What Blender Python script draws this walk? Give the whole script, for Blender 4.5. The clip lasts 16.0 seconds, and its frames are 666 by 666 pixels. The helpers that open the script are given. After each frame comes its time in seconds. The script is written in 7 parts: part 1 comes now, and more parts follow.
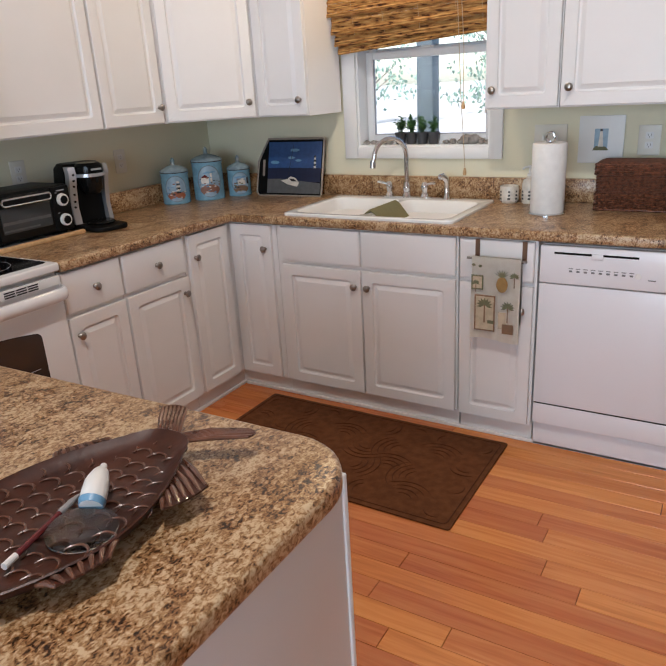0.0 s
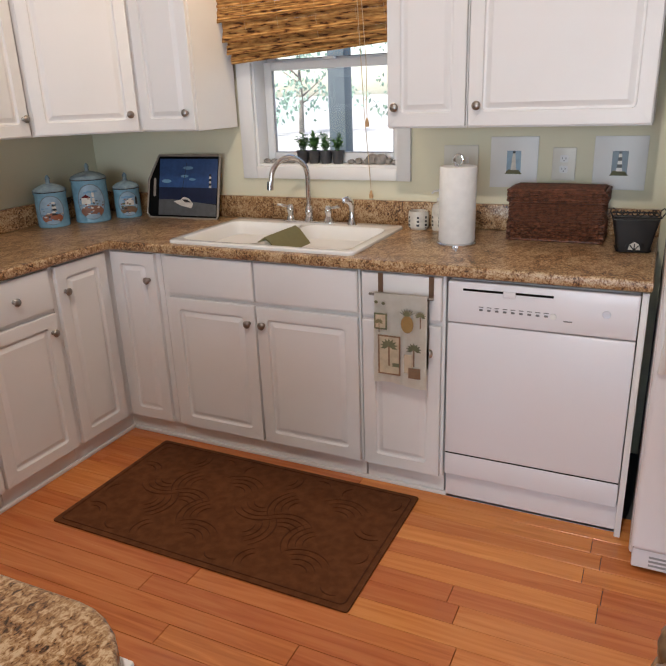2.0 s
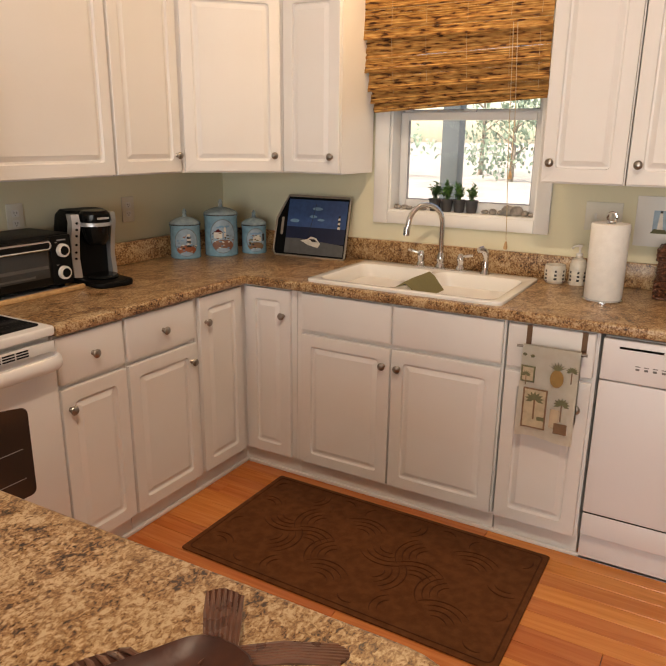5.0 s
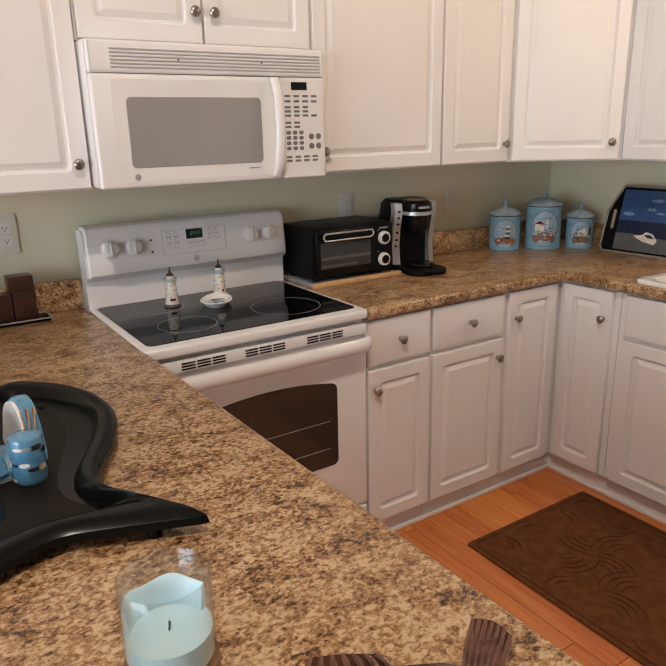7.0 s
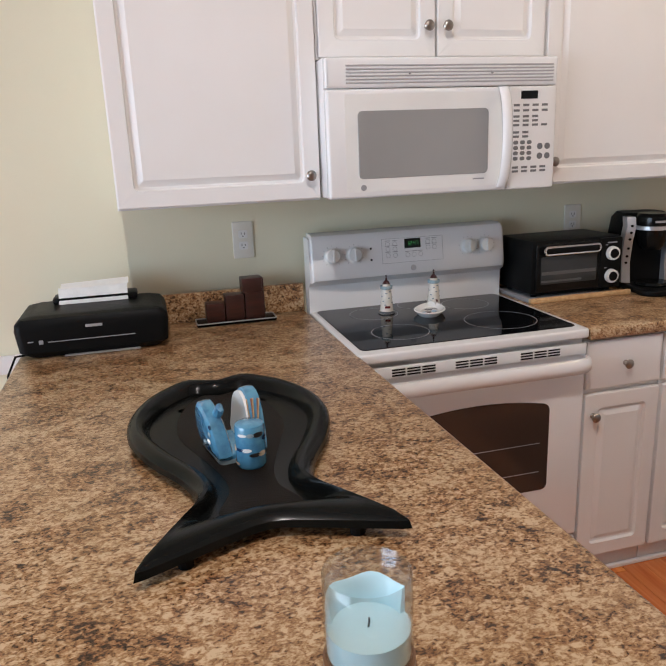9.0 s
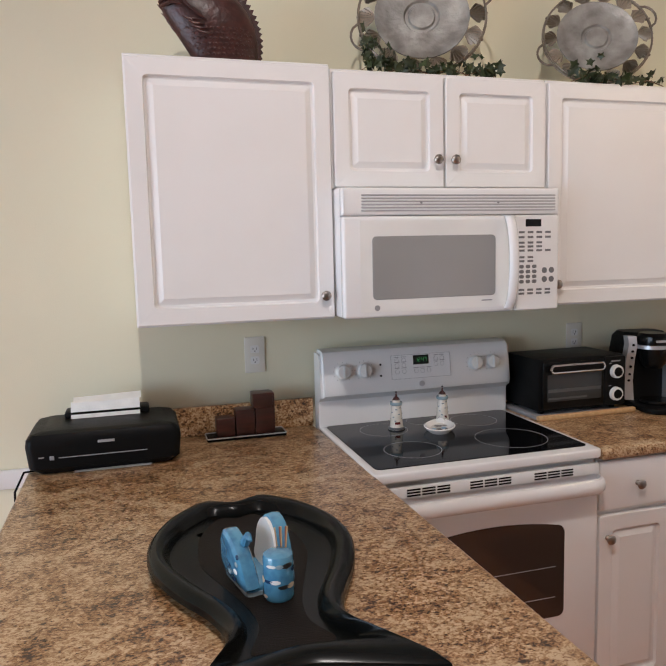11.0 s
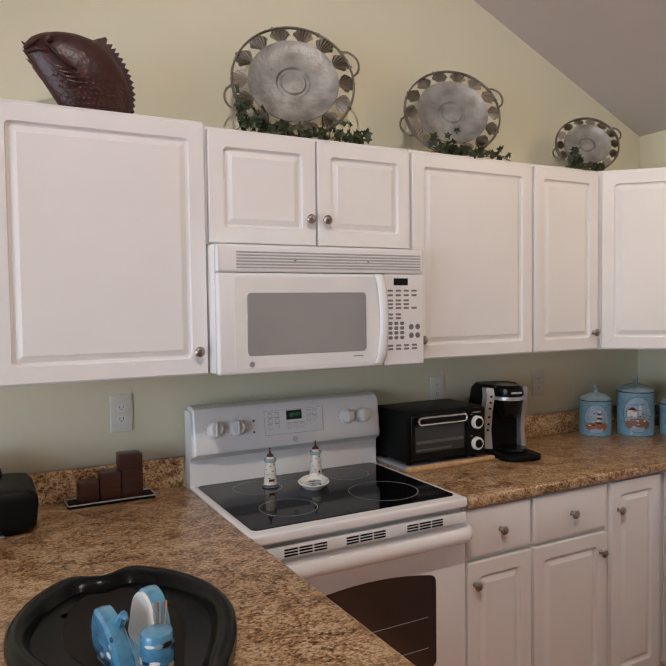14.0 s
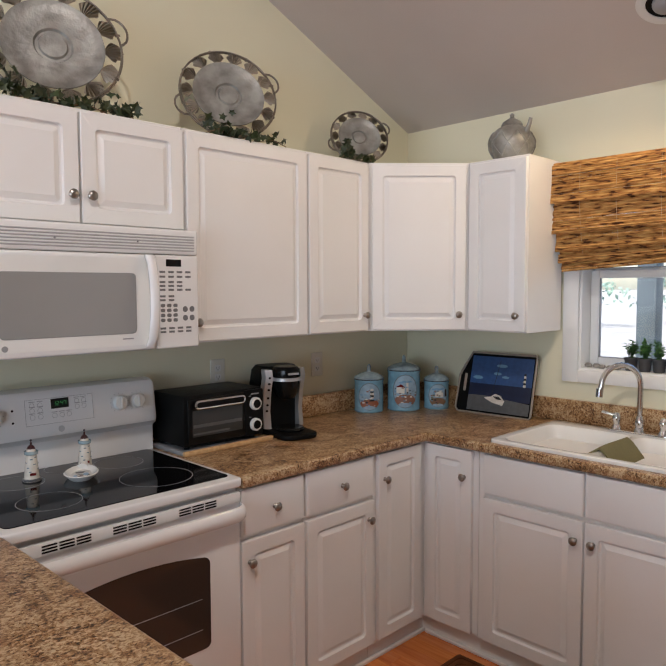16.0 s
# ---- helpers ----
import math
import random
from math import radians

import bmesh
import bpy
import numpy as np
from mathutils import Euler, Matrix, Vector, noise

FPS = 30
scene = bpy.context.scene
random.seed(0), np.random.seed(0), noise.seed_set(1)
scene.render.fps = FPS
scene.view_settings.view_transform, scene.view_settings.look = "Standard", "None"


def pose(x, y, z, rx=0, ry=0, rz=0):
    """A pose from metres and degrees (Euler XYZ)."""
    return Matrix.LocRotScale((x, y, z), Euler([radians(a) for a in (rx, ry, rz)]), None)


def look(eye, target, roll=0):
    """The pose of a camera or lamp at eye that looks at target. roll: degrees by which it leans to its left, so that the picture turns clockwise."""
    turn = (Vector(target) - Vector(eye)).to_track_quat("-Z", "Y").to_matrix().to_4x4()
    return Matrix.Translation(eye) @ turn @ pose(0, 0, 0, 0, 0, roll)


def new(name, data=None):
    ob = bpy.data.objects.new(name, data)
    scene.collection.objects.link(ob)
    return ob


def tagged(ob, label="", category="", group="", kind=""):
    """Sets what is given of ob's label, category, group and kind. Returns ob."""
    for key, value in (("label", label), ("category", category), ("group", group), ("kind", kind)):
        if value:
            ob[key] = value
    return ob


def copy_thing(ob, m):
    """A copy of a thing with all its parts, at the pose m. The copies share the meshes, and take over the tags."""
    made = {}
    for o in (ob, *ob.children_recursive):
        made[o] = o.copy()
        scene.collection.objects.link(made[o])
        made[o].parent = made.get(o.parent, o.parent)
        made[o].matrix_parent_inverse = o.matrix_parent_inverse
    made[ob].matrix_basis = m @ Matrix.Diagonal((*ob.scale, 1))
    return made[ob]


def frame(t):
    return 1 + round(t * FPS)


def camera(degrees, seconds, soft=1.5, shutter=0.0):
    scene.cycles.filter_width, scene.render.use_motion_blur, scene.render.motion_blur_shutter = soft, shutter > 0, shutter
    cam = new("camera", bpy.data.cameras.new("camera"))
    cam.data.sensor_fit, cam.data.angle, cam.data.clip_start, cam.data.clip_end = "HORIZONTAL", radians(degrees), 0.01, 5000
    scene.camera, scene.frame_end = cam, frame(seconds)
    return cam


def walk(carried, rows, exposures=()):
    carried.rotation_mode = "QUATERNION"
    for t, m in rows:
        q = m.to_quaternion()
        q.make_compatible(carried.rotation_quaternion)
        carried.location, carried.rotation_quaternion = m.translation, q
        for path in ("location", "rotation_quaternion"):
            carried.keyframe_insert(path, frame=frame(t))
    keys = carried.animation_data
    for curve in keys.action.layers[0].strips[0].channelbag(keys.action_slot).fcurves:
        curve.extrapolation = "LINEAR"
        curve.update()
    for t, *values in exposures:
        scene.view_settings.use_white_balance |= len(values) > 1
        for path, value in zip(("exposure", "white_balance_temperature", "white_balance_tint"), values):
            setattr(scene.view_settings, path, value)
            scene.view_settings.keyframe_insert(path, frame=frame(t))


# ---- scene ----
cam = camera(52.3, 16.0)
PATH = [
    (0, (2.771, -3.197, 1.475), (1.783, -1.597, 0.792), -3.3),
    (0.5, (2.755, -3.086, 1.473), (1.831, -1.434, 0.829), -1.6),
    (1, (2.739, -2.951, 1.476), (1.863, -1.279, 0.814), -1.5),
    (1.5, (2.746, -2.855, 1.482), (1.899, -1.168, 0.822), -2.1),
    (2, (2.753, -2.812, 1.481), (1.927, -1.116, 0.815), -2.1),
    (2.5, (2.698, -2.809, 1.467), (1.972, -1.056, 0.833), -0.8),
    (3, (2.611, -2.821, 1.477), (1.973, -1.014, 0.906), -0.7),
    (3.2, (2.581, -2.836, 1.482), (1.969, -1.015, 0.923), -0.6),
    (5.3, (2.417, -2.993, 1.501), (1.356, -1.387, 0.959), 0.2),
    (5.5, (2.404, -2.989, 1.493), (1.271, -1.43, 0.958), -0.2),
    (6, (2.397, -2.97, 1.495), (1.086, -1.562, 0.949), -0.0),
    (6.5, (2.405, -2.937, 1.495), (0.941, -1.696, 0.93), -0.8),
    (7, (2.407, -2.92, 1.497), (0.8, -1.878, 0.923), -1.3),
    (7.5, (2.404, -2.911, 1.492), (0.687, -2.056, 0.924), -1.6),
    (8, (2.402, -2.91, 1.489), (0.614, -2.207, 0.934), -1.9),
    (8.5, (2.402, -2.916, 1.485), (0.566, -2.345, 0.937), -2.1),
    (9, (2.403, -2.931, 1.492), (0.537, -2.435, 0.97), -2.3),
    (9.2, (2.41, -2.94, 1.501), (0.538, -2.448, 0.995), -2.2),
    (11.5, (2.39, -3.025, 1.547), (0.477, -2.461, 1.401), -1.4),
    (12, (2.389, -3.043, 1.555), (0.474, -2.473, 1.463), -1.4),
    (12.5, (2.379, -3.068, 1.572), (0.473, -2.468, 1.502), -1.6),
    (13, (2.372, -3.081, 1.577), (0.492, -2.401, 1.5), -1.6),
    (13.5, (2.37, -3.07, 1.576), (0.531, -2.29, 1.49), -1.2),
    (14, (2.375, -3.045, 1.562), (0.61, -2.109, 1.475), -0.7),
    (14.5, (2.381, -3.025, 1.552), (0.703, -1.94, 1.459), -0.3),
    (15, (2.39, -3.008, 1.551), (0.782, -1.824, 1.448), 0.0),
    (15.5, (2.416, -2.981, 1.545), (0.906, -1.674, 1.435), -0.1),
    (16, (2.428, -2.97, 1.546), (1.007, -1.568, 1.415), -0.2),
]
EXPOSURES = [(0.0, 1.46, 6100, 11), (2.5, 1.38, 6600, 13), (3.2, 1.36, 6900, 14), (5.3, 1.40, 8600, 17), (6.0, 1.40, 7900, 16), (7.5, 1.52, 6700, 13), (9.2, 1.50, 6100, 12), (11.3, 1.34, 6200, 13), (12.5, 1.23, 6400, 13), (16.0, 1.22, 6300, 12)]
walk(cam, [(t, look(eye, target, roll)) for t, eye, target, roll in PATH], EXPOSURES)

# ---- world, sun, lamps ----
world = bpy.data.worlds.new("sky")
scene.world = world
world.use_nodes = True
wn = world.node_tree.nodes
sky = wn.new("ShaderNodeTexSky")
sky.sky_type, sky.sun_disc = "NISHITA", False
sky.sun_elevation, sky.sun_rotation = radians(58), radians(207)
wn["Background"].inputs["Strength"].default_value = 0.12
world.node_tree.links.new(sky.outputs[0], wn["Background"].inputs["Color"])


def sun_lamp():
    d = bpy.data.lights.new("sun", "SUN")
    d.energy, d.angle, d.color = 3.5, radians(0.5), (1.0, 0.95, 0.88)
    ob = new("sun", d)
    ob.matrix_world = look((-4, -8, 14.3), (0, 0, 0))


def area_lamp(name, eye, target, w, h, watts, color):
    d = bpy.data.lights.new(name, "AREA")
    d.shape, d.size, d.size_y, d.energy, d.color = "RECTANGLE", w, h, watts, color
    ob = new(name, d)
    ob.matrix_world = look(eye, target)


def spot_lamp(eye, target, watts, cone, color=(1.0, 0.76, 0.48)):
    d = bpy.data.lights.new("can_or_fill_spot", "SPOT")
    d.energy, d.spot_size, d.spot_blend, d.color, d.shadow_soft_size = watts, radians(cone), 0.8, color, 0.04
    ob = new("can_or_fill_spot", d)
    ob.matrix_world = look(eye, target)


sun_lamp()

# ---- materials ----
def rgba(c):
    return (c[0], c[1], c[2], 1.0)


def material(name, color, rough=0.5, metal=0.0, dark=None, scale=20.0, bump=0.0, bump_scale=200.0, stretch=(1, 1, 1),
             coat=0.0, rough_var=0.05, lo=0.35, hi=0.65, spec=0.5, per_object=0.0):
    """A principled surface with two scales of variation: broad stains and fine grain."""
    m = bpy.data.materials.new(name)
    m.use_nodes = True
    n, l = m.node_tree.nodes, m.node_tree.links
    p = n["Principled BSDF"]
    p.inputs["Metallic"].default_value = metal
    p.inputs["Specular IOR Level"].default_value = spec
    p.inputs["Coat Weight"].default_value = coat
    tc = n.new("ShaderNodeTexCoord")
    mp = n.new("ShaderNodeMapping")
    mp.inputs["Scale"].default_value = stretch
    l.new(tc.outputs["Object"], mp.inputs["Vector"])
    dark = dark or tuple(0.93 * c for c in color)
    broad, fine = n.new("ShaderNodeTexNoise"), n.new("ShaderNodeTexNoise")
    broad.inputs["Scale"].default_value, broad.inputs["Detail"].default_value = scale, 4
    fine.inputs["Scale"].default_value, fine.inputs["Detail"].default_value = bump_scale, 2
    ramp = n.new("ShaderNodeValToRGB")
    ramp.color_ramp.elements[0].position, ramp.color_ramp.elements[1].position = lo, hi
    ramp.color_ramp.elements[0].color, ramp.color_ramp.elements[1].color = rgba(dark), rgba(color)
    rm = n.new("ShaderNodeMapRange")
    rm.inputs["To Min"].default_value, rm.inputs["To Max"].default_value = max(rough - rough_var, 0.02), min(rough + rough_var, 1)
    for t in (broad, fine):
        l.new(mp.outputs[0], t.inputs["Vector"])
    l.new(broad.outputs["Fac"], ramp.inputs["Fac"])
    l.new(broad.outputs["Fac"], rm.inputs["Value"])
    l.new(rm.outputs[0], p.inputs["Roughness"])
    out = ramp.outputs["Color"]
    if per_object:
        info, hsv = n.new("ShaderNodeObjectInfo"), n.new("ShaderNodeHueSaturation")
        vr = n.new("ShaderNodeMapRange")
        vr.inputs["To Min"].default_value, vr.inputs["To Max"].default_value = 1 - per_object, 1 + per_object
        l.new(info.outputs["Random"], vr.inputs["Value"])
        l.new(vr.outputs[0], hsv.inputs["Value"])
        l.new(out, hsv.inputs["Color"])
        out = hsv.outputs["Color"]
    l.new(out, p.inputs["Base Color"])
    if bump:
        b = n.new("ShaderNodeBump")
        b.inputs["Strength"].default_value, b.inputs["Distance"].default_value = bump, 0.002
        l.new(fine.outputs["Fac"], b.inputs["Height"])
        l.new(b.outputs[0], p.inputs["Normal"])
    return m


def glass_material(name, color=(1, 1, 1), rough=0.0, ior=1.45):
    m = bpy.data.materials.new(name)
    m.use_nodes = True
    p = m.node_tree.nodes["Principled BSDF"]
    p.inputs["Base Color"].default_value = rgba(color)
    p.inputs["Roughness"].default_value, p.inputs["IOR"].default_value = rough, ior
    p.inputs["Transmission Weight"].default_value = 1.0
    return m


def glow_material(name, color, strength):
    m = bpy.data.materials.new(name)
    m.use_nodes = True
    p = m.node_tree.nodes["Principled BSDF"]
    p.inputs["Base Color"].default_value = (0, 0, 0, 1)
    p.inputs["Emission Color"].default_value = rgba(color)
    p.inputs["Emission Strength"].default_value = strength
    return m


def laminate_material():
    """Stone-look laminate: brown clouds with tan and near-black flecks a centimetre or so long."""
    m = bpy.data.materials.new("stone_laminate")
    m.use_nodes = True
    n, l = m.node_tree.nodes, m.node_tree.links
    p = n["Principled BSDF"]
    tc, mp = n.new("ShaderNodeTexCoord"), n.new("ShaderNodeMapping")
    mp.inputs["Scale"].default_value = (1.18, 0.78, 1)
    mp.inputs["Rotation"].default_value = (0, 0, radians(8))
    l.new(tc.outputs["Object"], mp.inputs["Vector"])
    fleck, cloud, grit = (n.new("ShaderNodeTexNoise") for _ in range(3))
    for t, s, d, dist in ((fleck, 135, 8, 0.7), (cloud, 13, 7, 1.3), (grit, 330, 3, 0.2)):
        t.inputs["Scale"].default_value, t.inputs["Detail"].default_value, t.inputs["Distortion"].default_value = s, d, dist
        l.new(mp.outputs[0], t.inputs["Vector"])
    a = n.new("ShaderNodeMath")
    a.operation = "MULTIPLY_ADD"
    a.inputs[1].default_value = 0.58
    l.new(cloud.outputs["Fac"], a.inputs[0])
    l.new(fleck.outputs["Fac"], a.inputs[2])
    b = n.new("ShaderNodeMath")
    b.operation = "MULTIPLY_ADD"
    b.inputs[1].default_value = 0.30
    l.new(grit.outputs["Fac"], b.inputs[0])
    l.new(a.outputs[0], b.inputs[2])
    half = n.new("ShaderNodeMath")
    half.operation = "MULTIPLY"
    half.inputs[1].default_value = 0.90
    l.new(b.outputs[0], half.inputs[0])
    ramp = n.new("ShaderNodeValToRGB")
    e = ramp.color_ramp.elements
    e[0].position, e[0].color = 0.660, (0.028, 0.013, 0.006, 1)
    e[1].position, e[1].color = 0.975, (0.56, 0.415, 0.255, 1)
    for pos, c in ((0.705, (0.085, 0.038, 0.015, 1)), (0.765, (0.215, 0.102, 0.038, 1)), (0.855, (0.355, 0.205, 0.092, 1))):
        k = e.new(pos)
        k.color = c
    l.new(half.outputs[0], ramp.inputs["Fac"])
    l.new(ramp.outputs["Color"], p.inputs["Base Color"])
    rm = n.new("ShaderNodeMapRange")
    rm.inputs["To Min"].default_value, rm.inputs["To Max"].default_value = 0.24, 0.34
    l.new(grit.outputs["Fac"], rm.inputs["Value"])
    l.new(rm.outputs[0], p.inputs["Roughness"])
    bp = n.new("ShaderNodeBump")
    bp.inputs["Strength"].default_value, bp.inputs["Distance"].default_value = 0.12, 0.001
    l.new(grit.outputs["Fac"], bp.inputs["Height"])
    l.new(bp.outputs[0], p.inputs["Normal"])
    return m


def wood_floor_material():
    """Varnished orange oak, with grain along x and a tone of its own for each board."""
    m = bpy.data.materials.new("oak_floor")
    m.use_nodes = True
    n, l = m.node_tree.nodes, m.node_tree.links
    p = n["Principled BSDF"]
    geo, info, mp = n.new("ShaderNodeNewGeometry"), n.new("ShaderNodeObjectInfo"), n.new("ShaderNodeMapping")
    mp.inputs["Scale"].default_value = (1.2, 22, 22)
    l.new(geo.outputs["Position"], mp.inputs["Vector"])
    off = n.new("ShaderNodeVectorMath")
    off.operation = "SCALE"
    off.inputs[0].default_value = (37, 11, 5)
    l.new(info.outputs["Random"], off.inputs["Scale"])
    l.new(off.outputs[0], mp.inputs["Location"])
    grain, knot = n.new("ShaderNodeTexNoise"), n.new("ShaderNodeTexNoise")
    grain.inputs["Scale"].default_value, grain.inputs["Detail"].default_value, grain.inputs["Distortion"].default_value = 2.2, 6, 0.8
    knot.inputs["Scale"].default_value, knot.inputs["Detail"].default_value = 0.5, 3
    l.new(mp.outputs[0], grain.inputs["Vector"])
    l.new(mp.outputs[0], knot.inputs["Vector"])
    ramp = n.new("ShaderNodeValToRGB")
    e = ramp.color_ramp.elements
    e[0].position, e[0].color = 0.28, (0.44, 0.120, 0.028, 1)
    e[1].position, e[1].color = 0.68, (0.72, 0.285, 0.085, 1)
    k = e.new(0.48)
    k.color = (0.62, 0.205, 0.055, 1)
    mixer = n.new("ShaderNodeMath")
    mixer.operation = "MULTIPLY_ADD"
    mixer.inputs[1].default_value = 0.4
    sub = n.new("ShaderNodeMath")
    sub.operation = "MULTIPLY_ADD"
    sub.inputs[1].default_value, sub.inputs[2].default_value = 0.6, 0.0
    l.new(grain.outputs["Fac"], sub.inputs[0])
    l.new(knot.outputs["Fac"], mixer.inputs[0])
    l.new(sub.outputs[0], mixer.inputs[2])
    l.new(mixer.outputs[0], ramp.inputs["Fac"])
    hsv, vr, hr = n.new("ShaderNodeHueSaturation"), n.new("ShaderNodeMapRange"), n.new("ShaderNodeMapRange")
    vr.inputs["To Min"].default_value, vr.inputs["To Max"].default_value = 0.84, 1.14
    hr.inputs["To Min"].default_value, hr.inputs["To Max"].default_value = 0.493, 0.508
    l.new(info.outputs["Random"], vr.inputs["Value"])
    l.new(info.outputs["Random"], hr.inputs["Value"])
    l.new(vr.outputs[0], hsv.inputs["Value"])
    l.new(hr.outputs[0], hsv.inputs["Hue"])
    l.new(ramp.outputs["Color"], hsv.inputs["Color"])
    l.new(hsv.outputs["Color"], p.inputs["Base Color"])
    p.inputs["Roughness"].default_value = 0.28
    rr = n.new("ShaderNodeMapRange")
    rr.inputs["To Min"].default_value, rr.inputs["To Max"].default_value = 0.20, 0.30
    l.new(grain.outputs["Fac"], rr.inputs["Value"])
    l.new(rr.outputs[0], p.inputs["Roughness"])
    b = n.new("ShaderNodeBump")
    b.inputs["Strength"].default_value, b.inputs["Distance"].default_value = 0.10, 0.001
    l.new(grain.outputs["Fac"], b.inputs["Height"])
    l.new(b.outputs[0], p.inputs["Normal"])
    return m


WHITE = material("white_cabinet_paint", (0.80, 0.79, 0.78), 0.42, scale=3, dark=(0.775, 0.76, 0.745), bump=0.05, bump_scale=350)
CREASE = material("cabinet_gap", (0.10, 0.10, 0.10), 0.8)
WALL = material("cream_wall_paint", (0.755, 0.725, 0.55), 0.75, scale=2.5, dark=(0.735, 0.705, 0.53), bump=0.25, bump_scale=260)
# ceiling tone set low to cut bounce light, its dimness held in the colour
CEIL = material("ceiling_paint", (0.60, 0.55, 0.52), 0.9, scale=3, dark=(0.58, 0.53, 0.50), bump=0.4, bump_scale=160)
TRIM = material("white_trim_paint", (0.82, 0.82, 0.81), 0.4, scale=4, dark=(0.79, 0.79, 0.78))
# dark tan for unseen walls, chosen to cut bounce light
UNSEEN_TAN = material("bounce_cut_tan", (0.40, 0.33, 0.25), 0.8, scale=2.5, bump=0.2, bump_scale=260)
LOUVRE_GAP = material("louvre_gap_grey", (0.42, 0.42, 0.42), 0.5, scale=10)
LAM = laminate_material()
OAK = wood_floor_material()
ENAMEL = material("white_enamel", (0.80, 0.80, 0.80), 0.22, scale=3, dark=(0.785, 0.785, 0.785), coat=0.3)
PLASTIC = material("white_plastic", (0.78, 0.78, 0.76), 0.35, scale=4)
NICKEL = material("brushed_nickel", (0.36, 0.33, 0.30), 0.3, metal=1.0, scale=60)
CHROME = material("chrome", (0.75, 0.75, 0.76), 0.10, metal=1.0, scale=10)
BLACKGLASS = material("black_ceramic_glass", (0.004, 0.004, 0.005), 0.06, scale=5, spec=0.25)
BLACKP = material("black_plastic", (0.006, 0.006, 0.006), 0.42, scale=20, bump=0.15, bump_scale=600, spec=0.10)
BLACKGLOSS = material("glossy_black_plastic", (0.005, 0.005, 0.005), 0.18, scale=10, spec=0.22)
GREYP = material("grey_plastic", (0.30, 0.30, 0.31), 0.4, scale=10)
SILVERP = material("silver_plastic", (0.55, 0.56, 0.58), 0.3, metal=0.6, scale=10)
RUG = material("brown_rug_pile", (0.155, 0.058, 0.023), 0.95, scale=30, spec=0.1, dark=(0.112, 0.042, 0.016), bump=0.8, bump_scale=700)
# darker brown on the relief arcs stands in for shade in the grooves
RUGCUT = material("rug_groove_shade", (0.100, 0.038, 0.015), 0.95, scale=30, spec=0.1, dark=(0.072, 0.027, 0.011), bump=0.6, bump_scale=700)
PORCELAIN = material("white_porcelain", (0.84, 0.84, 0.82), 0.12, scale=4, dark=(0.82, 0.82, 0.80), coat=0.5)
GLASS = glass_material("window_glass")
OVENGLASS = material("smoked_oven_glass", (0.045, 0.032, 0.026), 0.10, scale=3)
MWGLASS = material("grey_screened_glass", (0.30, 0.297, 0.293), 0.12, scale=3)


# ---- mesh helpers ----
def thing(name, m, label, category, group="", kind=""):
    ob = new(name)
    ob.empty_display_size = 0.05
    ob.matrix_basis = m
    return tagged(ob, label, category, group, kind)


def finish(name, bm, mat, smooth=35.0):
    me = bpy.data.meshes.new(name)
    bmesh.ops.recalc_face_normals(bm, faces=bm.faces)
    for f in bm.faces:
        f.smooth = True
    for e in bm.edges:
        if len(e.link_faces) == 2 and e.calc_face_angle(0) > radians(smooth):
            e.smooth = False
    bm.to_mesh(me)
    bm.free()
    me.materials.append(mat)
    return me


def part(name, bm, mat, parent, label="", m=None, smooth=35.0):
    ob = new(name, finish(name, bm, mat, smooth))
    ob.parent = parent
    if m is not None:
        ob.matrix_basis = m
    if label:
        ob["label"] = label
    return ob


def solo(name, bm, mat, m, label, category, group="", kind=""):
    ob = new(name, finish(name, bm, mat))
    ob.matrix_basis = m
    return tagged(ob, label, category, group, kind)


def box(bm, x0, x1, y0, y1, z0, z1, bev=0.0, seg=2):
    x0, x1, y0, y1, z0, z1 = min(x0, x1), max(x0, x1), min(y0, y1), max(y0, y1), min(z0, z1), max(z0, z1)
    vs = [bm.verts.new(p) for p in ((x0, y0, z0), (x1, y0, z0), (x1, y1, z0), (x0, y1, z0), (x0, y0, z1), (x1, y0, z1), (x1, y1, z1), (x0, y1, z1))]
    fs = [bm.faces.new([vs[i] for i in f]) for f in ((3, 2, 1, 0), (4, 5, 6, 7), (0, 1, 5, 4), (1, 2, 6, 5), (2, 3, 7, 6), (3, 0, 4, 7))]
    if bev > 0:
        es = list({e for f in fs for e in f.edges})
        bmesh.ops.bevel(bm, geom=es, offset=bev, segments=seg, affect="EDGES", profile=0.5)
    return bm


def boxed(*a, **k):
    return box(bmesh.new(), *a, **k)


def rounded(x0, x1, y0, y1, r, n=4):
    """Corner points of a rounded rectangle, anticlockwise."""
    r = max(min(r, (x1 - x0) / 2 - 1e-4, (y1 - y0) / 2 - 1e-4), 1e-5)
    out = []
    for cx, cy, a in ((x1 - r, y1 - r, 0), (x0 + r, y1 - r, 90), (x0 + r, y0 + r, 180), (x1 - r, y0 + r, 270)):
        out += [(cx + r * math.cos(radians(a + 90 * i / n)), cy + r * math.sin(radians(a + 90 * i / n))) for i in range(n + 1)]
    return out


def loft(bm, loops, cap0=True, cap1=True):
    rings = [[bm.verts.new(p) for p in loop] for loop in loops]
    k = len(rings[0])
    for a, b in zip(rings, rings[1:]):
        for i in range(k):
            bm.faces.new((a[i], a[(i + 1) % k], b[(i + 1) % k], b[i]))
    if cap0:
        bm.faces.new(rings[0][::-1])
    if cap1:
        bm.faces.new(rings[-1])
    return bm


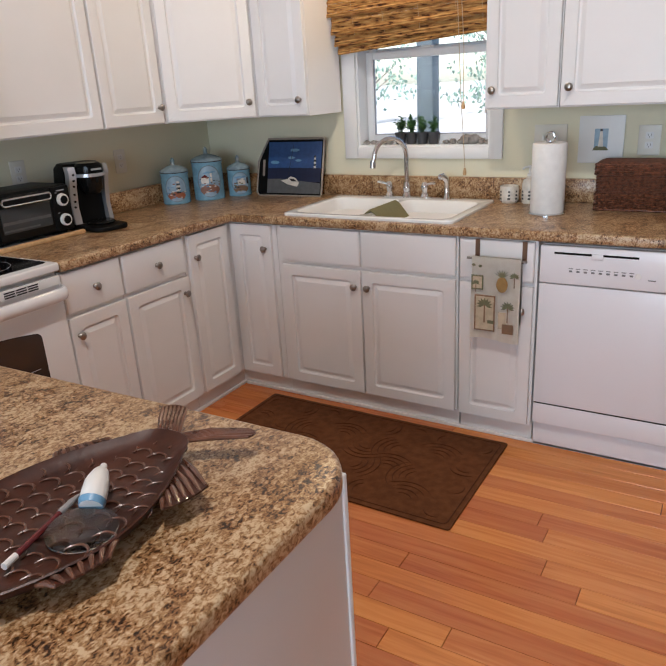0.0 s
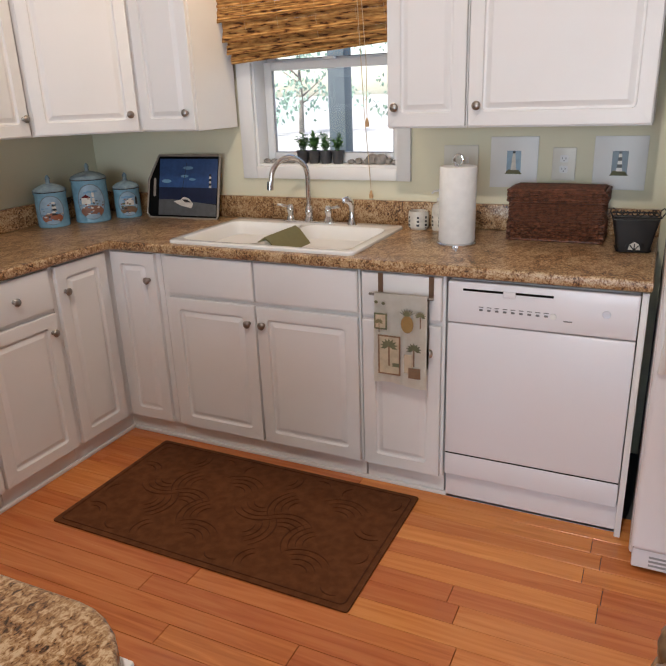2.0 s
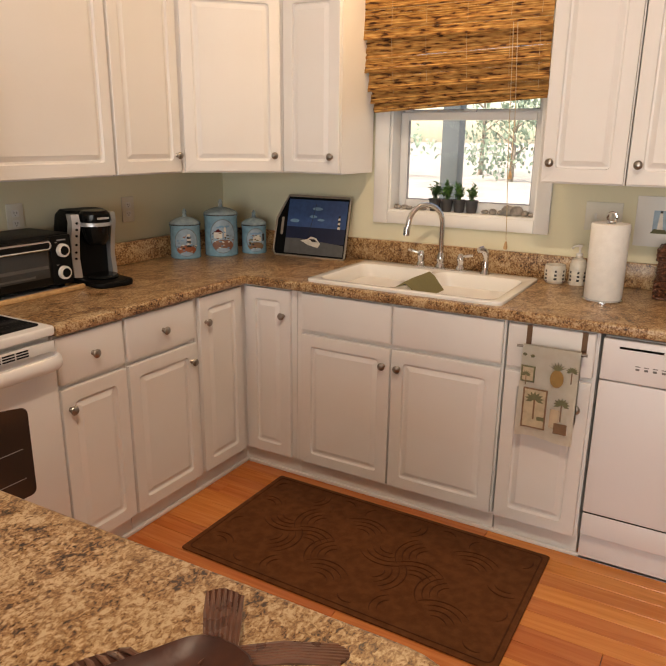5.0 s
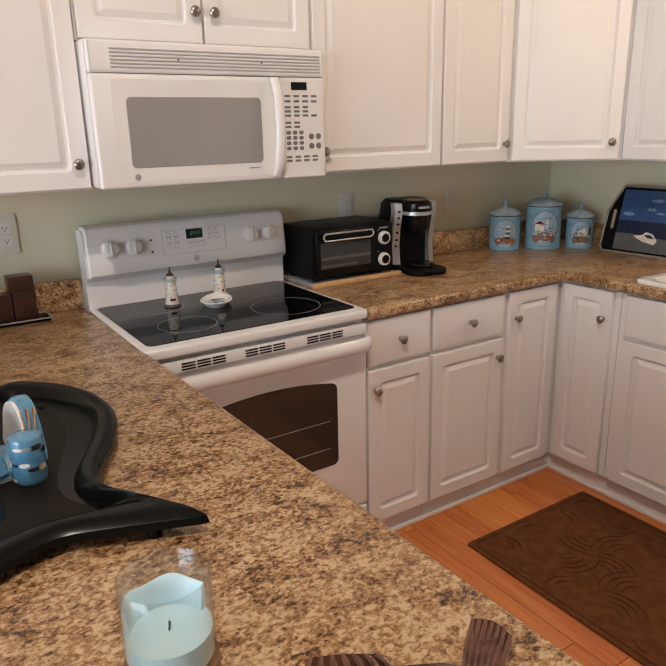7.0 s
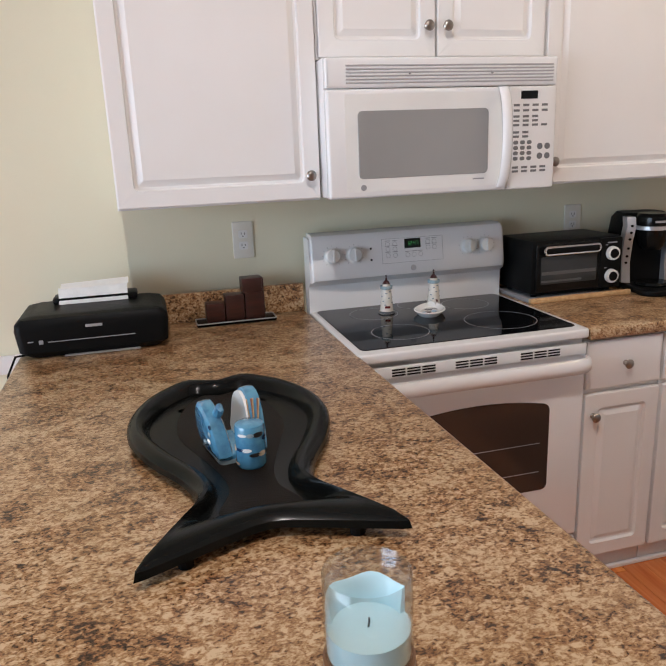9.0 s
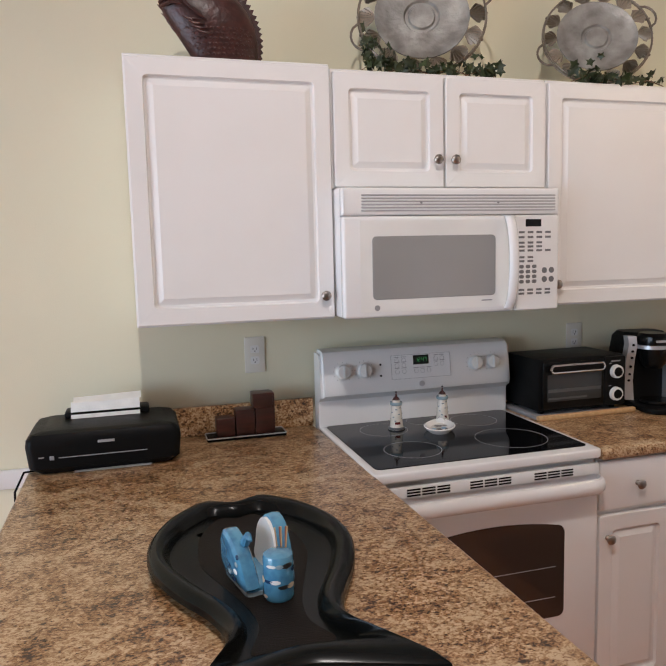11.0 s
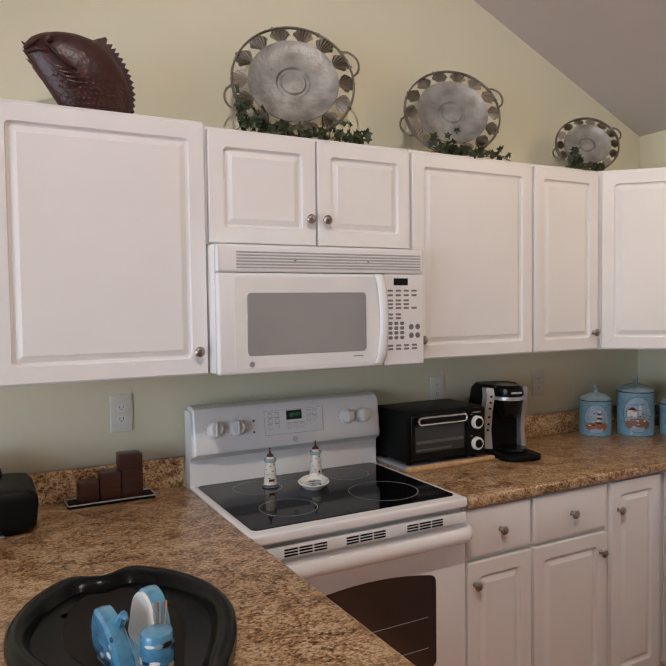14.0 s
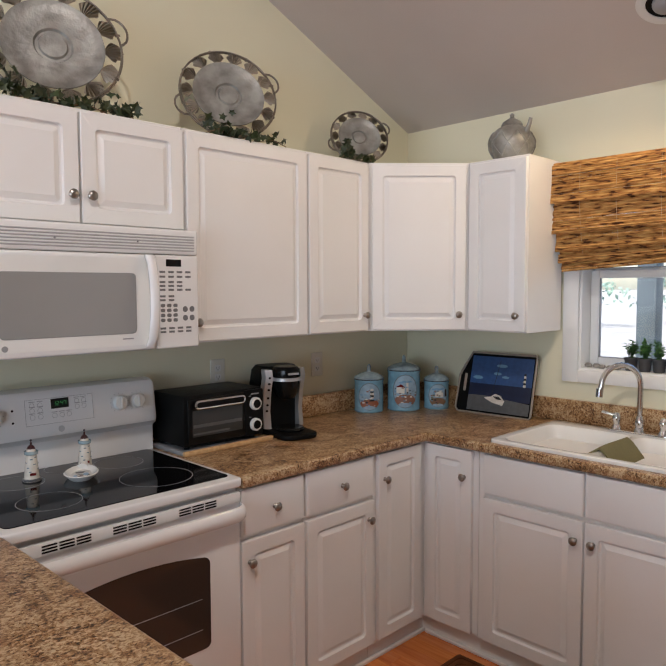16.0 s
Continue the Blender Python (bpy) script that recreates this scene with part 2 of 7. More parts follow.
def lathe(bm, profile, seg=24, m=None):
    """Turns (radius, z) pairs about z."""
    m = m or Matrix()
    rings = []
    for r, z in profile:
        if r < 1e-5:
            rings.append([bm.verts.new(m @ Vector((0, 0, z)))])
        else:
            rings.append([bm.verts.new(m @ Vector((r * math.cos(2 * math.pi * i / seg), r * math.sin(2 * math.pi * i / seg), z))) for i in range(seg)])
    for a, b in zip(rings, rings[1:]):
        for i in range(seg):
            j = (i + 1) % seg
            if len(a) == 1 and len(b) > 1:
                bm.faces.new((a[0], b[i], b[j]))
            elif len(b) == 1 and len(a) > 1:
                bm.faces.new((a[i], a[j], b[0]))
            elif len(a) > 1:
                bm.faces.new((a[i], a[j], b[j], b[i]))
    return bm


def tube(bm, pts, r, seg=8, closed=False):
    pts = [Vector(p) for p in pts]
    rings, up = [], Vector((0.31, 0.17, 0.93))
    k = len(pts)
    for i, p in enumerate(pts):
        a, b = (pts[i - 1], pts[(i + 1) % k]) if closed else (pts[max(i - 1, 0)], pts[min(i + 1, k - 1)])
        d = (b - a).normalized()
        u = (up - d * up.dot(d)).normalized()
        v = d.cross(u)
        up = u
        ri = r[i] if isinstance(r, (list, tuple)) else r
        rings.append([bm.verts.new(p + ri * (math.cos(2 * math.pi * j / seg) * u + math.sin(2 * math.pi * j / seg) * v)) for j in range(seg)])
    pairs = list(zip(rings, rings[1:])) + ([(rings[-1], rings[0])] if closed else [])
    for a, b in pairs:
        for j in range(seg):
            bm.faces.new((a[j], a[(j + 1) % seg], b[(j + 1) % seg], b[j]))
    if not closed:
        bm.faces.new(rings[0][::-1])
        bm.faces.new(rings[-1])
    return bm


def slab(outline, z0, z1, holes=(), bev=0.0, seg=3):
    """A plate with the given outline (and holes), from z0 to z1, its long edges rounded."""
    bm = bmesh.new()
    edges = []
    for loop in (outline, *holes):
        vs = [bm.verts.new((x, y, z1)) for x, y in loop]
        edges += [bm.edges.new((vs[i], vs[(i + 1) % len(vs)])) for i in range(len(vs))]
    bmesh.ops.triangle_fill(bm, edges=edges, use_beauty=True)
    bmesh.ops.recalc_face_normals(bm, faces=bm.faces)
    if bm.faces[:] and bm.faces[0].normal.z < 0:
        bmesh.ops.reverse_faces(bm, faces=bm.faces)
    rim = [e for e in bm.edges if len(e.link_faces) == 1]
    ex = bmesh.ops.extrude_face_region(bm, geom=bm.faces[:])
    bmesh.ops.translate(bm, verts=[v for v in ex["geom"] if isinstance(v, bmesh.types.BMVert)], vec=(0, 0, z0 - z1))
    if bev:
        sharp = [e for e in bm.edges if len(e.link_faces) == 2 and e.calc_face_angle(0) > 0.9 and abs(e.verts[0].co.z - e.verts[1].co.z) < 1e-6]
        bmesh.ops.bevel(bm, geom=sharp, offset=bev, segments=seg, affect="EDGES", profile=0.5)
    return bm


def at(x, y, z, rz=0.0):
    return pose(x, y, z, 0, 0, rz)


NORTH, WEST = 0.03, -0.012          # faces of the sink wall and of the range wall
TOP, UP0, UP1 = 0.922, 1.348, 2.118  # counter top, upper cabinets' bottom and top
RIDGE_Y, EAVE, SLOPE = -3.6, 2.405, 0.44


# ---- cabinet parts ----
def door_mesh(w, h, t=0.019, frame_w=0.054):
    """A moulded door: eased edges, a routed groove and a raised field. x across, z up, the front towards -y."""
    bm = bmesh.new()
    fw = min(frame_w, w * 0.28, h * 0.28)
    spec = [(0, 0, 0.0015), (0, t - 0.0025, 0.0015), (0.001, t - 0.001, 0.002), (0.003, t, 0.003), (fw - 0.006, t, 0.016), (fw - 0.002, t - 0.0100, 0.013),
            (fw + 0.005, t - 0.0112, 0.009), (fw + 0.024, t - 0.0012, 0.003)]
    loops = []
    for inset, d, r in spec:
        loops.append([(x, -d, z) for x, z in rounded(inset, w - inset, inset, h - inset, r, 3)])
    return loft(bm, loops)


def drawer_mesh(w, h, t=0.019):
    bm = bmesh.new()
    loops = [[(x, -d, z) for x, z in rounded(i, w - i, i, h - i, r, 3)] for i, d, r in ((0, 0, 0.0015), (0, t - 0.006, 0.0015), (0.003, t - 0.002, 0.003), (0.009, t, 0.006))]
    return loft(bm, loops)


def knob(parent, x, z, y=-0.019):
    bm = lathe(bmesh.new(), [(0.0, 0.0), (0.009, 0.0), (0.0085, 0.002), (0.006, 0.005), (0.0055, 0.012), (0.011, 0.016), (0.0155, 0.019), (0.016, 0.022), (0.013, 0.026), (0.006, 0.0285), (0, 0.029)], 20)
    return part("knob", bm, NICKEL, parent, "round brushed nickel knob", pose(x, y, z, 90, 0, 0))


def cabinet(name, m, w, d, z0, z1, fronts, label, toe=0.0, group="", end_panels=True):
    """A carcass with overlay doors and drawers: fronts are (kind, x0, x1, z0, z1, knob_x or None, knob_z)."""
    top = thing(name, m, label, "cabinet", group)
    bm = boxed(0.001, w - 0.001, -d, 0, z0 + toe, z1, bev=0.0015, seg=1)
    if toe:
        box(bm, 0.001, w - 0.001, -d + 0.026, -0.02, z0, z0 + toe)
    part("body", bm, WHITE, top)
    for kind, x0, x1, a, b, kx, kz in fronts:
        mesh = door_mesh(x1 - x0, b - a) if kind == "door" else drawer_mesh(x1 - x0, b - a)
        f = part(kind, mesh, WHITE, top, "", at(x0, -d - 0.0015, a), smooth=17.0)
        if kx is not None:
            knob(f, kx - x0, kz - a)
    return top


# ---- floor, walls, ceiling ----
def floor_boards():
    base = solo("floor", boxed(WEST - 0.2, 6.2, -7.2, NORTH + 0.2, -0.2, -0.012), CREASE, Matrix(), "orange varnished oak strip floor", "floor", kind="structure")
    rnd = random.Random(4)
    bw, rest, meshes = 0.0826, bmesh.new(), {}
    y = -0.50
    while y > -7.1:
        x = WEST - rnd.uniform(0, 0.7)
        while x < 6.1:
            ln = round(rnd.uniform(0.45, 1.35) * 8) / 8
            near = 0.4 < x + ln and x < 3.3 and y > -3.0
            x0, x1 = max(x, WEST), min(x + ln, 6.1)
            if x1 - x0 > 0.02:
                if near:
                    key = round(x1 - x0, 3)
                    if key not in meshes:
                        meshes[key] = finish("board", boxed(0.0011, key - 0.0011, -bw + 0.0008, -0.0008, -0.012, 0.0, bev=0.0007, seg=1), OAK)
                    b = new("board", meshes[key])
                    b.parent = base
                    b.location = (x0, y, rnd.uniform(-0.0003, 0.0003))
                else:
                    box(rest, x0 + 0.0004, x1 - 0.0004, y - bw + 0.0004, y - 0.0004, -0.012, 0.0)
            x += ln
        y -= bw
    far = part("far_boards", rest, OAK, base)
    tagged(far, kind="stuff")


def walls():
    wx0, wx1, wz0, wz1 = 1.003, 1.712, 1.165, 2.02
    bm = bmesh.new()
    y0, y1, e = NORTH, NORTH + 0.16, 6.2
    box(bm, WEST - 0.16, wx0, y0, y1, -0.2, EAVE + 0.05)
    box(bm, wx1, e, y0, y1, -0.2, EAVE + 0.05)
    box(bm, wx0, wx1, y0, y1, -0.2, wz0)
    box(bm, wx0, wx1, y0, y1, wz1, EAVE + 0.05)
    solo("wall_north", bm, WALL, Matrix(), "cream painted wall with the sink window", "wall", kind="structure")
    hi = EAVE + SLOPE * (NORTH - RIDGE_Y)
    bm = bmesh.new()
    ring = [(NORTH - 0.001, -0.2), (NORTH - 0.001, EAVE + 0.05), (RIDGE_Y, hi + 0.05), (2 * RIDGE_Y - NORTH, EAVE + 0.05), (2 * RIDGE_Y - NORTH, -0.2)]
    loft(bm, [[(WEST - 0.16, y, z) for y, z in ring], [(WEST, y, z) for y, z in ring]])
    solo("wall_west", bm, WALL, Matrix(), "cream painted gable wall behind the range", "wall", kind="structure")
    # unseen rest of the house: closed, tan to cut bounce, wide far-side opening added for daylight
    bm = bmesh.new()
    loft(bm, [[(6.2, y, z) for y, z in ring], [(6.36, y, z) for y, z in ring]])
    solo("wall_east", bm, UNSEEN_TAN, Matrix(), "unseen gable wall, tan to cut bounce light", "wall", kind="structure")
    bm = bmesh.new()
    ys = 2 * RIDGE_Y - NORTH
    box(bm, WEST - 0.16, 0.6, ys - 0.16, ys, -0.2, EAVE + 0.05)
    box(bm, 4.2, 6.36, ys - 0.16, ys, -0.2, EAVE + 0.05)
    box(bm, 0.6, 4.2, ys - 0.16, ys, 2.1, EAVE + 0.05)
    solo("wall_south", bm, UNSEEN_TAN, Matrix(), "unseen wall, tan to cut bounce light, with an added wide opening", "wall", kind="structure")
    bm = bmesh.new()
    t = 0.12
    cs = [(NORTH + 0.16, EAVE - 0.16 * SLOPE), (RIDGE_Y, hi), (ys - 0.16, EAVE - 0.16 * SLOPE)]
    ring = cs + [(y, z + t) for y, z in reversed(cs)]
    loft(bm, [[(WEST - 0.16, y, z) for y, z in ring], [(6.36, y, z) for y, z in ring]])
    solo("ceiling", bm, CEIL, Matrix(), "matt vaulted ceiling, off-white dulled in colour to cut bounce light", "ceiling", kind="structure")
    bm = boxed(WEST, WEST + 0.018, ys, -3.335, 0.80, 0.865, bev=0.006)
    solo("chair_rail", bm, TRIM, Matrix(), "white moulded chair rail on the wall", "trim", kind="structure")


def window():
    x0, x1, z0, z1 = 1.003, 1.712, 1.165, 2.02
    w = thing("window_1", at(0, NORTH, 0), "white double-hung window over the sink", "window", kind="structure")
    bm = bmesh.new()
    box(bm, x0 - 0.072, x0 + 0.002, -0.018, 0, z0 - 0.054, z1 + 0.07, bev=0.003)
    part("casing", bm, TRIM, w)
    part("casing", boxed(x1 - 0.002, x1 + 0.062, -0.018, 0, z0 - 0.054, z1 + 0.07, bev=0.003), TRIM, w)
    part("casing", boxed(x0 + 0.003, x1 - 0.003, -0.017, 0, z0 - 0.053, z0 + 0.002, bev=0.003), TRIM, w)
    part("casing", boxed(x0 + 0.003, x1 - 0.003, -0.017, 0, z1 - 0.002, z1 + 0.069, bev=0.003), TRIM, w)
    bm = bmesh.new()
    box(bm, x0, x0 + 0.012, 0.0, 0.16, z0, z1)
    box(bm, x1 - 0.012, x1, 0.0, 0.16, z0, z1)
    box(bm, x0 + 0.012, x1 - 0.012, 0.0, 0.16, z0 - 0.001, z0 + 0.012)
    box(bm, x0 + 0.012, x1 - 0.012, 0.0, 0.16, z1 - 0.012, z1)
    part("window_frame", bm, TRIM, w)
    for name, a, b, y in (("lower_sash", z0 + 0.012, 1.625, 0.085), ("upper_sash", 1.59, z1 - 0.012, 0.122)):
        bm = bmesh.new()
        l, r = x0 + 0.014, x1 - 0.014
        s = 0.038
        box(bm, l, l + s, y, y + 0.032, a, b, bev=0.003)
        box(bm, r - s, r, y, y + 0.032, a, b, bev=0.003)
        box(bm, l + s, r - s, y + 0.001, y + 0.031, a, a + 0.045, bev=0.003)
        box(bm, l + s, r - s, y + 0.001, y + 0.031, b - 0.036, b, bev=0.003)
        sash = part(name, bm, TRIM, w)
        bm = bmesh.new()
        box(bm, l + s - 0.006, l + s + 0.004, y + 0.008, y + 0.024, a + 0.04, b - 0.032)
        box(bm, r - s - 0.004, r - s + 0.006, y + 0.008, y + 0.024, a + 0.04, b - 0.032)
        box(bm, l + s, r - s, y + 0.008, y + 0.024, a + 0.040, a + 0.049)
        part("glazing_bead", bm, GREYP, sash, "grey glazing bead")
        p = part("pane", boxed(l + s - 0.004, r - s + 0.004, y + 0.014, y + 0.018, a + 0.04, b - 0.03), GLASS, sash)
        p.visible_shadow = False
    part("sash_lock", boxed(1.33, 1.385, 0.07, 0.10, 1.625, 1.638, bev=0.003), TRIM, w)


# ---- kitchen runs ----
DF, DU = 0.612, 0.305


def base_cabinets():
    A, B = 0.096, 0.874
    sink_run = lambda x: at(x, 0.0, 0)  # noqa: E731
    range_run = lambda y: at(0.0, y, 0, 90)  # noqa: E731
    cabinet("sink_cabinet", sink_run(0.893), 0.908, DF, 0, 0.878,
            [("door", 0.032, 0.452, A, 0.695, 0.425, 0.622), ("door", 0.462, 0.900, A, 0.695, 0.492, 0.622),
             ("drawer", 0.032, 0.452, 0.712, B, None, 0), ("drawer", 0.462, 0.900, 0.712, B, None, 0)],
            "white sink base cabinet with two doors and false drawer fronts", 0.09, "white base cabinets")
    cabinet("base_cabinet", sink_run(1.806), 0.318, DF, 0, 0.878, [("door", 0.006, 0.306, A, 0.695, 0.268, 0.598), ("drawer", 0.006, 0.306, 0.712, B, None, 0)],
            "narrow white base cabinet with a towel bar over its drawer", 0.09, "white base cabinets")
    cabinet("base_cabinet", range_run(-1.632), 0.295, DF, 0, 0.878, [("door", 0.004, 0.286, A, 0.695, 0.034, 0.622), ("drawer", 0.004, 0.286, 0.712, B, 0.145, 0.792)],
            "narrow white base cabinet with a drawer beside the range", 0.09, "white base cabinets")
    cabinet("base_cabinet", range_run(-1.336), 0.378, DF, 0, 0.878, [("door", 0.004, 0.368, A, 0.695, 0.336, 0.622), ("drawer", 0.004, 0.368, 0.712, B, 0.186, 0.792)],
            "white base cabinet with one drawer and one door", 0.09, "white base cabinets")
    c = thing("corner_cabinet", Matrix(), "white corner base cabinet with two folding doors", "cabinet", "white base cabinets")
    out = [(0, 0), (0, -0.957), (DF, -0.957), (DF, -DF), (0.892, -DF), (0.892, 0)]
    part("body", slab(out, 0.09, 0.878), WHITE, c)
    out = [(0, 0), (0, -0.957), (DF - 0.026, -0.957), (DF - 0.026, -DF + 0.026), (0.892, -DF + 0.026), (0.892, 0)]
    part("toe_board", slab(out, 0.0, 0.0895), WHITE, c)
    d = part("door", door_mesh(0.278, B - A), WHITE, c, "", at(DF + 0.0015, -0.938, A, 90), smooth=17.0)
    knob(d, 0.034, 0.767 - A)
    d = part("door", door_mesh(0.232, B - A), WHITE, c, "", at(DF + 0.023, -DF - 0.0015, A), smooth=17.0)
    knob(d, 0.198, 0.762 - A)


def toe_moulding():
    bm = boxed(0.607, 2.758, -0.602, -0.587, 0.0, 0.016, bev=0.004)
    box(bm, DF - 0.025, DF - 0.010, -1.62, -0.587, 0.0, 0.016, bev=0.004)
    solo("baseboard", bm, WHITE, Matrix(), "white shoe moulding along the base cabinets", "trim", kind="structure")


def upper_cabinets():
    g = "white wall cabinets"
    A, B, K = UP0 + 0.006, UP1 - 0.012, 1.424
    range_run = lambda y: at(0.0, y, 0, 90)  # noqa: E731
    cabinet("wall_cabinet", range_run(-3.008), 0.612, DU, UP0 - 0.006, UP1 + 0.012, [("door", 0.004, 0.608, A - 0.006, B + 0.012, 0.576, K - 0.006)], "wide white wall cabinet beside the microwave", group=g)
    cabinet("wall_cabinet", range_run(-2.394), 0.762, DU, 1.751, UP1, [("door", 0.006, 0.377, 1.757, B, 0.350, 1.843), ("door", 0.385, 0.756, 1.757, B, 0.412, 1.843)], "short white two-door wall cabinet over the microwave", group=g)
    cabinet("wall_cabinet", range_run(-1.630), 0.594, DU, UP0, UP1, [("door", 0.006, 0.586, A, B, 0.038, K)], "wide white wall cabinet with one raised-panel door", group=g)
    cabinet("wall_cabinet", range_run(-1.034), 0.390, DU, UP0, UP1, [("door", 0.004, 0.370, A, B, 0.342, K)], "narrow white wall cabinet with one door", group=g)
    cabinet("wall_cabinet", at(0.622, 0.0, 0), 0.306, DU, UP0, UP1, [("door", 0.014, 0.302, A, B, 0.266, K)], "narrow white wall cabinet beside the window", group=g)
    cabinet("wall_cabinet", at(1.797, 0.0, 0), 0.301, DU, UP0, UP1, [("door", 0.004, 0.296, A, B, 0.036, K)], "narrow white wall cabinet beside the window shade", group=g)
    cabinet("wall_cabinet", at(2.100, 0.0, 0), 0.606, DU, UP0, UP1, [("door", 0.004, 0.602, A, B, 0.038, K)], "wide white wall cabinet over the counter", group=g)
    cabinet("wall_cabinet", at(2.765, -0.02, 0), 0.86, 0.31, 1.79, UP1, [("door", 0.004, 0.426, 1.796, B, 0.395, 1.84), ("door", 0.434, 0.856, 1.796, B, 0.465, 1.84)], "short white wall cabinet over the refrigerator", group=g)
    c = thing("corner_wall_cabinet", Matrix(), "white diagonal corner wall cabinet with one door", "cabinet", g)
    a, b = Vector((DU, -0.643)), Vector((0.620, -DU))
    part("body", slab([(0, 0), (0, a.y), (a.x, a.y), (b.x, b.y), (b.x, 0)], UP0, UP1), WHITE, c)
    ln, ang = (b - a).length, math.degrees(math.atan2(b.y - a.y, b.x - a.x))
    n = Vector((math.sin(radians(ang)), -math.cos(radians(ang))))
    d = part("door", door_mesh(ln - 0.03, B - A), WHITE, c, "", at(a.x + 0.015 * math.cos(radians(ang)) + 0.0015 * n.x, a.y + 0.015 * math.sin(radians(ang)) + 0.0015 * n.y, A, ang), smooth=17.0)
    knob(d, ln - 0.03 - 0.034, K - A)


def counters():
    f, r = 0.648, 0.05
    hole = rounded(0.945, 1.755, -0.565, -0.11, 0.04)
    out = [(0.004, NORTH - 0.003), (0.004, -1.634), (f, -1.634), (f, -f), (2.766, -f), (2.766, NORTH - 0.003)]
    solo("worktop", slab(out, TOP - 0.04, TOP, [hole], bev=0.012), LAM, Matrix(), "L-shaped brown stone-look laminate worktop with rolled edge", "counter")
    pts = [(0.004, -2.398)]
    pts += [(0.004, -3.345), (2.309, -3.345)]
    for cx, cy, r, a0 in ((2.309 - 0.13, -2.352 - 0.13, 0.13, 0),):
        pts += [(cx + r * math.cos(radians(a0 + 11.25 * i)), cy + r * math.sin(radians(a0 + 11.25 * i))) for i in range(9)]
    solo("island_worktop", slab(pts, TOP - 0.04, TOP, bev=0.010), LAM, Matrix(), "brown stone-look laminate peninsula top with rounded corner", "counter")
    bm = boxed(0.024, 2.766, 0.0255, 0.0045, TOP + 0.0005, TOP + 0.105, bev=0.004)
    solo("backsplash", bm, LAM, Matrix(), "low brown laminate upstand behind the sink", "backsplash")
    solo("backsplash", boxed(0.004, 0.023, -1.632, NORTH - 0.004, TOP + 0.0005, TOP + 0.105, bev=0.004), LAM, Matrix(), "low brown laminate upstand along the range wall", "backsplash")
    solo("backsplash", boxed(0.004, 0.023, -3.07, -2.402, TOP + 0.0005, TOP + 0.105, bev=0.004), LAM, Matrix(), "low brown laminate upstand behind the peninsula", "backsplash")
    p = thing("peninsula_cabinet", Matrix(), "white peninsula base with plain end panel", "cabinet", "white base cabinets")
    part("body", boxed(0.0, 2.252, -3.03, -2.404, 0.09, TOP - 0.041), WHITE, p)
    part("toe_board", boxed(0.0, 2.252, -3.0, -2.47, 0.0, 0.0895), WHITE, p)
    part("end_panel", boxed(2.2525, 2.269, -3.04, -2.385, 0.0, TOP - 0.041, bev=0.002), WHITE, p)
    part("corner_post", boxed(2.237, 2.273, -2.384, -2.372, 0.0, TOP - 0.041, bev=0.003), WHITE, p)


floor_boards()
walls()
window()
base_cabinets()
toe_moulding()
upper_cabinets()
counters()


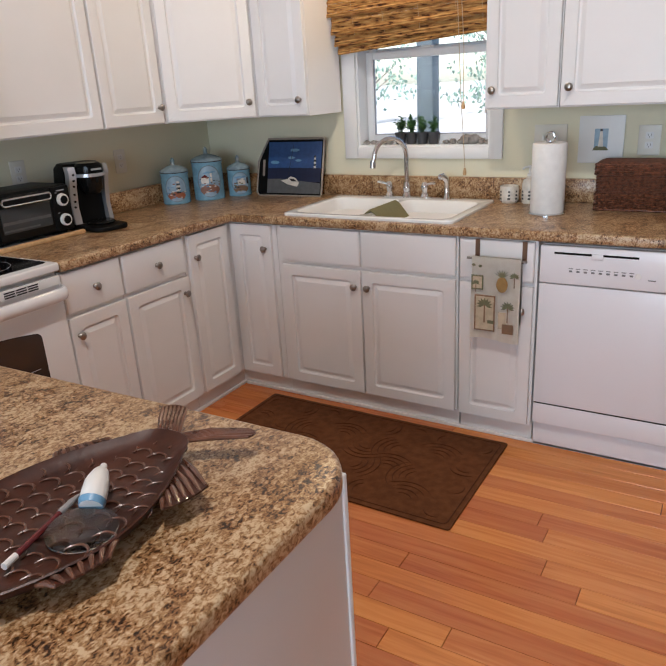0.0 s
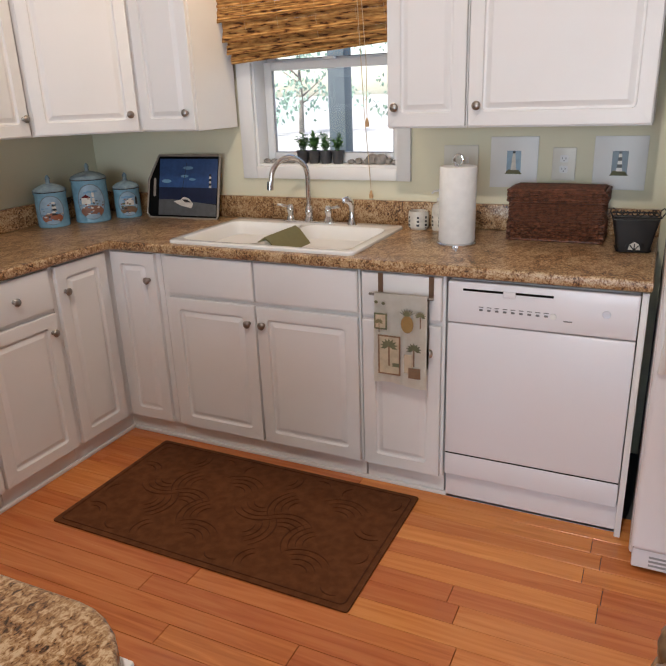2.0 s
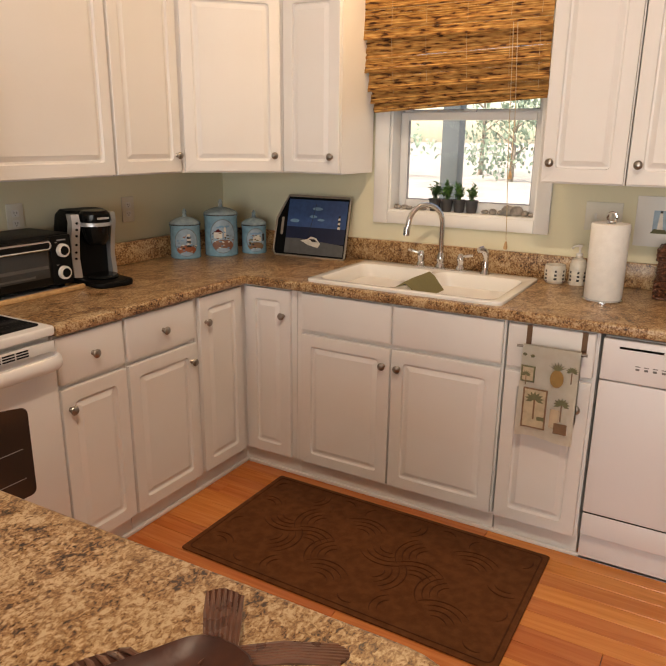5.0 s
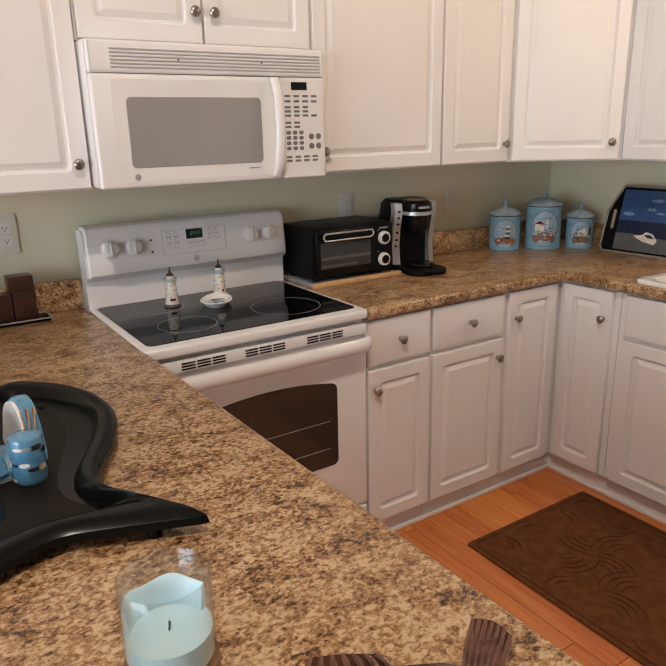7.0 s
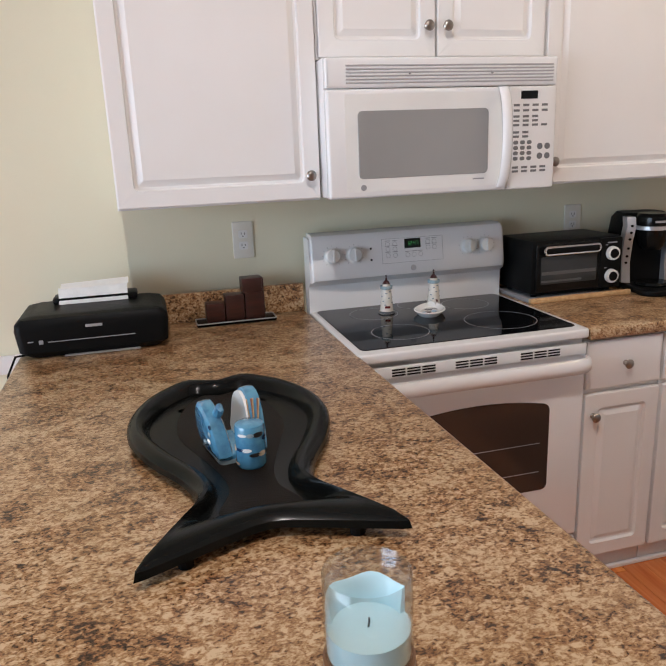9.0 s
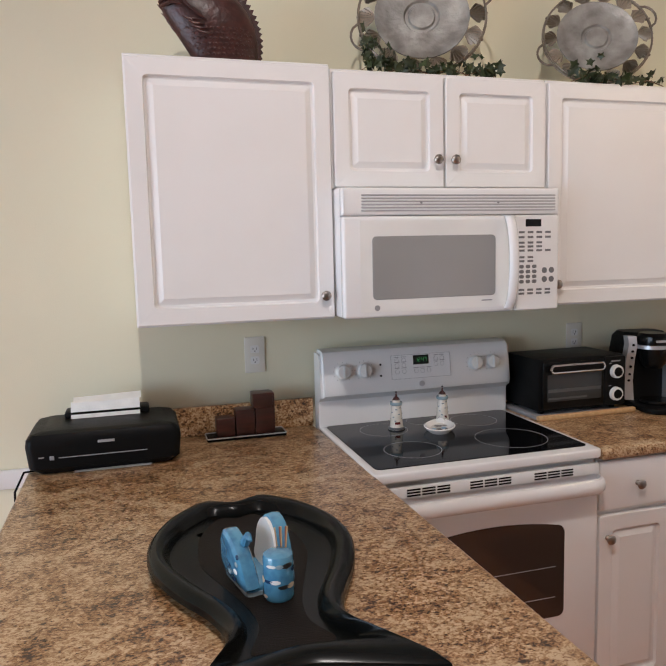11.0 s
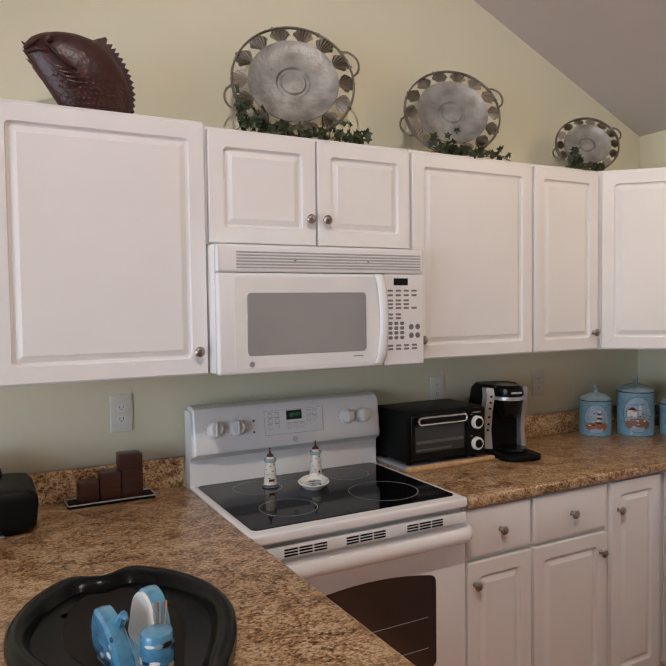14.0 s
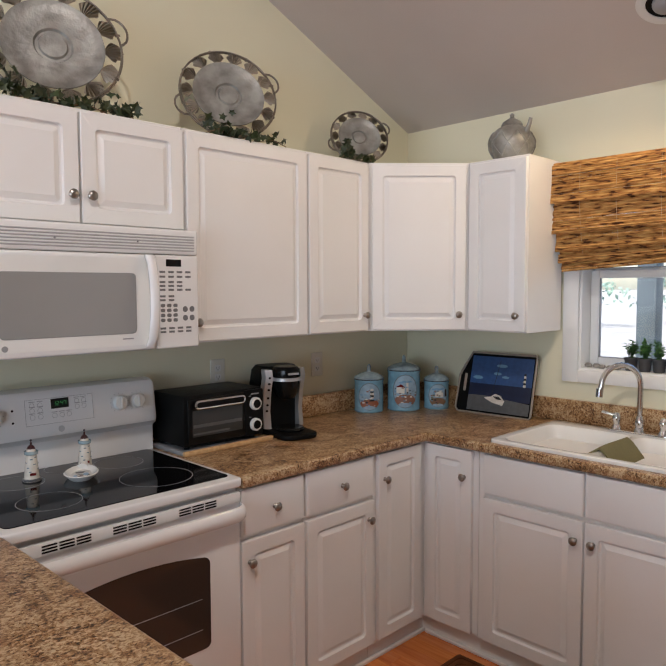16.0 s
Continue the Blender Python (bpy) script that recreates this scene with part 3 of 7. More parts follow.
# ---- large appliances ----
def appliance_range():
    W = 0.757
    s = thing("range", at(0.0, -2.3945, 0, 90), "white electric range with black glass cooktop, standing between the counters", "range")
    part("body", boxed(0.002, W - 0.002, -0.615, -0.02, 0.02, 0.895, bev=0.004), ENAMEL, s)
    # cooktop with a raised white rim
    bm = slab(rounded(0, W, -0.655, -0.055, 0.018), 0.896, 0.926, bev=0.007)
    part("cooktop_rim", bm, ENAMEL, s)
    top = part("cooktop", slab(rounded(0.022, W - 0.022, -0.612, -0.075, 0.02), 0.9255, 0.9285, bev=0.001, seg=1), BLACKGLASS, s, "black ceramic glass cooktop")
    for x, y, r in ((0.20, -0.46, 0.092), (0.555, -0.45, 0.118), (0.20, -0.20, 0.085), (0.555, -0.19, 0.085), (0.378, -0.13, 0.06)):
        bm = lathe(bmesh.new(), [(r - 0.002, 0.0), (r, 0.0), (r, 0.0005), (r - 0.002, 0.0005), (r - 0.002, 0.0)], 48)
        part("burner_ring", bm, GREYP, top, "thin grey burner ring", at(x, y, 0.9286))
    # back guard
    prof = [(-0.02, 0.90), (-0.075, 0.90), (-0.075, 1.02), (-0.080, 1.025), (-0.115, 1.045), (-0.118, 1.055), (-0.100, 1.185), (-0.090, 1.200), (-0.072, 1.206), (-0.02, 1.206)]
    bm = loft(bmesh.new(), [[(x, y, z) for y, z in prof] for x in (0.0, W)])
    es = [e for e in bm.edges if abs(e.verts[0].co.x - e.verts[1].co.x) < 1e-6 and e.verts[0].co.z > 1.03 and e.verts[1].co.z > 1.03]
    bmesh.ops.bevel(bm, geom=es, offset=0.012, segments=3, affect="EDGES")
    guard = part("back_guard", bm, ENAMEL, s)
    tilt = math.degrees(math.atan2(0.018, 0.13))

    def on_panel(x, z):
        return pose(x, -0.118 + 0.018 * (z - 1.055) / 0.13 - 0.0005, z, 90 - tilt, 0, 0)

    for x in (0.083, 0.163, 0.605, 0.675):
        bm = lathe(bmesh.new(), [(0, 0), (0.031, 0), (0.031, 0.002), (0.026, 0.004), (0.025, 0.018), (0.022, 0.021), (0, 0.021)], 28)
        box(bm, -0.004, 0.004, -0.022, 0.022, 0.021, 0.027, bev=0.002)
        part("knob", bm, PLASTIC, guard, "white round dial", on_panel(x, 1.128))
        for k in range(11):
            a = radians(-140 + 28 * k)
            part("dial_mark", boxed(-0.0008, 0.0008, 0.0335, 0.037, 0.0002, 0.0006), GREYP, guard, "", on_panel(x, 1.128) @ pose(0, 0, 0, 0, 0, math.degrees(a)))
    part("control_panel", slab(rounded(-0.118, 0.118, -0.048, 0.040, 0.004), 0.0, 0.0012), ENAMEL, guard, "white glass touch control panel", on_panel(0.385, 1.135))
    for x0, x1, y0, y1 in ((-0.118, 0.118, 0.039, 0.040), (-0.118, 0.118, -0.048, -0.047), (-0.118, -0.117, -0.047, 0.039), (0.117, 0.118, -0.047, 0.039)):
        part("panel_line", boxed(x0, x1, y0, y1, 0.0012, 0.0016), GREYP, guard, "", on_panel(0.385, 1.135))
    disp = part("display", boxed(-0.031, 0.031, 0.002, 0.036, 0.001, 0.0022), BLACKGLOSS, guard, "dark clock display", on_panel(0.385, 1.135))
    for i, x in enumerate((-0.018, -0.007, 0.007, 0.018)):
        part("digit", digit_mesh("1247"[i], 0.007, 0.013), GREENLED, disp, "glowing green digit", at(x, 0.019, 0.0023))
    for x, y in ((-0.095, 0.02), (-0.068, 0.02), (-0.095, 0.002), (-0.068, 0.002), (-0.095, -0.02), (-0.068, -0.02), (-0.02, -0.022), (0.005, -0.022), (0.03, -0.022), (0.06, 0.02), (0.085, 0.02), (0.06, 0.0), (0.085, 0.0)):
        part("touch_key", lathe(bmesh.new(), [(0.0075, 0), (0.0085, 0), (0.0085, 0.0006), (0.0075, 0.0006), (0.0075, 0)], 16), GREYP, guard, "", on_panel(0.385, 1.135) @ at(x, y, 0.0013))
        part("key_text", boxed(-0.010, 0.010, 0.0115, 0.0135, 0, 0.0004), GREYP, guard, "", on_panel(0.385, 1.135) @ at(x, y, 0.0013))
    for z in (1.145, 1.105):
        part("indicator", lathe(bmesh.new(), [(0, 0), (0.004, 0), (0.004, 0.001), (0, 0.001)], 12), BLACKP, guard, "small dark indicator light", on_panel(0.226, z))
    part("badge", lathe(bmesh.new(), [(0, 0), (0.011, 0), (0.010, 0.002), (0, 0.002)], 20), SILVERP, guard, "round silver badge", on_panel(0.385, 1.066))
    # oven door
    door = part("oven_door", slab(rounded(0.004, W - 0.004, 0.205, 0.862, 0.008), -0.04, 0.0, bev=0.006), ENAMEL, s, "", pose(0, -0.640, 0, 90, 0, 0))
    arch = rounded(0.126, 0.631, 0.395, 0.690, 0.02, 4)
    arch = [(x, z + (0.028 * (1 - ((x - 0.378) / 0.2525) ** 2) if z > 0.55 else 0.0)) for x, z in arch]
    arch2 = []
    for i, p in enumerate(arch):
        arch2.append(p)
        if i == 4:
            q = arch[5]
            for k in range(1, 10):
                x = p[0] + (q[0] - p[0]) * k / 10
                arch2.append((x, 0.690 + 0.028 * (1 - ((x - 0.378) / 0.2525) ** 2)))
    part("oven_window", slab(arch2, 0.0, 0.0015), OVENGLASS, door, "dark smoked glass oven window")
    for z in (0.46, 0.56):
        part("oven_rack", boxed(0.16, 0.60, z, z + 0.0025, 0.0016, 0.0019), GREYP, door, "rack seen through the oven glass")
    # handle spanning the door
    hp = [(0.006, -0.642), (0.012, -0.668), (0.035, -0.684), (0.07, -0.688), (W - 0.07, -0.688), (W - 0.035, -0.684), (W - 0.012, -0.668), (W - 0.006, -0.642)]
    bm = bmesh.new()
    loops = []
    for x, y in hp:
        loops.append([(x, y + 0.017 * math.cos(a), 0.818 + 0.024 * math.sin(a)) for a in [2 * math.pi * k / 10 for k in range(10)]])
    part("handle", loft(bm, loops), ENAMEL, door, "wide white moulded handle", pose(0, 0, 0, -90, 0, 0) @ at(0, 0.640, 0))
    vent = part("vent_strip", boxed(0.012, W - 0.012, -0.652, -0.636, 0.846, 0.880, bev=0.002), ENAMEL, s)
    for g in (0.10, 0.30, 0.515):
        for c in range(3):
            for r in range(3):
                x = g + c * 0.047
                part("vent_slot", boxed(x, x + 0.041, -0.6535, -0.651, 0.852 + r * 0.0085, 0.8565 + r * 0.0085), BLACKP, vent, "dark vent slot")
    part("storage_drawer", slab(rounded(0.004, W - 0.004, 0.03, 0.195, 0.008), -0.04, 0.0, bev=0.006), ENAMEL, s, "", pose(0, -0.640, 0, 90, 0, 0))
    part("toe_board", boxed(0.03, W - 0.03, -0.56, -0.05, 0.0, 0.02), BLACKP, s)


def digit_mesh(ch, w, h):
    seg = {"0": "abcdef", "1": "bc", "2": "abged", "3": "abgcd", "4": "fgbc", "7": "abc"}[ch]
    t, bm = w * 0.22, bmesh.new()
    pos = {"a": (0, h / 2, 1), "g": (0, 0, 1), "d": (0, -h / 2, 1), "f": (-w / 2, h / 4, 0), "b": (w / 2, h / 4, 0), "e": (-w / 2, -h / 4, 0), "c": (w / 2, -h / 4, 0)}
    for k in seg:
        x, y, hor = pos[k]
        if hor:
            box(bm, x - w / 2, x + w / 2, y - t / 2, y + t / 2, 0, 0.0004)
        else:
            box(bm, x - t / 2, x + t / 2, y - h / 4, y + h / 4, 0, 0.0005)
    return bm


GREENLED = glow_material("green_led", (0.15, 1.0, 0.25), 0.07)


def microwave():
    W, D, z0, z1 = 0.759, 0.40, 1.343, 1.749
    s = thing("microwave", at(0.0, -2.393, 0, 90), "white over-the-range microwave under the short cabinet", "microwave")
    body = part("body", boxed(0.001, W - 0.001, -D + 0.03, -0.005, z0 + 0.006, z1, bev=0.004), ENAMEL, s)
    part("underside", boxed(0.02, W - 0.02, -D + 0.05, -0.03, z0, z0 + 0.0055), GREYP, s, "grey metal underside with filters")
    grille = part("vent_grille", slab(rounded(0.0, W, 1.652, z1 - 0.012, 0.006), -0.03, 0.0, bev=0.008), ENAMEL, s, "", pose(0, -D - 0.004, 0.010, 90, 0, 0))
    # grey bars paint the shade of the gaps between white louvres
    for r in range(6):
        z = 1.664 + r * 0.0095
        part("louvre", boxed(0.062, W - 0.016, z, z + 0.0048, 0.0, 0.0022, bev=0.001, seg=1), LOUVRE_GAP, grille, "grey bar standing in for a shaded louvre gap")
    for x in (0.26, 0.53):
        part("screw", lathe(bmesh.new(), [(0, 0), (0.004, 0), (0.003, 0.002), (0, 0.002)], 10), GREYP, grille, "", at(x, 1.691, 0.0022))
    door = part("door", slab(rounded(0.0, 0.590, z0 - 0.008, 1.650, 0.008), -0.03, 0.0, bev=0.009), ENAMEL, s, "", pose(0, -D - 0.004, 0.010, 90, 0, 0))
    part("door_inset", slab(rounded(0.055, 0.588, z0 + 0.010, 1.636, 0.004), 0.0, 0.001), PLASTIC, door)
    part("door_window", slab(rounded(0.094, 0.520, 1.392, 1.588, 0.014), 0.001, 0.0028, bev=0.001, seg=1), MWGLASS, door, "grey screened glass window")
    part("badge", lathe(bmesh.new(), [(0, 0), (0.009, 0), (0.009, 0.001), (0, 0.001)], 20), GREYP, door, "round grey badge", at(0.108, 1.366, 0.0012))
    part("print_bar", boxed(0.47, 0.508, 1.374, 1.378, 0.001, 0.0013), GREYP, door)
    loops = []
    for k in range(13):
        u = k / 12
        z = 1.348 + u * 0.300
        d = 0.012 + 0.034 * math.sin(math.pi * min(max((u - 0.0) / 1.0, 0), 1)) ** 0.55
        wd = 0.017
        loops.append([(0.563 + wd * math.cos(a), z, d + 0.012 * math.sin(a)) for a in [2 * math.pi * j / 12 for j in range(12)]])
    part("handle", loft(bmesh.new(), loops), ENAMEL, door, "curved white vertical handle")
    panel = part("control_panel", slab(rounded(0.593, W, z0 - 0.008, 1.650, 0.008), -0.03, 0.0, bev=0.006), ENAMEL, s, "", pose(0, -D - 0.004, 0.010, 90, 0, 0))
    part("display", boxed(0.632, 0.690, 1.612, 1.636, 0, 0.0015), BLACKGLOSS, panel, "dark display")
    for r, z in enumerate((1.590, 1.574, 1.556, 1.543, 1.530, 1.508, 1.495, 1.400, 1.388)):
        for c in range(4):
            if (r in (2, 3) and c == 3) or (r in (5, 6) and c > 1):
                continue
            part("key", boxed(0.607 + c * 0.033, 0.628 + c * 0.033, z, z + 0.007, 0, 0.0010), GREYK, panel, "grey printed key")
    for r in range(4):
        for c in range(3):
            part("number_key", slab(rounded(0.609 + c * 0.024, 0.626 + c * 0.024, 1.425 + r * 0.0165, 1.437 + r * 0.0165, 0.005, 2), 0, 0.001), GREYK, panel, "grey number key")
    for r in range(2):
        for c in range(2):
            part("round_key", lathe(bmesh.new(), [(0, 0), (0.010, 0), (0.010, 0.001), (0, 0.001)], 14), GREYK, panel, "", at(0.704 + c * 0.027, 1.437 + r * 0.03, 0))


GREYK = material("printed_key_grey", (0.17, 0.17, 0.175), 0.4, scale=20)
DWWHITE = material("appliance_white", (0.78, 0.775, 0.80), 0.25, scale=2, dark=(0.765, 0.76, 0.785), coat=0.2)


def dishwasher():
    x0, x1 = 2.133, 2.739
    s = thing("dishwasher", at(x0, 0.0, 0), "white built-in dishwasher with push buttons beside the sink cabinet", "dishwasher")
    W = x1 - x0
    part("body", boxed(0.004, W - 0.004, -0.60, -0.02, 0.10, 0.870), DWWHITE, s)
    ctl = part("control_panel", slab(rounded(0.002, W - 0.002, 0.722, 0.868, 0.006), -0.03, 0.0, bev=0.006), DWWHITE, s, "", pose(0, -0.636, 0, 90, 0, 0))
    part("handle_slot", boxed(0.055, 0.35, 0.838, 0.846, 0.0, 0.0012), BLACKP, ctl, "dark pull slot")
    part("latch", boxed(0.19, 0.23, 0.826, 0.847, 0.0012, 0.006, bev=0.002), DWWHITE, ctl)
    for k in range(9):
        part("button", boxed(0.112 + k * 0.0265, 0.124 + k * 0.0265, 0.772, 0.779, 0, 0.0025, bev=0.001, seg=1), GREYK, ctl, "small grey push button")
        part("button_text", boxed(0.110 + k * 0.0265, 0.126 + k * 0.0265, 0.784, 0.787, 0, 0.0006), GREYK, ctl)
    part("start_button", lathe(bmesh.new(), [(0, 0), (0.011, 0), (0.010, 0.002), (0, 0.002)], 18), PLASTIC, ctl, "round start button", at(0.352, 0.776, 0))
    part("print_bar", boxed(0.385, 0.412, 0.762, 0.766, 0, 0.0005), GREYK, ctl)
    part("badge", lathe(bmesh.new(), [(0, 0), (0.013, 0), (0.012, 0.002), (0, 0.002)], 24), SILVERP, ctl, "round silver badge", at(0.512, 0.800, 0))
    part("door", slab(rounded(0.002, W - 0.002, 0.212, 0.718, 0.005), -0.03, 0.0, bev=0.005), DWWHITE, s, "", pose(0, -0.634, 0, 90, 0, 0))
    part("lower_panel", slab(rounded(0.002, W - 0.002, 0.118, 0.206, 0.005), -0.03, 0.0, bev=0.004), DWWHITE, s, "", pose(0, -0.632, 0, 90, 0, 0))
    # solid black strip put in for the shade between door and lower panel
    part("gap_shade_strip", boxed(0.004, W - 0.004, -0.6285, -0.60, 0.2055, 0.2125), BLACKP, s, "black strip standing in for the shaded gap under the door")
    part("toe_panel", boxed(0.0, W + 0.02, -0.602, -0.05, 0.0, 0.112, bev=0.003), DWWHITE, s)
    solo("filler_panel", boxed(2.7400, 2.760, -0.628, 0.0, 0.0, 0.877, bev=0.002), WHITE, Matrix(), "white end panel between dishwasher and refrigerator", "panel")


def refrigerator():
    x0, W, H = 2.790, 0.83, 1.745
    s = thing("refrigerator", at(x0, -0.04, 0), "white top-freezer refrigerator with long moulded handles", "refrigerator")
    part("body", boxed(0.0, W, -0.70, 0, 0.03, H, bev=0.008), DWWHITE, s)
    for name, a, b in (("freezer_door", 1.205, H - 0.002), ("door", 0.095, 1.190)):
        d = part(name, slab(rounded(0.002, W - 0.002, a, b, 0.012), -0.065, 0.0, bev=0.016), DWWHITE, s, "", pose(0, -0.775, 0, 90, 0, 0))
        za, zb = (1.215, 1.60) if name == "freezer_door" else (0.70, 1.185)
        loops = []
        for k in range(15):
            u = k / 14
            far = u if name == "freezer_door" else 1 - u
            d2 = 0.034 * (1 - far ** 4) + 0.004
            wd = 0.021 - 0.008 * far
            loops.append([(0.045 - 0.02 * far ** 2 + wd * math.cos(t), za + (zb - za) * u, d2 + 0.011 * math.sin(t)) for t in [2 * math.pi * j / 10 for j in range(10)]])
        part("handle", loft(bmesh.new(), loops), PLASTIC, d, "long off-white moulded handle")
    part("base_grille", boxed(0.01, W - 0.01, -0.755, -0.10, 0.02, 0.088, bev=0.006), DWWHITE, s)
    for k in range(3):
        part("grille_slot", boxed(0.06, W - 0.06, -0.7575, -0.754, 0.034 + k * 0.015, 0.040 + k * 0.015), GREYP, s, "grey grille slot")
    for x in (0.06, W - 0.06):
        part("foot", lathe(bmesh.new(), [(0, 0), (0.02, 0), (0.02, 0.021), (0, 0.021)], 14), BLACKP, s, "black levelling foot", at(x, -0.66, 0))


def rug():
    x0, x1, y0, y1 = 0.826, 2.046, -1.325, -0.655
    m = at((x0 + x1) / 2, (y0 + y1) / 2, 0, -0.3)
    w, d = (x1 - x0) / 2, (y1 - y0) / 2
    r = thing("rug", m, "dark brown rectangular kitchen mat with embossed leaf arcs on the floor", "rug")
    part("mat", slab(rounded(-w, w, -d, d, 0.012), 0.0005, 0.008, bev=0.003), RUG, r)
    bm = bmesh.new()
    for cx in range(8):
        for cy in range(4):
            ox, oy = -w + 0.09 + cx * 0.149, -d + 0.09 + cy * 0.163
            turn = (25, 205, 115, 295)[(cx + 2 * cy + cx // 3) % 4]
            for k in range(4):
                rad, a0 = 0.045 + k * 0.026, radians(turn + 5 * k)
                pts = [(ox + rad * math.cos(a0 + t), oy + rad * math.sin(a0 + t), 0.0082) for t in [radians(95) * i / 9 for i in range(10)]]
                if all(abs(x) < w - 0.035 and abs(y) < d - 0.035 for x, y, z in pts):
                    tube(bm, pts, [0.0008 + 0.0022 * math.sin(math.pi * i / 9) for i in range(10)], 5)
    for o in (0.022,):
        tube(bm, [(x, y, 0.0075) for x, y in rounded(-w + o, w - o, -d + o, d - o, 0.02)], 0.003, 5, closed=True)
    tagged(part("relief", bm, RUGCUT, r, "embossed arcs, groove shade painted in as darker brown"), "embossed arcs, groove shade painted in as darker brown", kind="stuff")


appliance_range()
microwave()
dishwasher()
refrigerator()
rug()
spot_lamp((1.452, -0.36, 2.50), (1.0, -1.15, 0.9), 9.0, 164)
# added fill spot below the ridge, no fixture there; evens the cabinet light
spot_lamp((2.5, -3.05, 3.66), (1.3, -0.9, 0.3), 60, 128, (1.0, 0.91, 0.82))
# area lamp added in place of daylight through an unseen, assumed opening
area_lamp("daylight_fill", (2.9, -6.9, 1.25), (1.8, 0, 1.0), 3.0, 2.0, 45, (0.68, 0.84, 1.0))


# ---- painted and woven helpers ----
def paint(name, c, rough=0.35):
    return material(name, c, rough, scale=40, dark=tuple(0.8 * v for v in c))


SKYBLUE, DEEPBLUE, NAVY = paint("pale_blue_glaze", (0.22, 0.42, 0.55), 0.18), paint("blue_sky_paint", (0.030, 0.085, 0.24)), paint("navy_sea_paint", (0.010, 0.018, 0.055))
INK, CREAMP, REDP, SAND = paint("black_ink", (0.02, 0.02, 0.02)), paint("cream_glaze", (0.74, 0.70, 0.62), 0.2), paint("dark_red_glaze", (0.13, 0.018, 0.02), 0.25), paint("grey_sand_paint", (0.11, 0.115, 0.12))
PAPER = material("white_paper", (0.82, 0.82, 0.80), 0.9, scale=30, bump=0.4, bump_scale=180)
ROCK = material("grey_beach_stone", (0.36, 0.33, 0.30), 0.8, scale=30, dark=(0.16, 0.15, 0.14), bump=0.5, bump_scale=90)
ROOF = paint("maroon_glaze", (0.05, 0.010, 0.010), 0.3)
ORANGE = paint("rust_orange_paint", (0.35, 0.11, 0.05))
BROWNCER = material("brown_ceramic_glaze", (0.070, 0.022, 0.012), 0.38, scale=25, dark=(0.036, 0.012, 0.008), bump=0.3, bump_scale=80, spec=0.3)
REDWOOD = material("carved_red_wood", (0.060, 0.015, 0.011), 0.38, scale=30, dark=(0.032, 0.009, 0.007), bump=0.9, bump_scale=90)
BAMBOO_L = material("light_maple", (0.62, 0.40, 0.20), 0.45, scale=12, stretch=(1, 8, 8), dark=(0.52, 0.31, 0.14))
WICKER = material("dark_wicker", (0.20, 0.075, 0.040), 0.42, scale=70, dark=(0.06, 0.022, 0.012), bump=0.3, bump_scale=300)
SEAGRASS = material("varnished_seagrass", (0.30, 0.17, 0.07), 0.35, scale=35, dark=(0.12, 0.065, 0.03), bump=0.5, bump_scale=160, coat=0.3)
IRON = material("black_wrought_iron", (0.012, 0.010, 0.010), 0.5, scale=40)
LEAF = material("green_leaf", (0.10, 0.25, 0.055), 0.5, scale=20, dark=(0.03, 0.075, 0.02), per_object=0.3)
IVY = material("dark_ivy_leaf", (0.042, 0.058, 0.016), 0.5, scale=25, dark=(0.018, 0.026, 0.009))
TIN = material("weathered_galvanised_tin", (0.34, 0.335, 0.31), 0.40, metal=0.3, scale=14, dark=(0.19, 0.18, 0.165), bump=1.0, bump_scale=60, lo=0.36, hi=0.62)
WIRE = material("grey_brown_wire", (0.26, 0.23, 0.19), 0.45, metal=0.6, scale=30, dark=(0.16, 0.13, 0.10))
SPONGE = material("olive_dish_mat", (0.20, 0.18, 0.085), 0.9, scale=60, bump=0.5, bump_scale=300)
CANDLE = material("pale_blue_wax", (0.55, 0.76, 0.82), 0.35, scale=10, dark=(0.46, 0.69, 0.77))


def thin_glass(name):
    """A thin clear wall: see-through, with a sharp gloss that grows towards the edge."""
    m = bpy.data.materials.new(name)
    m.use_nodes = True
    n, l = m.node_tree.nodes, m.node_tree.links
    g, t, mx = n.new("ShaderNodeBsdfGlossy"), n.new("ShaderNodeBsdfTransparent"), n.new("ShaderNodeMixShader")
    lw, pw, f = n.new("ShaderNodeLayerWeight"), n.new("ShaderNodeMath"), n.new("ShaderNodeMath")
    pw.operation, f.operation = "POWER", "MULTIPLY_ADD"
    pw.inputs[1].default_value, f.inputs[1].default_value, f.inputs[2].default_value = 3.0, 0.6, 0.06
    l.new(lw.outputs["Facing"], pw.inputs[0])
    l.new(pw.outputs[0], f.inputs[0])
    g.inputs["Roughness"].default_value = 0.03
    t.inputs["Color"].default_value = (0.96, 0.975, 0.97, 1)
    l.new(f.outputs[0], mx.inputs[0])
    l.new(t.outputs[0], mx.inputs[1])
    l.new(g.outputs[0], mx.inputs[2])
    l.new(mx.outputs[0], n["Material Output"].inputs["Surface"])
    return m


CLEAR = thin_glass("clear_glass")
LENS = glass_material("lens_glass", (0.97, 0.98, 0.97))
# leaf colour lifted and paled to paint in the outdoor glare
TREELEAF = material("glare_lifted_leaf", (0.30, 0.42, 0.33), 0.6, scale=3, dark=(0.23, 0.34, 0.26), per_object=0.2)
DARKBLOCK = material("dark_red_wood_block", (0.055, 0.015, 0.011), 0.35, scale=14, stretch=(1, 1, 6), dark=(0.03, 0.012, 0.009))
TOWEL = material("cream_cotton", (0.90, 0.86, 0.77), 0.95, scale=40, dark=(0.85, 0.80, 0.70), bump=0.15, bump_scale=500)
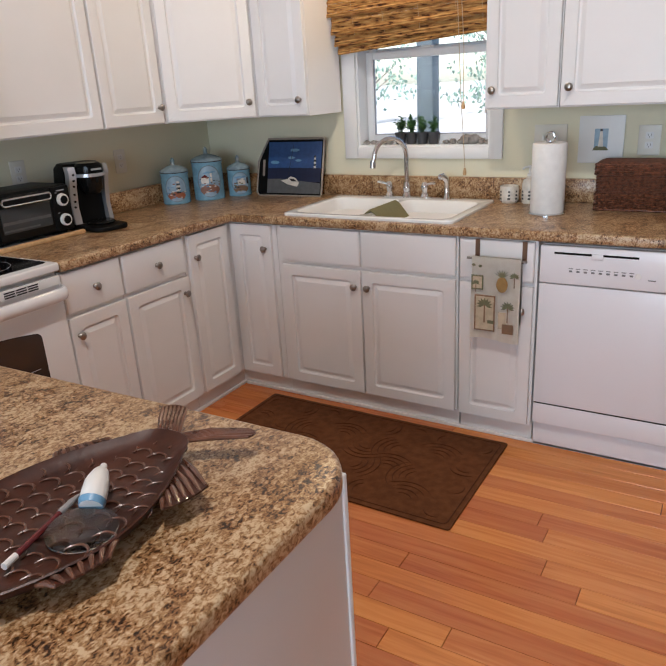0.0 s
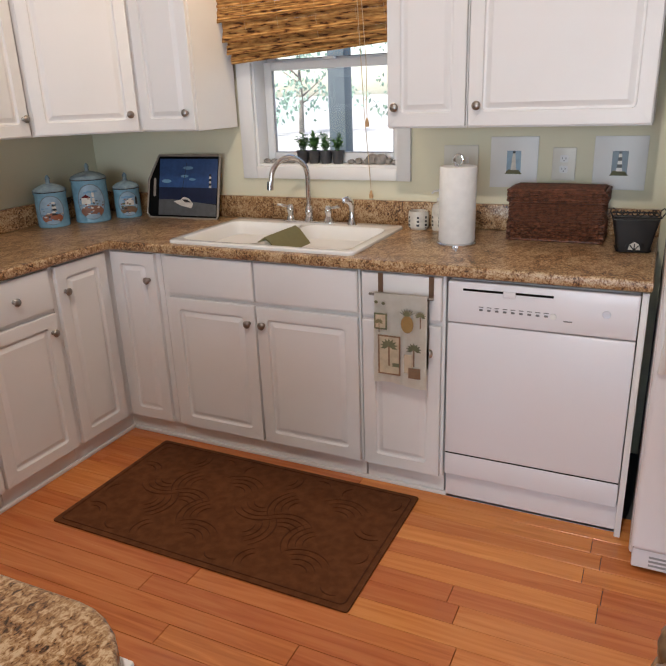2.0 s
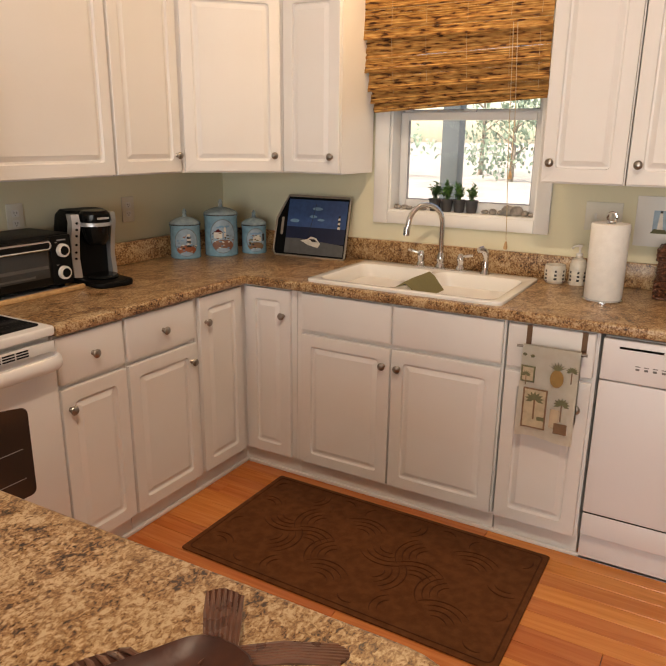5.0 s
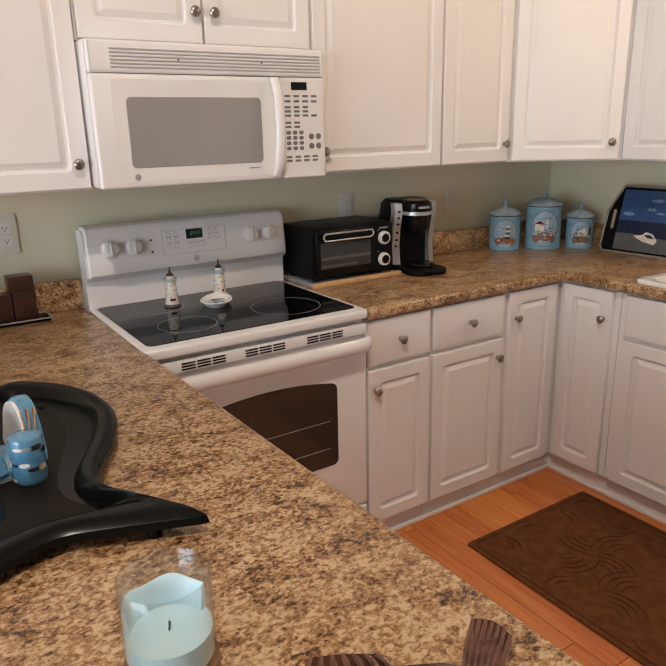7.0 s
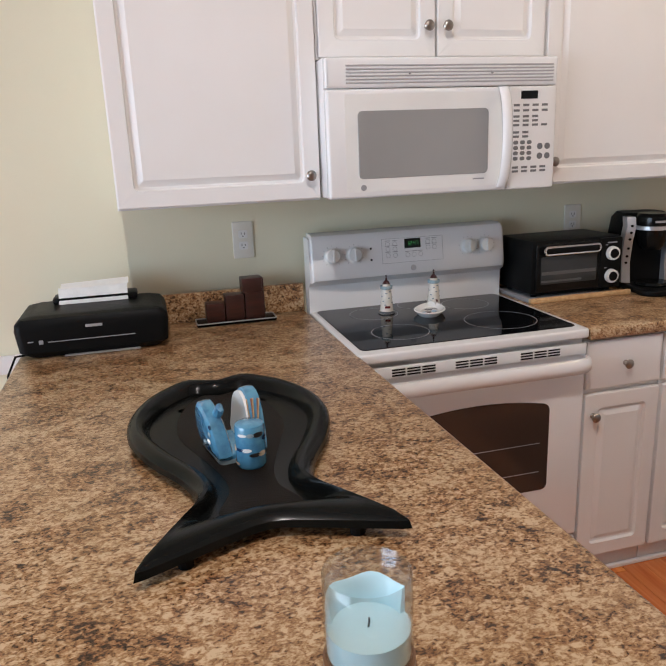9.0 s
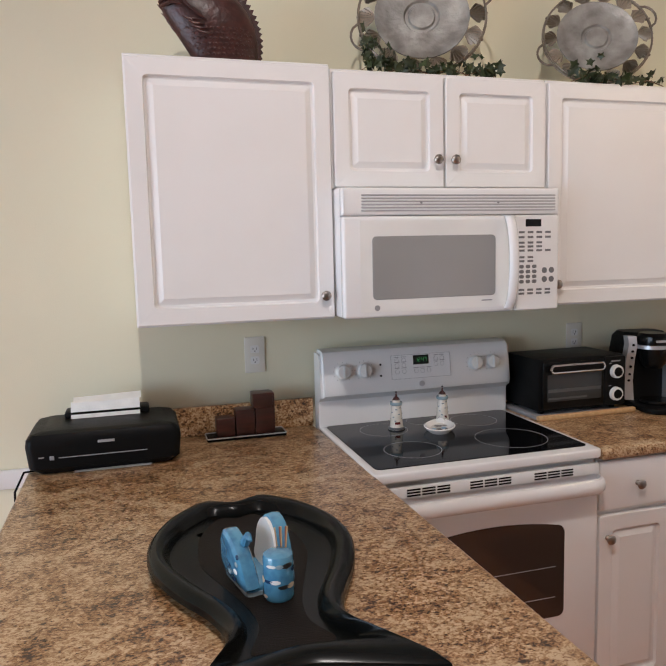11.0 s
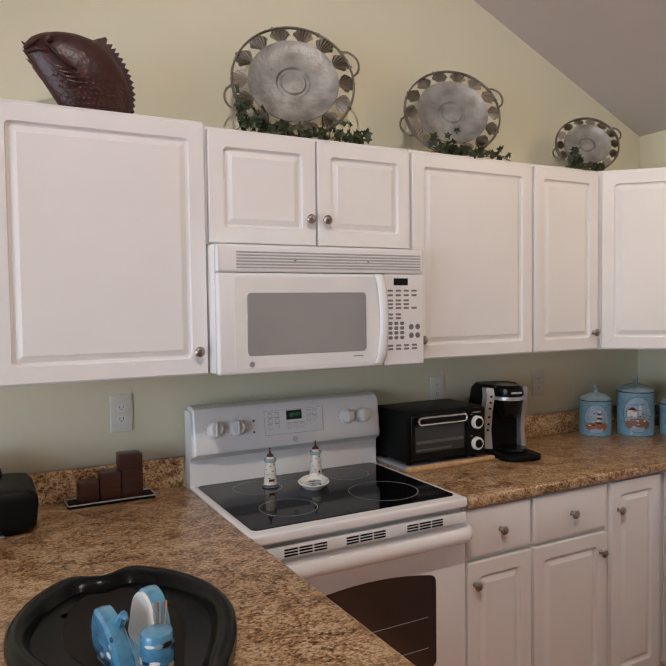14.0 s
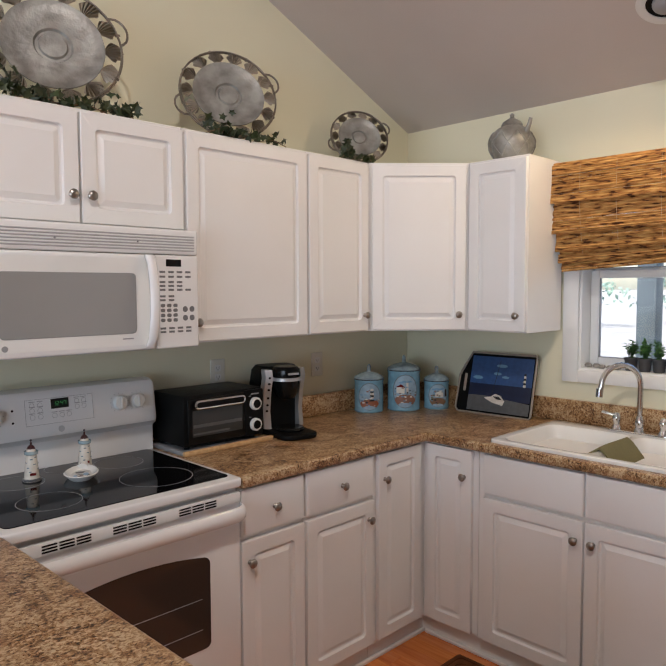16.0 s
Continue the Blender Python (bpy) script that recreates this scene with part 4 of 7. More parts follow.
TAN, OLIVE, BROWN = paint("tan_print", (0.58, 0.47, 0.33), 0.9), paint("olive_green_print", (0.17, 0.165, 0.09), 0.9), paint("brown_print", (0.24, 0.14, 0.08), 0.9)
TERRA = material("grey_plastic_pot", (0.055, 0.055, 0.06), 0.6, scale=20)
PLATE = material("outlet_plate", (0.74, 0.72, 0.64), 0.35, scale=10)


def disc_patch(rx, rz, depth=0.0, bend=0.0, cx=0.0, cz=0.0, n=20):
    """An oval in the xz plane facing -y, wrapped on a cylinder of radius bend when given."""
    bm = bmesh.new()
    rings = []
    for k in range(4):
        f = k / 3
        rings.append([(cx + f * rx * math.cos(2 * math.pi * i / n), cz + f * rz * math.sin(2 * math.pi * i / n)) for i in range(n)])

    def put(x, z):
        if bend:
            a = x / bend
            return ((bend + depth) * math.sin(a), -(bend + depth) * math.cos(a), z)
        return (x, -depth, z)

    c = bm.verts.new(put(cx, cz))
    vs = [[bm.verts.new(put(*p)) for p in r] for r in rings[1:]]
    for i in range(n):
        bm.faces.new((c, vs[0][i], vs[0][(i + 1) % n]))
    for a, b in zip(vs, vs[1:]):
        for i in range(n):
            bm.faces.new((a[i], b[i], b[(i + 1) % n], a[(i + 1) % n]))
    return bm


def poly_patch(pts, depth=0.0, bend=0.0, thick=0.0006):
    """A thin flat shape in the xz plane facing -y."""
    bm = slab([(x, z) for x, z in pts], 0, thick)
    for v in bm.verts:
        x, z, d = v.co.x, v.co.y, v.co.z
        if bend:
            a = x / bend
            v.co = ((bend + depth + d) * math.sin(a), -(bend + depth + d) * math.cos(a), z)
        else:
            v.co = (x, -depth - d, z)
    return bm


def rect(x0, x1, z0, z1):
    return [(x0, z0), (x1, z0), (x1, z1), (x0, z1)]


def blob(rnd, rx, ry, rz, n=10, rough=0.12):
    bm = bmesh.new()
    bmesh.ops.create_icosphere(bm, subdivisions=2, radius=1)
    for v in bm.verts:
        k = 1 + rnd.uniform(-rough, rough)
        v.co = (v.co.x * rx * k, v.co.y * ry * k, v.co.z * rz * k)
    return bm


def leaf_mesh(bm, m, ln, w):
    pts = [(0, 0, 0), (0.4 * ln, w, 0.05 * ln), (ln, 0, -0.05 * ln), (0.4 * ln, -w, 0.05 * ln), (0.45 * ln, 0, -0.04 * ln)]
    v = [bm.verts.new(m @ Vector(p)) for p in pts]
    for f in ((0, 1, 4), (1, 2, 4), (2, 3, 4), (3, 0, 4)):
        bm.faces.new([v[i] for i in f])


# ---- sink and tap ----
def sink():
    x0, x1, y0, y1, z = 0.932, 1.772, -0.612, -0.055, TOP
    s = thing("sink", at(0, 0, 0), "white enamelled drop-in double-bowl sink in the worktop", "sink")
    bowls = [(0.972, 1.335), (1.362, 1.732)]
    holes = [rounded(a, b, -0.575, -0.150, 0.05) for a, b in bowls]
    part("rim", slab(rounded(x0, x1, y0, y1, 0.03), z - 0.004, z + 0.013, holes, bev=0.005), PORCELAIN, s)
    for a, b in bowls:
        loops = []
        for i, dz, r in ((0.0, 0.010, 0.05), (0.006, 0.0, 0.05), (0.014, -0.05, 0.05), (0.024, -0.165, 0.055), (0.05, -0.185, 0.05), (0.15, -0.188, 0.02)):
            loops.append([(x, y, z + dz) for x, y in rounded(a + i, b - i, -0.575 + i, -0.150 - i, r)])
        bowl = part("bowl", loft(bmesh.new(), loops, cap0=False), PORCELAIN, s)
        part("drain", lathe(bmesh.new(), [(0, 0), (0.035, 0), (0.04, 0.003), (0.04, 0.0)], 24), CHROME, bowl, "chrome drain", at((a + b) / 2, -0.36, z - 0.186))
    bm = bmesh.new()
    n = 14
    loops = []
    for k in range(n):
        u = k / (n - 1)
        y = -0.52 + 0.26 * u
        top = TOP + 0.018
        loops.append([(1.30 - 0.05, y, top - 0.055), (1.325, y, top - 0.004 + 0.006 * math.sin(3 * u)), (1.349, y, top + 0.012), (1.373, y, top - 0.004), (1.43, y, top - 0.075), (1.425, y, top - 0.079), (1.372, y, top - 0.012), (1.349, y, top + 0.004), (1.327, y, top - 0.012), (1.256, y, top - 0.060)])
    loft(bm, loops)
    solo("dish_mat", bm, SPONGE, Matrix(), "olive green dish mat folded over the sink divider", "dish mat")


def tap():
    t = thing("tap", at(1.335, -0.098, TOP + 0.0132), "polished chrome high-arc kitchen tap with two lever handles", "tap")
    part("base_plate", slab(rounded(-0.13, 0.13, -0.026, 0.026, 0.025), 0, 0.010, bev=0.003), CHROME, t)
    part("spout_base", lathe(bmesh.new(), [(0, 0.010), (0.024, 0.010), (0.022, 0.02), (0.017, 0.03), (0.021, 0.045), (0.018, 0.06), (0.014, 0.075), (0, 0.075)], 20), CHROME, t)
    r, zc = 0.086, 0.205
    pts = [(0, 0, 0.07), (0, 0, 0.12), (0, 0, 0.17)] + [(-0.62 * r * (1 - math.cos(a)), -0.78 * r * (1 - math.cos(a)), zc + r * 1.0 * math.sin(a)) for a in [math.pi * k / 12 for k in range(13)]]
    e = pts[-1]
    pts += [(e[0] - 0.004, e[1] - 0.004, zc - 0.02)]
    part("spout", tube(bmesh.new(), pts, 0.0115, 12), CHROME, t)
    part("spout_tip", tube(bmesh.new(), [(e[0] - 0.004, e[1] - 0.004, zc - 0.01), (e[0] - 0.006, e[1] - 0.006, zc - 0.045)], 0.0145, 14), CHROME, t)
    for sx in (-0.095, 0.095):
        h = part("handle", lathe(bmesh.new(), [(0, 0.010), (0.022, 0.010), (0.020, 0.018), (0.013, 0.03), (0.016, 0.045), (0.019, 0.055), (0.015, 0.068), (0.010, 0.078), (0, 0.080)], 18), CHROME, t, "", at(sx, 0, 0))
        d = -1 if sx < 0 else 1
        part("lever", tube(bmesh.new(), [(0, 0, 0.066), (0.025 * d, -0.004, 0.070), (0.050 * d, -0.008, 0.076), (0.062 * d, -0.010, 0.076)], [0.006, 0.006, 0.007, 0.005], 10), CHROME, h, "chrome lever")
    s = thing("side_sprayer", at(1.545, -0.098, TOP + 0.0132), "chrome side sprayer beside the tap", "sprayer")
    part("holder", lathe(bmesh.new(), [(0, 0), (0.021, 0), (0.019, 0.010), (0.014, 0.02), (0.014, 0.045), (0.012, 0.055), (0, 0.055)], 18), CHROME, s)
    part("head", tube(bmesh.new(), [(0, 0, 0.05), (0, 0, 0.08), (-0.004, -0.006, 0.098), (-0.014, -0.02, 0.110), (-0.024, -0.034, 0.108)], [0.012, 0.014, 0.016, 0.016, 0.012], 12), CHROME, s)


# ---- window things ----
def shade():
    s = thing("bamboo_shade", at(0, -0.035, 0), "brown woven bamboo roman shade hanging crooked over the window", "window shade")
    rnd = random.Random(3)
    part("headrail", boxed(0.932, 1.748, -0.070, 0.02, 2.075, 2.10, bev=0.002), BAMBOO, s)
    folds = [(2.09, 1.925, -0.072, 0.922, 1.745), (1.945, 1.810, -0.056, 0.928, 1.742), (1.83, 1.742, -0.042, 0.938, 1.74), (1.765, 1.70, -0.028, 0.947, 1.738), (1.72, 1.672, -0.014, 0.956, 1.736)]
    for f, (za, zb, y, xa, xb) in enumerate(folds):
        bm = bmesh.new()
        z = za
        while z > zb:
            h = rnd.uniform(0.008, 0.014)
            for_x = xa + rnd.uniform(-0.004, 0.004)
            d0 = y + rnd.uniform(-0.0015, 0.0015) - 0.012 * ((za - z) / (za - zb)) ** 2
            tilt = -0.052 * (0.25 + 0.75 * f / 4) * (1 if f else 0.4)
            n = 3
            loops = []
            for i in range(n):
                u = i / (n - 1)
                x = for_x + (xb - for_x) * u
                zz = z + tilt * (1 - u)
                loops.append([(x, d0 - 0.0022, zz), (x, d0, zz + h / 2), (x, d0 + 0.0022, zz), (x, d0, zz - h / 2)])
            loft(bm, loops)
            z -= h * 0.93
        part("fold", bm, BAMBOO, s, "band of thin bamboo slats")
    for x in (1.06, 1.22, 1.40, 1.58, 1.70):
        part("stitch_cord", tube(bmesh.new(), [(x, -0.076, 2.08), (x, -0.080, 1.93), (x, -0.060, 1.80), (x, -0.036, 1.70)], 0.0007, 5), CORD, s, "thin tan stitching cord")
    c = thing("shade_cord", at(0, -0.045, 0), "tan pull cord with wooden tassels hanging from the shade", "cord")
    part("cord", tube(bmesh.new(), [(1.595, -0.082, 1.95), (1.598, -0.045, 1.6), (1.602, -0.03, 1.4), (1.606, 0.0, 1.2), (1.606, 0.02, 1.08)], 0.0016, 6), CORD, c)
    part("cord", tube(bmesh.new(), [(1.612, -0.082, 1.95), (1.620, -0.045, 1.6), (1.616, -0.035, 1.37)], 0.0016, 6), CORD, c)
    for x, y, z in ((1.606, 0.02, 1.04), (1.616, -0.035, 1.345)):
        part("tassel", lathe(bmesh.new(), [(0, 0), (0.008, 0), (0.009, 0.01), (0.004, 0.034), (0, 0.036)], 12), BAMBOO_L, c, "small turned wooden tassel", at(x, y, z))


def bamboo_material():
    m = bpy.data.materials.new("bamboo_slats")
    m.use_nodes = True
    n, l = m.node_tree.nodes, m.node_tree.links
    p = n["Principled BSDF"]
    geo, mp = n.new("ShaderNodeNewGeometry"), n.new("ShaderNodeMapping")
    mp.inputs["Scale"].default_value = (17, 1, 95)
    l.new(geo.outputs["Position"], mp.inputs["Vector"])
    a, b = n.new("ShaderNodeTexNoise"), n.new("ShaderNodeTexNoise")
    a.inputs["Scale"].default_value, a.inputs["Detail"].default_value = 1.0, 3
    b.inputs["Scale"].default_value, b.inputs["Detail"].default_value = 0.5, 2
    l.new(mp.outputs[0], a.inputs["Vector"])
    l.new(mp.outputs[0], b.inputs["Vector"])
    r = n.new("ShaderNodeValToRGB")
    e = r.color_ramp.elements
    e[0].position, e[0].color = 0.37, (0.075, 0.026, 0.008, 1)
    e[1].position, e[1].color = 0.72, (0.70, 0.42, 0.155, 1)
    k = e.new(0.41)
    k.color = (0.33, 0.145, 0.042, 1)
    k = e.new(0.53)
    k.color = (0.52, 0.265, 0.080, 1)
    l.new(a.outputs["Fac"], r.inputs["Fac"])
    v, hs = n.new("ShaderNodeMapRange"), n.new("ShaderNodeHueSaturation")
    v.inputs["To Min"].default_value, v.inputs["To Max"].default_value = 0.7, 1.25
    l.new(geo.outputs["Random Per Island"], v.inputs["Value"])
    l.new(v.outputs[0], hs.inputs["Value"])
    l.new(r.outputs["Color"], hs.inputs["Color"])
    l.new(hs.outputs["Color"], p.inputs["Base Color"])
    p.inputs["Roughness"].default_value = 0.55
    p.inputs["Specular IOR Level"].default_value = 0.25
    # a little light passes through the thin slats
    tr, mx = n.new("ShaderNodeBsdfTranslucent"), n.new("ShaderNodeMixShader")
    l.new(hs.outputs["Color"], tr.inputs["Color"])
    mx.inputs[0].default_value = 0.22
    l.new(p.outputs[0], mx.inputs[1])
    l.new(tr.outputs[0], mx.inputs[2])
    l.new(mx.outputs[0], n["Material Output"].inputs["Surface"])
    return m


BAMBOO = bamboo_material()
CORD = material("tan_cord", (0.55, 0.42, 0.26), 0.8, scale=60)


def sill_things():
    rnd = random.Random(11)
    z = 1.1775
    for x in list(np.arange(1.03, 1.19, 0.034)) + list(np.arange(1.47, 1.69, 0.036)):
        k = rnd.uniform(0.7, 1.2)
        big = 1.55 < x < 1.63
        rz = 0.026 if big else 0.012 * k
        m = pose(x, NORTH + 0.045 + rnd.uniform(-0.012, 0.012), z + rz * 0.8, rnd.uniform(-8, 8), rnd.uniform(-8, 8), rnd.uniform(0, 180))
        solo("beach_stone", blob(rnd, (0.034 if big else 0.019 * k), 0.018, rz, rough=0.14), ROCK, m, "grey-brown beach stone on the window sill", "stone", "stones on the sill")
    for i, x in enumerate((1.225, 1.285, 1.345, 1.405)):
        p = thing("potted_herb", at(x, NORTH + 0.045, z), "small green herb in a dark grey plastic pot on the sill", "potted plant", "herbs on the sill")
        part("pot", lathe(bmesh.new(), [(0, 0), (0.022, 0), (0.028, 0.05), (0.031, 0.05), (0.031, 0.058), (0.027, 0.058), (0.025, 0.05), (0, 0.05)], 18), TERRA, p)
        bm = bmesh.new()
        stems = bmesh.new()
        for k in range(22):
            a, h = rnd.uniform(0, 6.28), rnd.uniform(0.03, 0.085)
            sp = rnd.uniform(0.005, 0.030)
            tip = Vector((sp * math.cos(a), sp * math.sin(a), 0.05 + h))
            tube(stems, [(0.3 * tip.x, 0.3 * tip.y, 0.045), tip], 0.001, 4)
            for q in range(7):
                f = 0.45 + 0.55 * q / 6
                pos = Vector((tip.x * f, tip.y * f, 0.05 + h * f))
                slim = 0.3 if i > 1 else 0.5
                leaf_mesh(bm, Matrix.Translation(pos) @ pose(0, 0, 0, rnd.uniform(-40, 40), rnd.uniform(-60, 10), rnd.uniform(0, 360)), rnd.uniform(0.014, 0.026), 0.012 * slim)
        part("stems", stems, LEAF, p)
        part("leaves", bm, LEAF, p)


# ---- counter things ----
def canister(m, r, h, art):
    c = thing("canister", m, "pale blue ceramic canister with a painted lighthouse oval", "canister", "lighthouse canisters")
    body = part("body", lathe(bmesh.new(), [(0, 0), (r * 0.94, 0), (r * 0.985, 0.006), (r * 0.96, 0.012), (r * 0.97, h * 0.5), (r * 0.96, h - 0.012), (r, h - 0.006), (r * 0.98, h), (0, h)], 36), SKYBLUE, c)
    lid = part("lid", lathe(bmesh.new(), [(0, h + 0.0005), (r * 0.97, h + 0.0005), (r * 1.0, h + 0.006), (r * 0.93, h + 0.014), (r * 0.6, h + 0.028), (r * 0.25, h + 0.036), (0, h + 0.037)], 36), SKYLID, c, "domed pale blue lid with dark rim")
    part("lid_knob", lathe(bmesh.new(), [(0.016, h + 0.034), (0.011, h + 0.04), (0.009, h + 0.055), (0.012, h + 0.058), (0.008, h + 0.068), (0.003, h + 0.075), (0, h + 0.076)], 14), SKYLID, lid, "lighthouse-shaped lid knob")
    part("band", lathe(bmesh.new(), [(r * 0.985, h - 0.002), (r * 1.008, h - 0.002), (r * 1.008, h + 0.002), (r * 0.985, h + 0.002)], 36), INK, c, "dark line under the lid")
    q = r * 0.975
    ow, oh, zc = r * 0.72, h * 0.40, h * 0.50
    part("oval_rim", disc_patch(ow * 1.10, oh * 1.06, 0.001, q, 0, zc), GREYBLUE, body, "grey-blue oval border")
    part("oval_sky", disc_patch(ow, oh, 0.002, q, 0, zc), OVALSKY, body, "painted pale sky")
    part("oval_sea", disc_patch(ow * 0.86, oh * 0.36, 0.003, q, 0, zc - oh * 0.55), (ORANGE, TANROCK, BROWN)[art], body, "painted shore")
    part("oval_foam", disc_patch(ow * 0.55, oh * 0.14, 0.0042, q, 0, zc - oh * 0.84), OVALSKY, body, "painted foam")
    x = (0.15, -0.25, 0.1)[art] * r
    if art == 0:
        for k in range(6):
            w0, w1 = 0.012 - 0.0009 * k, 0.0112 - 0.0009 * k
            z0, z1 = zc - oh * 0.35 + k * oh * 0.16, zc - oh * 0.35 + (k + 1) * oh * 0.16
            part("lighthouse_stripe", poly_patch([(x - w0, z0), (x + w0, z0), (x + w1, z1), (x - w1, z1)], 0.0045, q), (INK, CREAMP)[k % 2], body)
    else:
        part("painted_house", poly_patch([(x - 0.022, zc - oh * 0.12), (x + 0.018, zc - oh * 0.12), (x + 0.018, zc + oh * 0.25), (x, zc + oh * 0.42), (x - 0.022, zc + oh * 0.25)], 0.0045, q), CREAMP, body)
        part("painted_roof", poly_patch([(x - 0.026, zc + oh * 0.24), (x + 0.022, zc + oh * 0.24), (x, zc + oh * 0.46)], 0.0055, q), (INK, REDP, INK)[art], body)
        part("painted_tower", poly_patch(rect(x + 0.026, x + 0.036, zc - oh * 0.1, zc + oh * 0.55), 0.0045, q), (CREAMP, CREAMP, INK)[art], body)
        for k in range(4):
            part("painted_cloud", disc_patch(0.012, 0.004, 0.0035, q, -0.02 + 0.014 * k, zc + oh * (0.55 + 0.06 * (k % 2))), CLOUDB, body)
    rnd = random.Random(31 + art)
    for k in range(26):
        a, f = rnd.uniform(0, 6.28), math.sqrt(rnd.random()) * 0.86
        mt = (CREAMP, CLOUDB, INK, TANROCK, GREYBLUE, OLIVE)[rnd.randrange(6)]
        part("painted_dab", disc_patch(rnd.uniform(0.003, 0.008), rnd.uniform(0.0018, 0.0045), 0.0048 + 0.0001 * k, q, ow * f * math.cos(a), zc + oh * (f * math.sin(a) * 0.8 - 0.1), 8), mt, body)


SKYLID = material("blue_grey_glaze", (0.34, 0.44, 0.48), 0.16, scale=30, dark=(0.22, 0.30, 0.34))
GREYBLUE, OVALSKY, TANROCK, CLOUDB = paint("grey_blue_border", (0.16, 0.22, 0.26)), paint("oval_sky_paint", (0.30, 0.43, 0.54)), paint("rust_rock_paint", (0.27, 0.12, 0.075)), paint("cloud_blue", (0.16, 0.33, 0.50))


def picture_tray():
    w, h = 0.40, 0.305
    t = thing("serving_tray", pose(0.628, -0.098, TOP + 0.001, -14, 0, 3), "painted wooden tray with a seaside scene leaning on the wall", "tray")
    out = [(-w / 2 - 0.01, 0.02), (-w / 2 + 0.005, 0), (w / 2 - 0.008, 0), (w / 2, 0.01), (w / 2, h - 0.01), (w / 2 - 0.008, h), (-w / 2 + 0.05, h), (-w / 2 + 0.02, h - 0.06), (-w / 2 - 0.008, h - 0.12)]
    bm = poly_patch(out, -0.012, 0, 0.010)
    body = part("board", bm, BLACKP, t)
    part("rim", tube(bmesh.new(), [(x, -0.003, z) for x, z in out], 0.0055, 8, closed=True), TAUPE, t, "taupe raised rim")
    a, b = -w / 2 + 0.052, w / 2 - 0.014
    part("painted_sky", poly_patch(rect(a, b, 0.15, h - 0.016), -0.002), DEEPBLUE, body, "deep blue painted sky")
    part("painted_sea", poly_patch(rect(a, b, 0.075, 0.1505), -0.0018), NAVY, body, "navy painted sea")
    part("painted_sand", poly_patch([(a, 0.014), (b, 0.014), (b, 0.07), (a + 0.2, 0.082), (a + 0.08, 0.092), (a, 0.09)], -0.0012), SAND, body, "grey painted beach")
    for x, z, rx, rz in ((-0.105, 0.18, 0.028, 0.009), (0.0, 0.205, 0.022, 0.007), (0.045, 0.19, 0.02, 0.006), (0.02, 0.245, 0.03, 0.008)):
        part("painted_cloud", disc_patch(rx, rz, -0.0008, 0, x, z, 14), CLOUDB, body)
    for k in range(6):
        part("lighthouse_stripe", poly_patch([(0.142, 0.150 + 0.011 * k), (0.156 - 0.0006 * k, 0.150 + 0.011 * k), (0.1555 - 0.0006 * k, 0.161 + 0.011 * k), (0.1425, 0.161 + 0.011 * k)], -0.0006), (CREAMP, INK)[k % 2], body)
    part("painted_boat", poly_patch([(-0.06, 0.082), (-0.015, 0.062), (0.045, 0.05), (0.055, 0.072), (0.03, 0.098), (0.0, 0.105), (-0.02, 0.09)], -0.0005), CREAMP, body, "cream painted rowing boat")
    part("boat_shade", poly_patch([(-0.01, 0.092), (0.022, 0.092), (0.042, 0.078), (0.01, 0.078)], 0.0004), INK, body)
    part("painted_mast", poly_patch([(-0.02, 0.09), (-0.017, 0.09), (0.012, 0.27), (0.010, 0.27)], -0.0004), INK, body)
    part("handle_slot", poly_patch(rounded(-w / 2 + 0.018, -w / 2 + 0.032, 0.105, 0.195, 0.006), -0.002, 0, 0.0008), TAUPE, body, "pale cut-out grip")


TAUPE = paint("taupe_paint", (0.33, 0.28, 0.23), 0.4)


